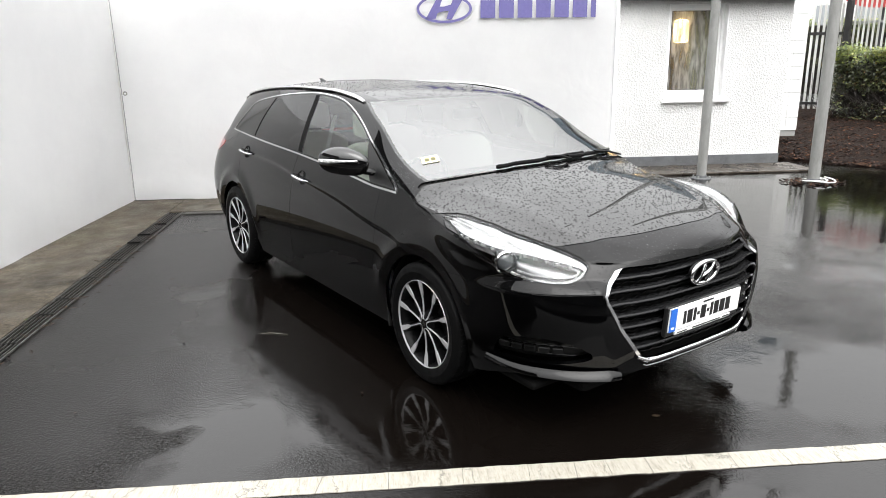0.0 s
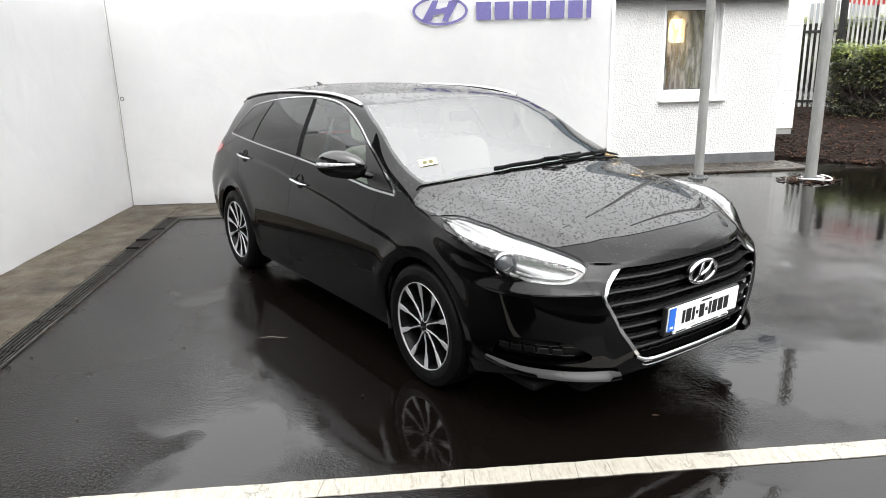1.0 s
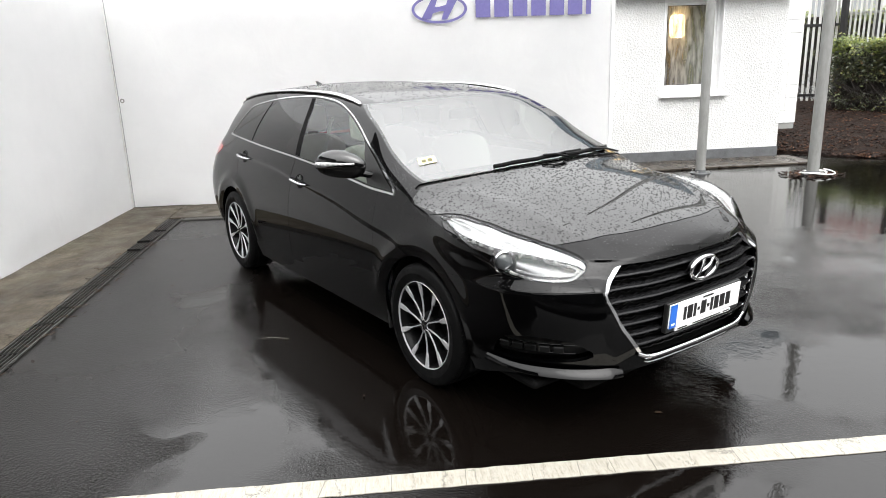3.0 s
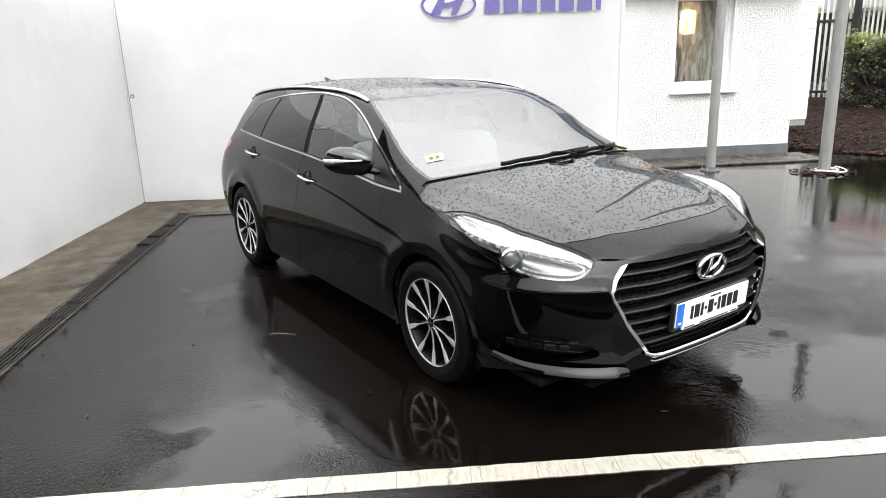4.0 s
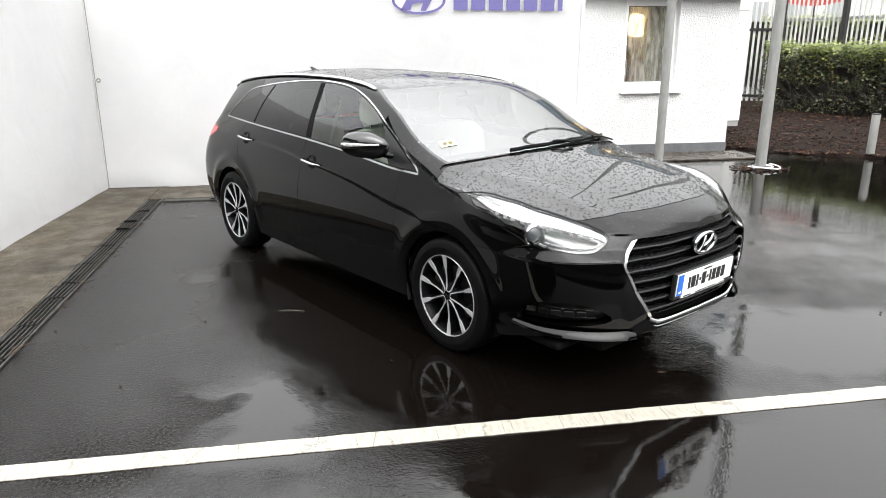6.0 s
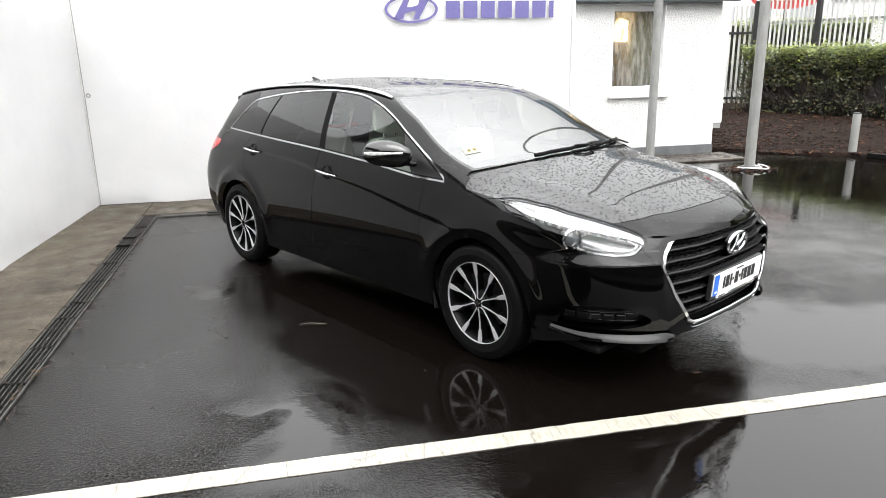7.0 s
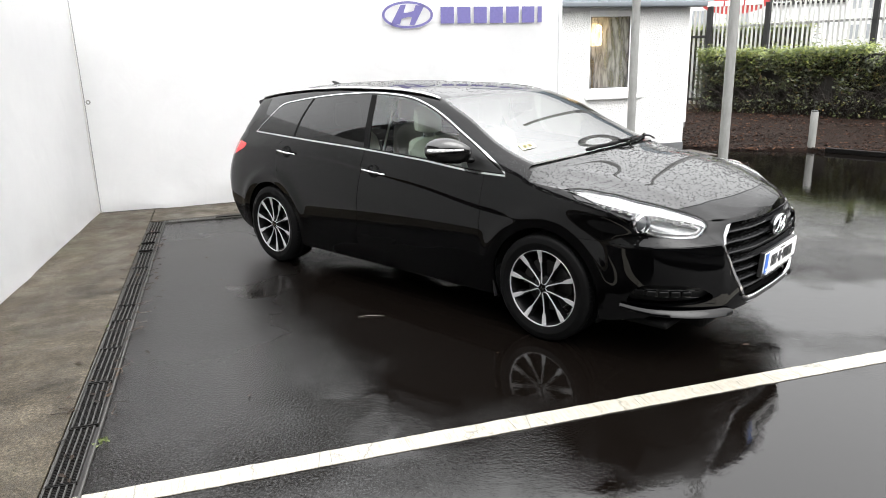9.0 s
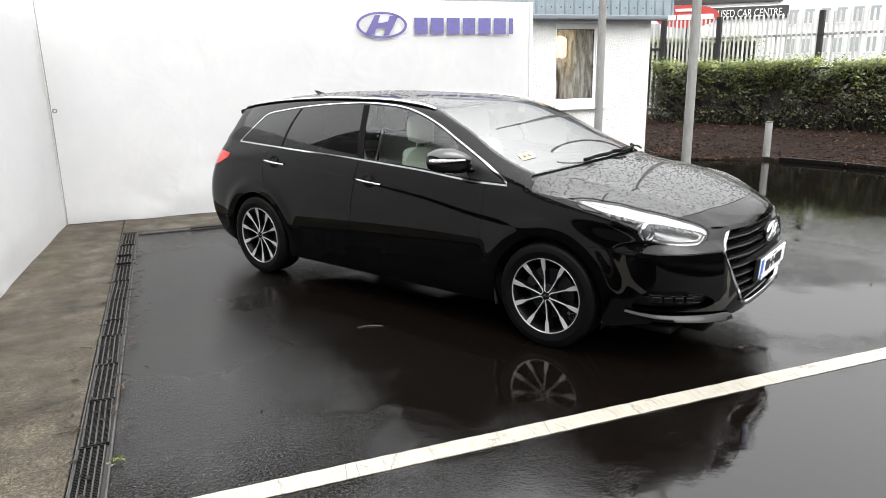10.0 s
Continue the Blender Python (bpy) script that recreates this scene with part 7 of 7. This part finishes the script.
# ---- beyond the fence ----
far_white = shade("far_white_cladding", (0.78, 0.78, 0.77), 0.6)
v = position(far_white)
plug(far_white, "Base Color", ramp(far_white, grain(far_white, v, .8, 6, .7), (0.3, (0.70, 0.70, 0.69)), (0.7, (0.82, 0.82, 0.81))))
# dark panes lifted to pale grey: distance haze mixed into the colour
hazed_glass = shade("far_window_hazed", (0.36, 0.38, 0.39), 0.15)
far_dark = shade("dark_fascia", (0.05, 0.048, 0.047), 0.5)
sign_red = shade("red_sign_panel", (0.42, 0.05, 0.045), 0.5)
sign_white = shade("sign_white", (0.8, 0.8, 0.8), 0.5)


def office(name, cx, cy, yaw, width, depth, height, storeys, bays, label, band=None):
    b = thing(name, label, "building", m=pose(cx, cy, 0, 0, 0, yaw))
    part("wall", box(-width / 2, 0, 0, width / 2, depth, height), far_white, b)
    part("roof", box(-width / 2 - .15, -.15, height, width / 2 + .15, depth, height + .25), band or far_dark, b)
    pw, ph = width / bays, height / storeys
    for s_ in range(storeys):
        for k_ in range(bays):
            x0 = -width / 2 + (k_ + .2) * pw
            wdw = part("window", box(x0, -.03, s_ * ph + ph * .32, x0 + pw * .6, .02, s_ * ph + ph * .8), hazed_glass, b)
            part("frame", box(x0 - .05, -.05, s_ * ph + ph * .28, x0 + pw * .6 + .05, -.031, s_ * ph + ph * .32), far_white, wdw)
    return b


office("office_building", 31, 24, -58, 26, 10, 7.6, 5, 34, "long white office block with rows of small windows")
office("showroom", 22.5, 29.5, -40, 13, 8, 4.6, 1, 7, "white car showroom with a dark fascia band")
fas = thing("shop_sign", "dark fascia sign with white block letters", "sign", m=pose(20.77, 20.4, 0, 0, 0, -43.9))
part("panel", box(-1.45, -.1, 3.36, 1.5, 0, 3.86), far_dark, fas)
part("sign_frame", box(-1.5, 0, 0.0, 1.55, .15, 3.9), far_white, fas)
txt = bpy.data.curves.new("sign_letters", "FONT")
txt.body, txt.size, txt.extrude, txt.align_x = "USED CAR CENTRE", .44, .02, "CENTER"
ob = new("letters", txt)
dg = bpy.context.evaluated_depsgraph_get()
me = bpy.data.meshes.new_from_object(ob.evaluated_get(dg))
bpy.data.objects.remove(ob)
part("letters", me, sign_white, fas, m=pose(0, -.13, 3.45, 90, 0, 0) @ Matrix.Diagonal((.66, 1, 1, 1)))
# red oval sign on its post; its wording as plain bars
oval = thing("oval_sign", "red oval sign with white wording bars on a post", "sign", m=pose(10.3, 11.75, -.33, 0, 0, -40) @ Matrix.Diagonal((.68, 1, 1, 1)))
bm = bmesh.new()
n = 48
plate_pts = [(1.18 * math.cos(2 * math.pi * k / n), .29 * math.sin(2 * math.pi * k / n)) for k in range(n)]
part("panel", plate_of(plate_pts, .08, Matrix.Translation((0, 0, 3.15))), sign_red, oval)
for x0, x1, z0, z1 in ((-.42, .38, 3.27, 3.34), (-.98, -.4, 3.06, 3.19), (-.34, .3, 3.06, 3.19), (.36, .98, 3.06, 3.19)):
    part("word_bar", box(x0, -.02, z0, x1, -.002, z1, .01), sign_white, oval)
part("sign_post", tube([(0, .12, 0), (0, .12, 3.4)], .06, 12), black_steel, oval)

# ---- added walls out of view, dark to dim the car's reflections ----
unseen_wall_dark = shade("dark_unseen_wall", (0.03, 0.03, 0.028), 0.8)
v = position(unseen_wall_dark)
plug(unseen_wall_dark, "Base Color", ramp(unseen_wall_dark, grain(unseen_wall_dark, v, 1.2, 7, .7), (0.3, (0.018, 0.018, 0.017)), (0.7, (0.04, 0.04, 0.038))))
tagged(part("wall_south", box(-24, -15.3, 0, 26, -15, 5.2), unseen_wall_dark), "added plain dark grey wall, unseen, dimming the car's reflections", "wall", kind="structure")
tagged(part("wall_far_west", box(-9.3, -15, 0, -9, 6, 8.0), unseen_wall_dark), "added plain dark grey wall, unseen, for the dark mirrored in the side glass", "wall", kind="structure")

# ---- small litter ----
twig_wood = shade("pale_wet_twig", (0.13, 0.12, 0.10), 0.5)
tagged(part("twig", tube([(-1.75, .33, .004), (-1.69, .335, .006), (-1.62, .31, .005), (-1.58, .30, .004)], .0022, 7, taper=[.6, 1, .9, .5]), twig_wood, smooth=True), "thin pale twig lying on wet asphalt", "twig")
dead_leaf = shade("dead_leaf", (0.05, 0.028, 0.014), 0.5)
plug(dead_leaf, "Base Color", ramp(dead_leaf, piece_random(dead_leaf), (0.0, (0.008, 0.0055, 0.004)), (0.6, (0.028, 0.015, 0.008)), (1.0, (0.075, 0.042, 0.02))))
lit = random.Random(12)


def leaf_piece(x, y, z, size, yaw):
    bm = bmesh.new()
    vs_ = [bm.verts.new((size * a, size * b, size * c)) for a, b, c in ((-1, 0, .05), (-.3, .42, .18), (.5, .3, .12), (1, 0, .02), (.4, -.34, .16), (-.4, -.36, .1), (0, 0, .02))]
    for k_ in range(6):
        bm.faces.new((vs_[k_], vs_[(k_ + 1) % 6], vs_[6]))
    bmesh.ops.solidify(bm, geom=bm.faces[:], thickness=.0012)
    bmesh.ops.recalc_face_normals(bm, faces=bm.faces[:])
    return tagged(part("dead_leaf", bm, dead_leaf, m=pose(x, y, z, lit.uniform(-12, 12), lit.uniform(-12, 12), yaw)), "small brown dead leaf lying on the ground", "leaf", "dead leaves")


for _ in range(80):
    leaf_piece(-3.27 + lit.gauss(0, .11), lit.uniform(-1.2, 3.9), .020, lit.uniform(.012, .028), lit.uniform(0, 360))
for _ in range(22):
    leaf_piece(lit.uniform(-3.95, -3.4), lit.uniform(.2, 4.6), .020, lit.uniform(.008, .022), lit.uniform(0, 360))
for x, y in ((-2.74, 2.28), (-2.62, 1.55), (-2.2, .25), (-1.1, -.55), (.3, -.95), (-2.5, -.6), (1.3, .4), (2.1, -.4)):
    leaf_piece(x, y, .006, lit.uniform(.012, .026), lit.uniform(0, 360))


def stem(x, y, n_, spread):
    bm = bmesh.new()
    for _k in range(n_):
        a_ = lit.uniform(0, 6.28)
        l_ = lit.uniform(.02, .075)
        tube([(0, 0, 0), (spread * math.cos(a_) * .5, spread * math.sin(a_) * .5, .004), (l_ * math.cos(a_), l_ * math.sin(a_), lit.uniform(0, .012))], .0018, 5, bm=bm)
    return bm


for _ in range(36):
    x, y = -3.27 + lit.choice((-.09, .09, .1)) + lit.gauss(0, .02), lit.uniform(-.6, 3.3)
    tagged(part("straw", stem(x, y, 4, .03), dead_leaf, m=pose(x, y, .018)), "bits of dark straw caught beside the drain", "straw", "straw along the drain")
weed_mat = shade("small_weed", (0.06, 0.08, 0.015), 0.5)
for x, y, s_ in ((-3.165, -.86, .036), (-3.35, .75, .018), (-3.36, 1.6, .014), (-3.34, 3.0, .016)):
    bm = bmesh.new()
    for k_ in range(26):
        a_, r_ = lit.uniform(0, 6.28), lit.uniform(.1, 1) * s_
        c_v = Vector((r_ * math.cos(a_), r_ * math.sin(a_), lit.uniform(.1, .8) * s_))
        d_v = Vector((lit.gauss(0, 1), lit.gauss(0, 1), lit.gauss(.4, .6))).normalized() * s_ * .3
        o_v = d_v.orthogonal().normalized() * s_ * .14
        bm.faces.new([bm.verts.new(q_) for q_ in (c_v - d_v, c_v + o_v, c_v + d_v, c_v - o_v)])
    tube([(0, 0, 0), (0, 0, s_ * .5)], .003, 5, bm=bm)
    tagged(part("weed", bm, weed_mat, m=pose(x, y, .004)), "small green weed growing beside the drain", "weed", "weeds along the drain")
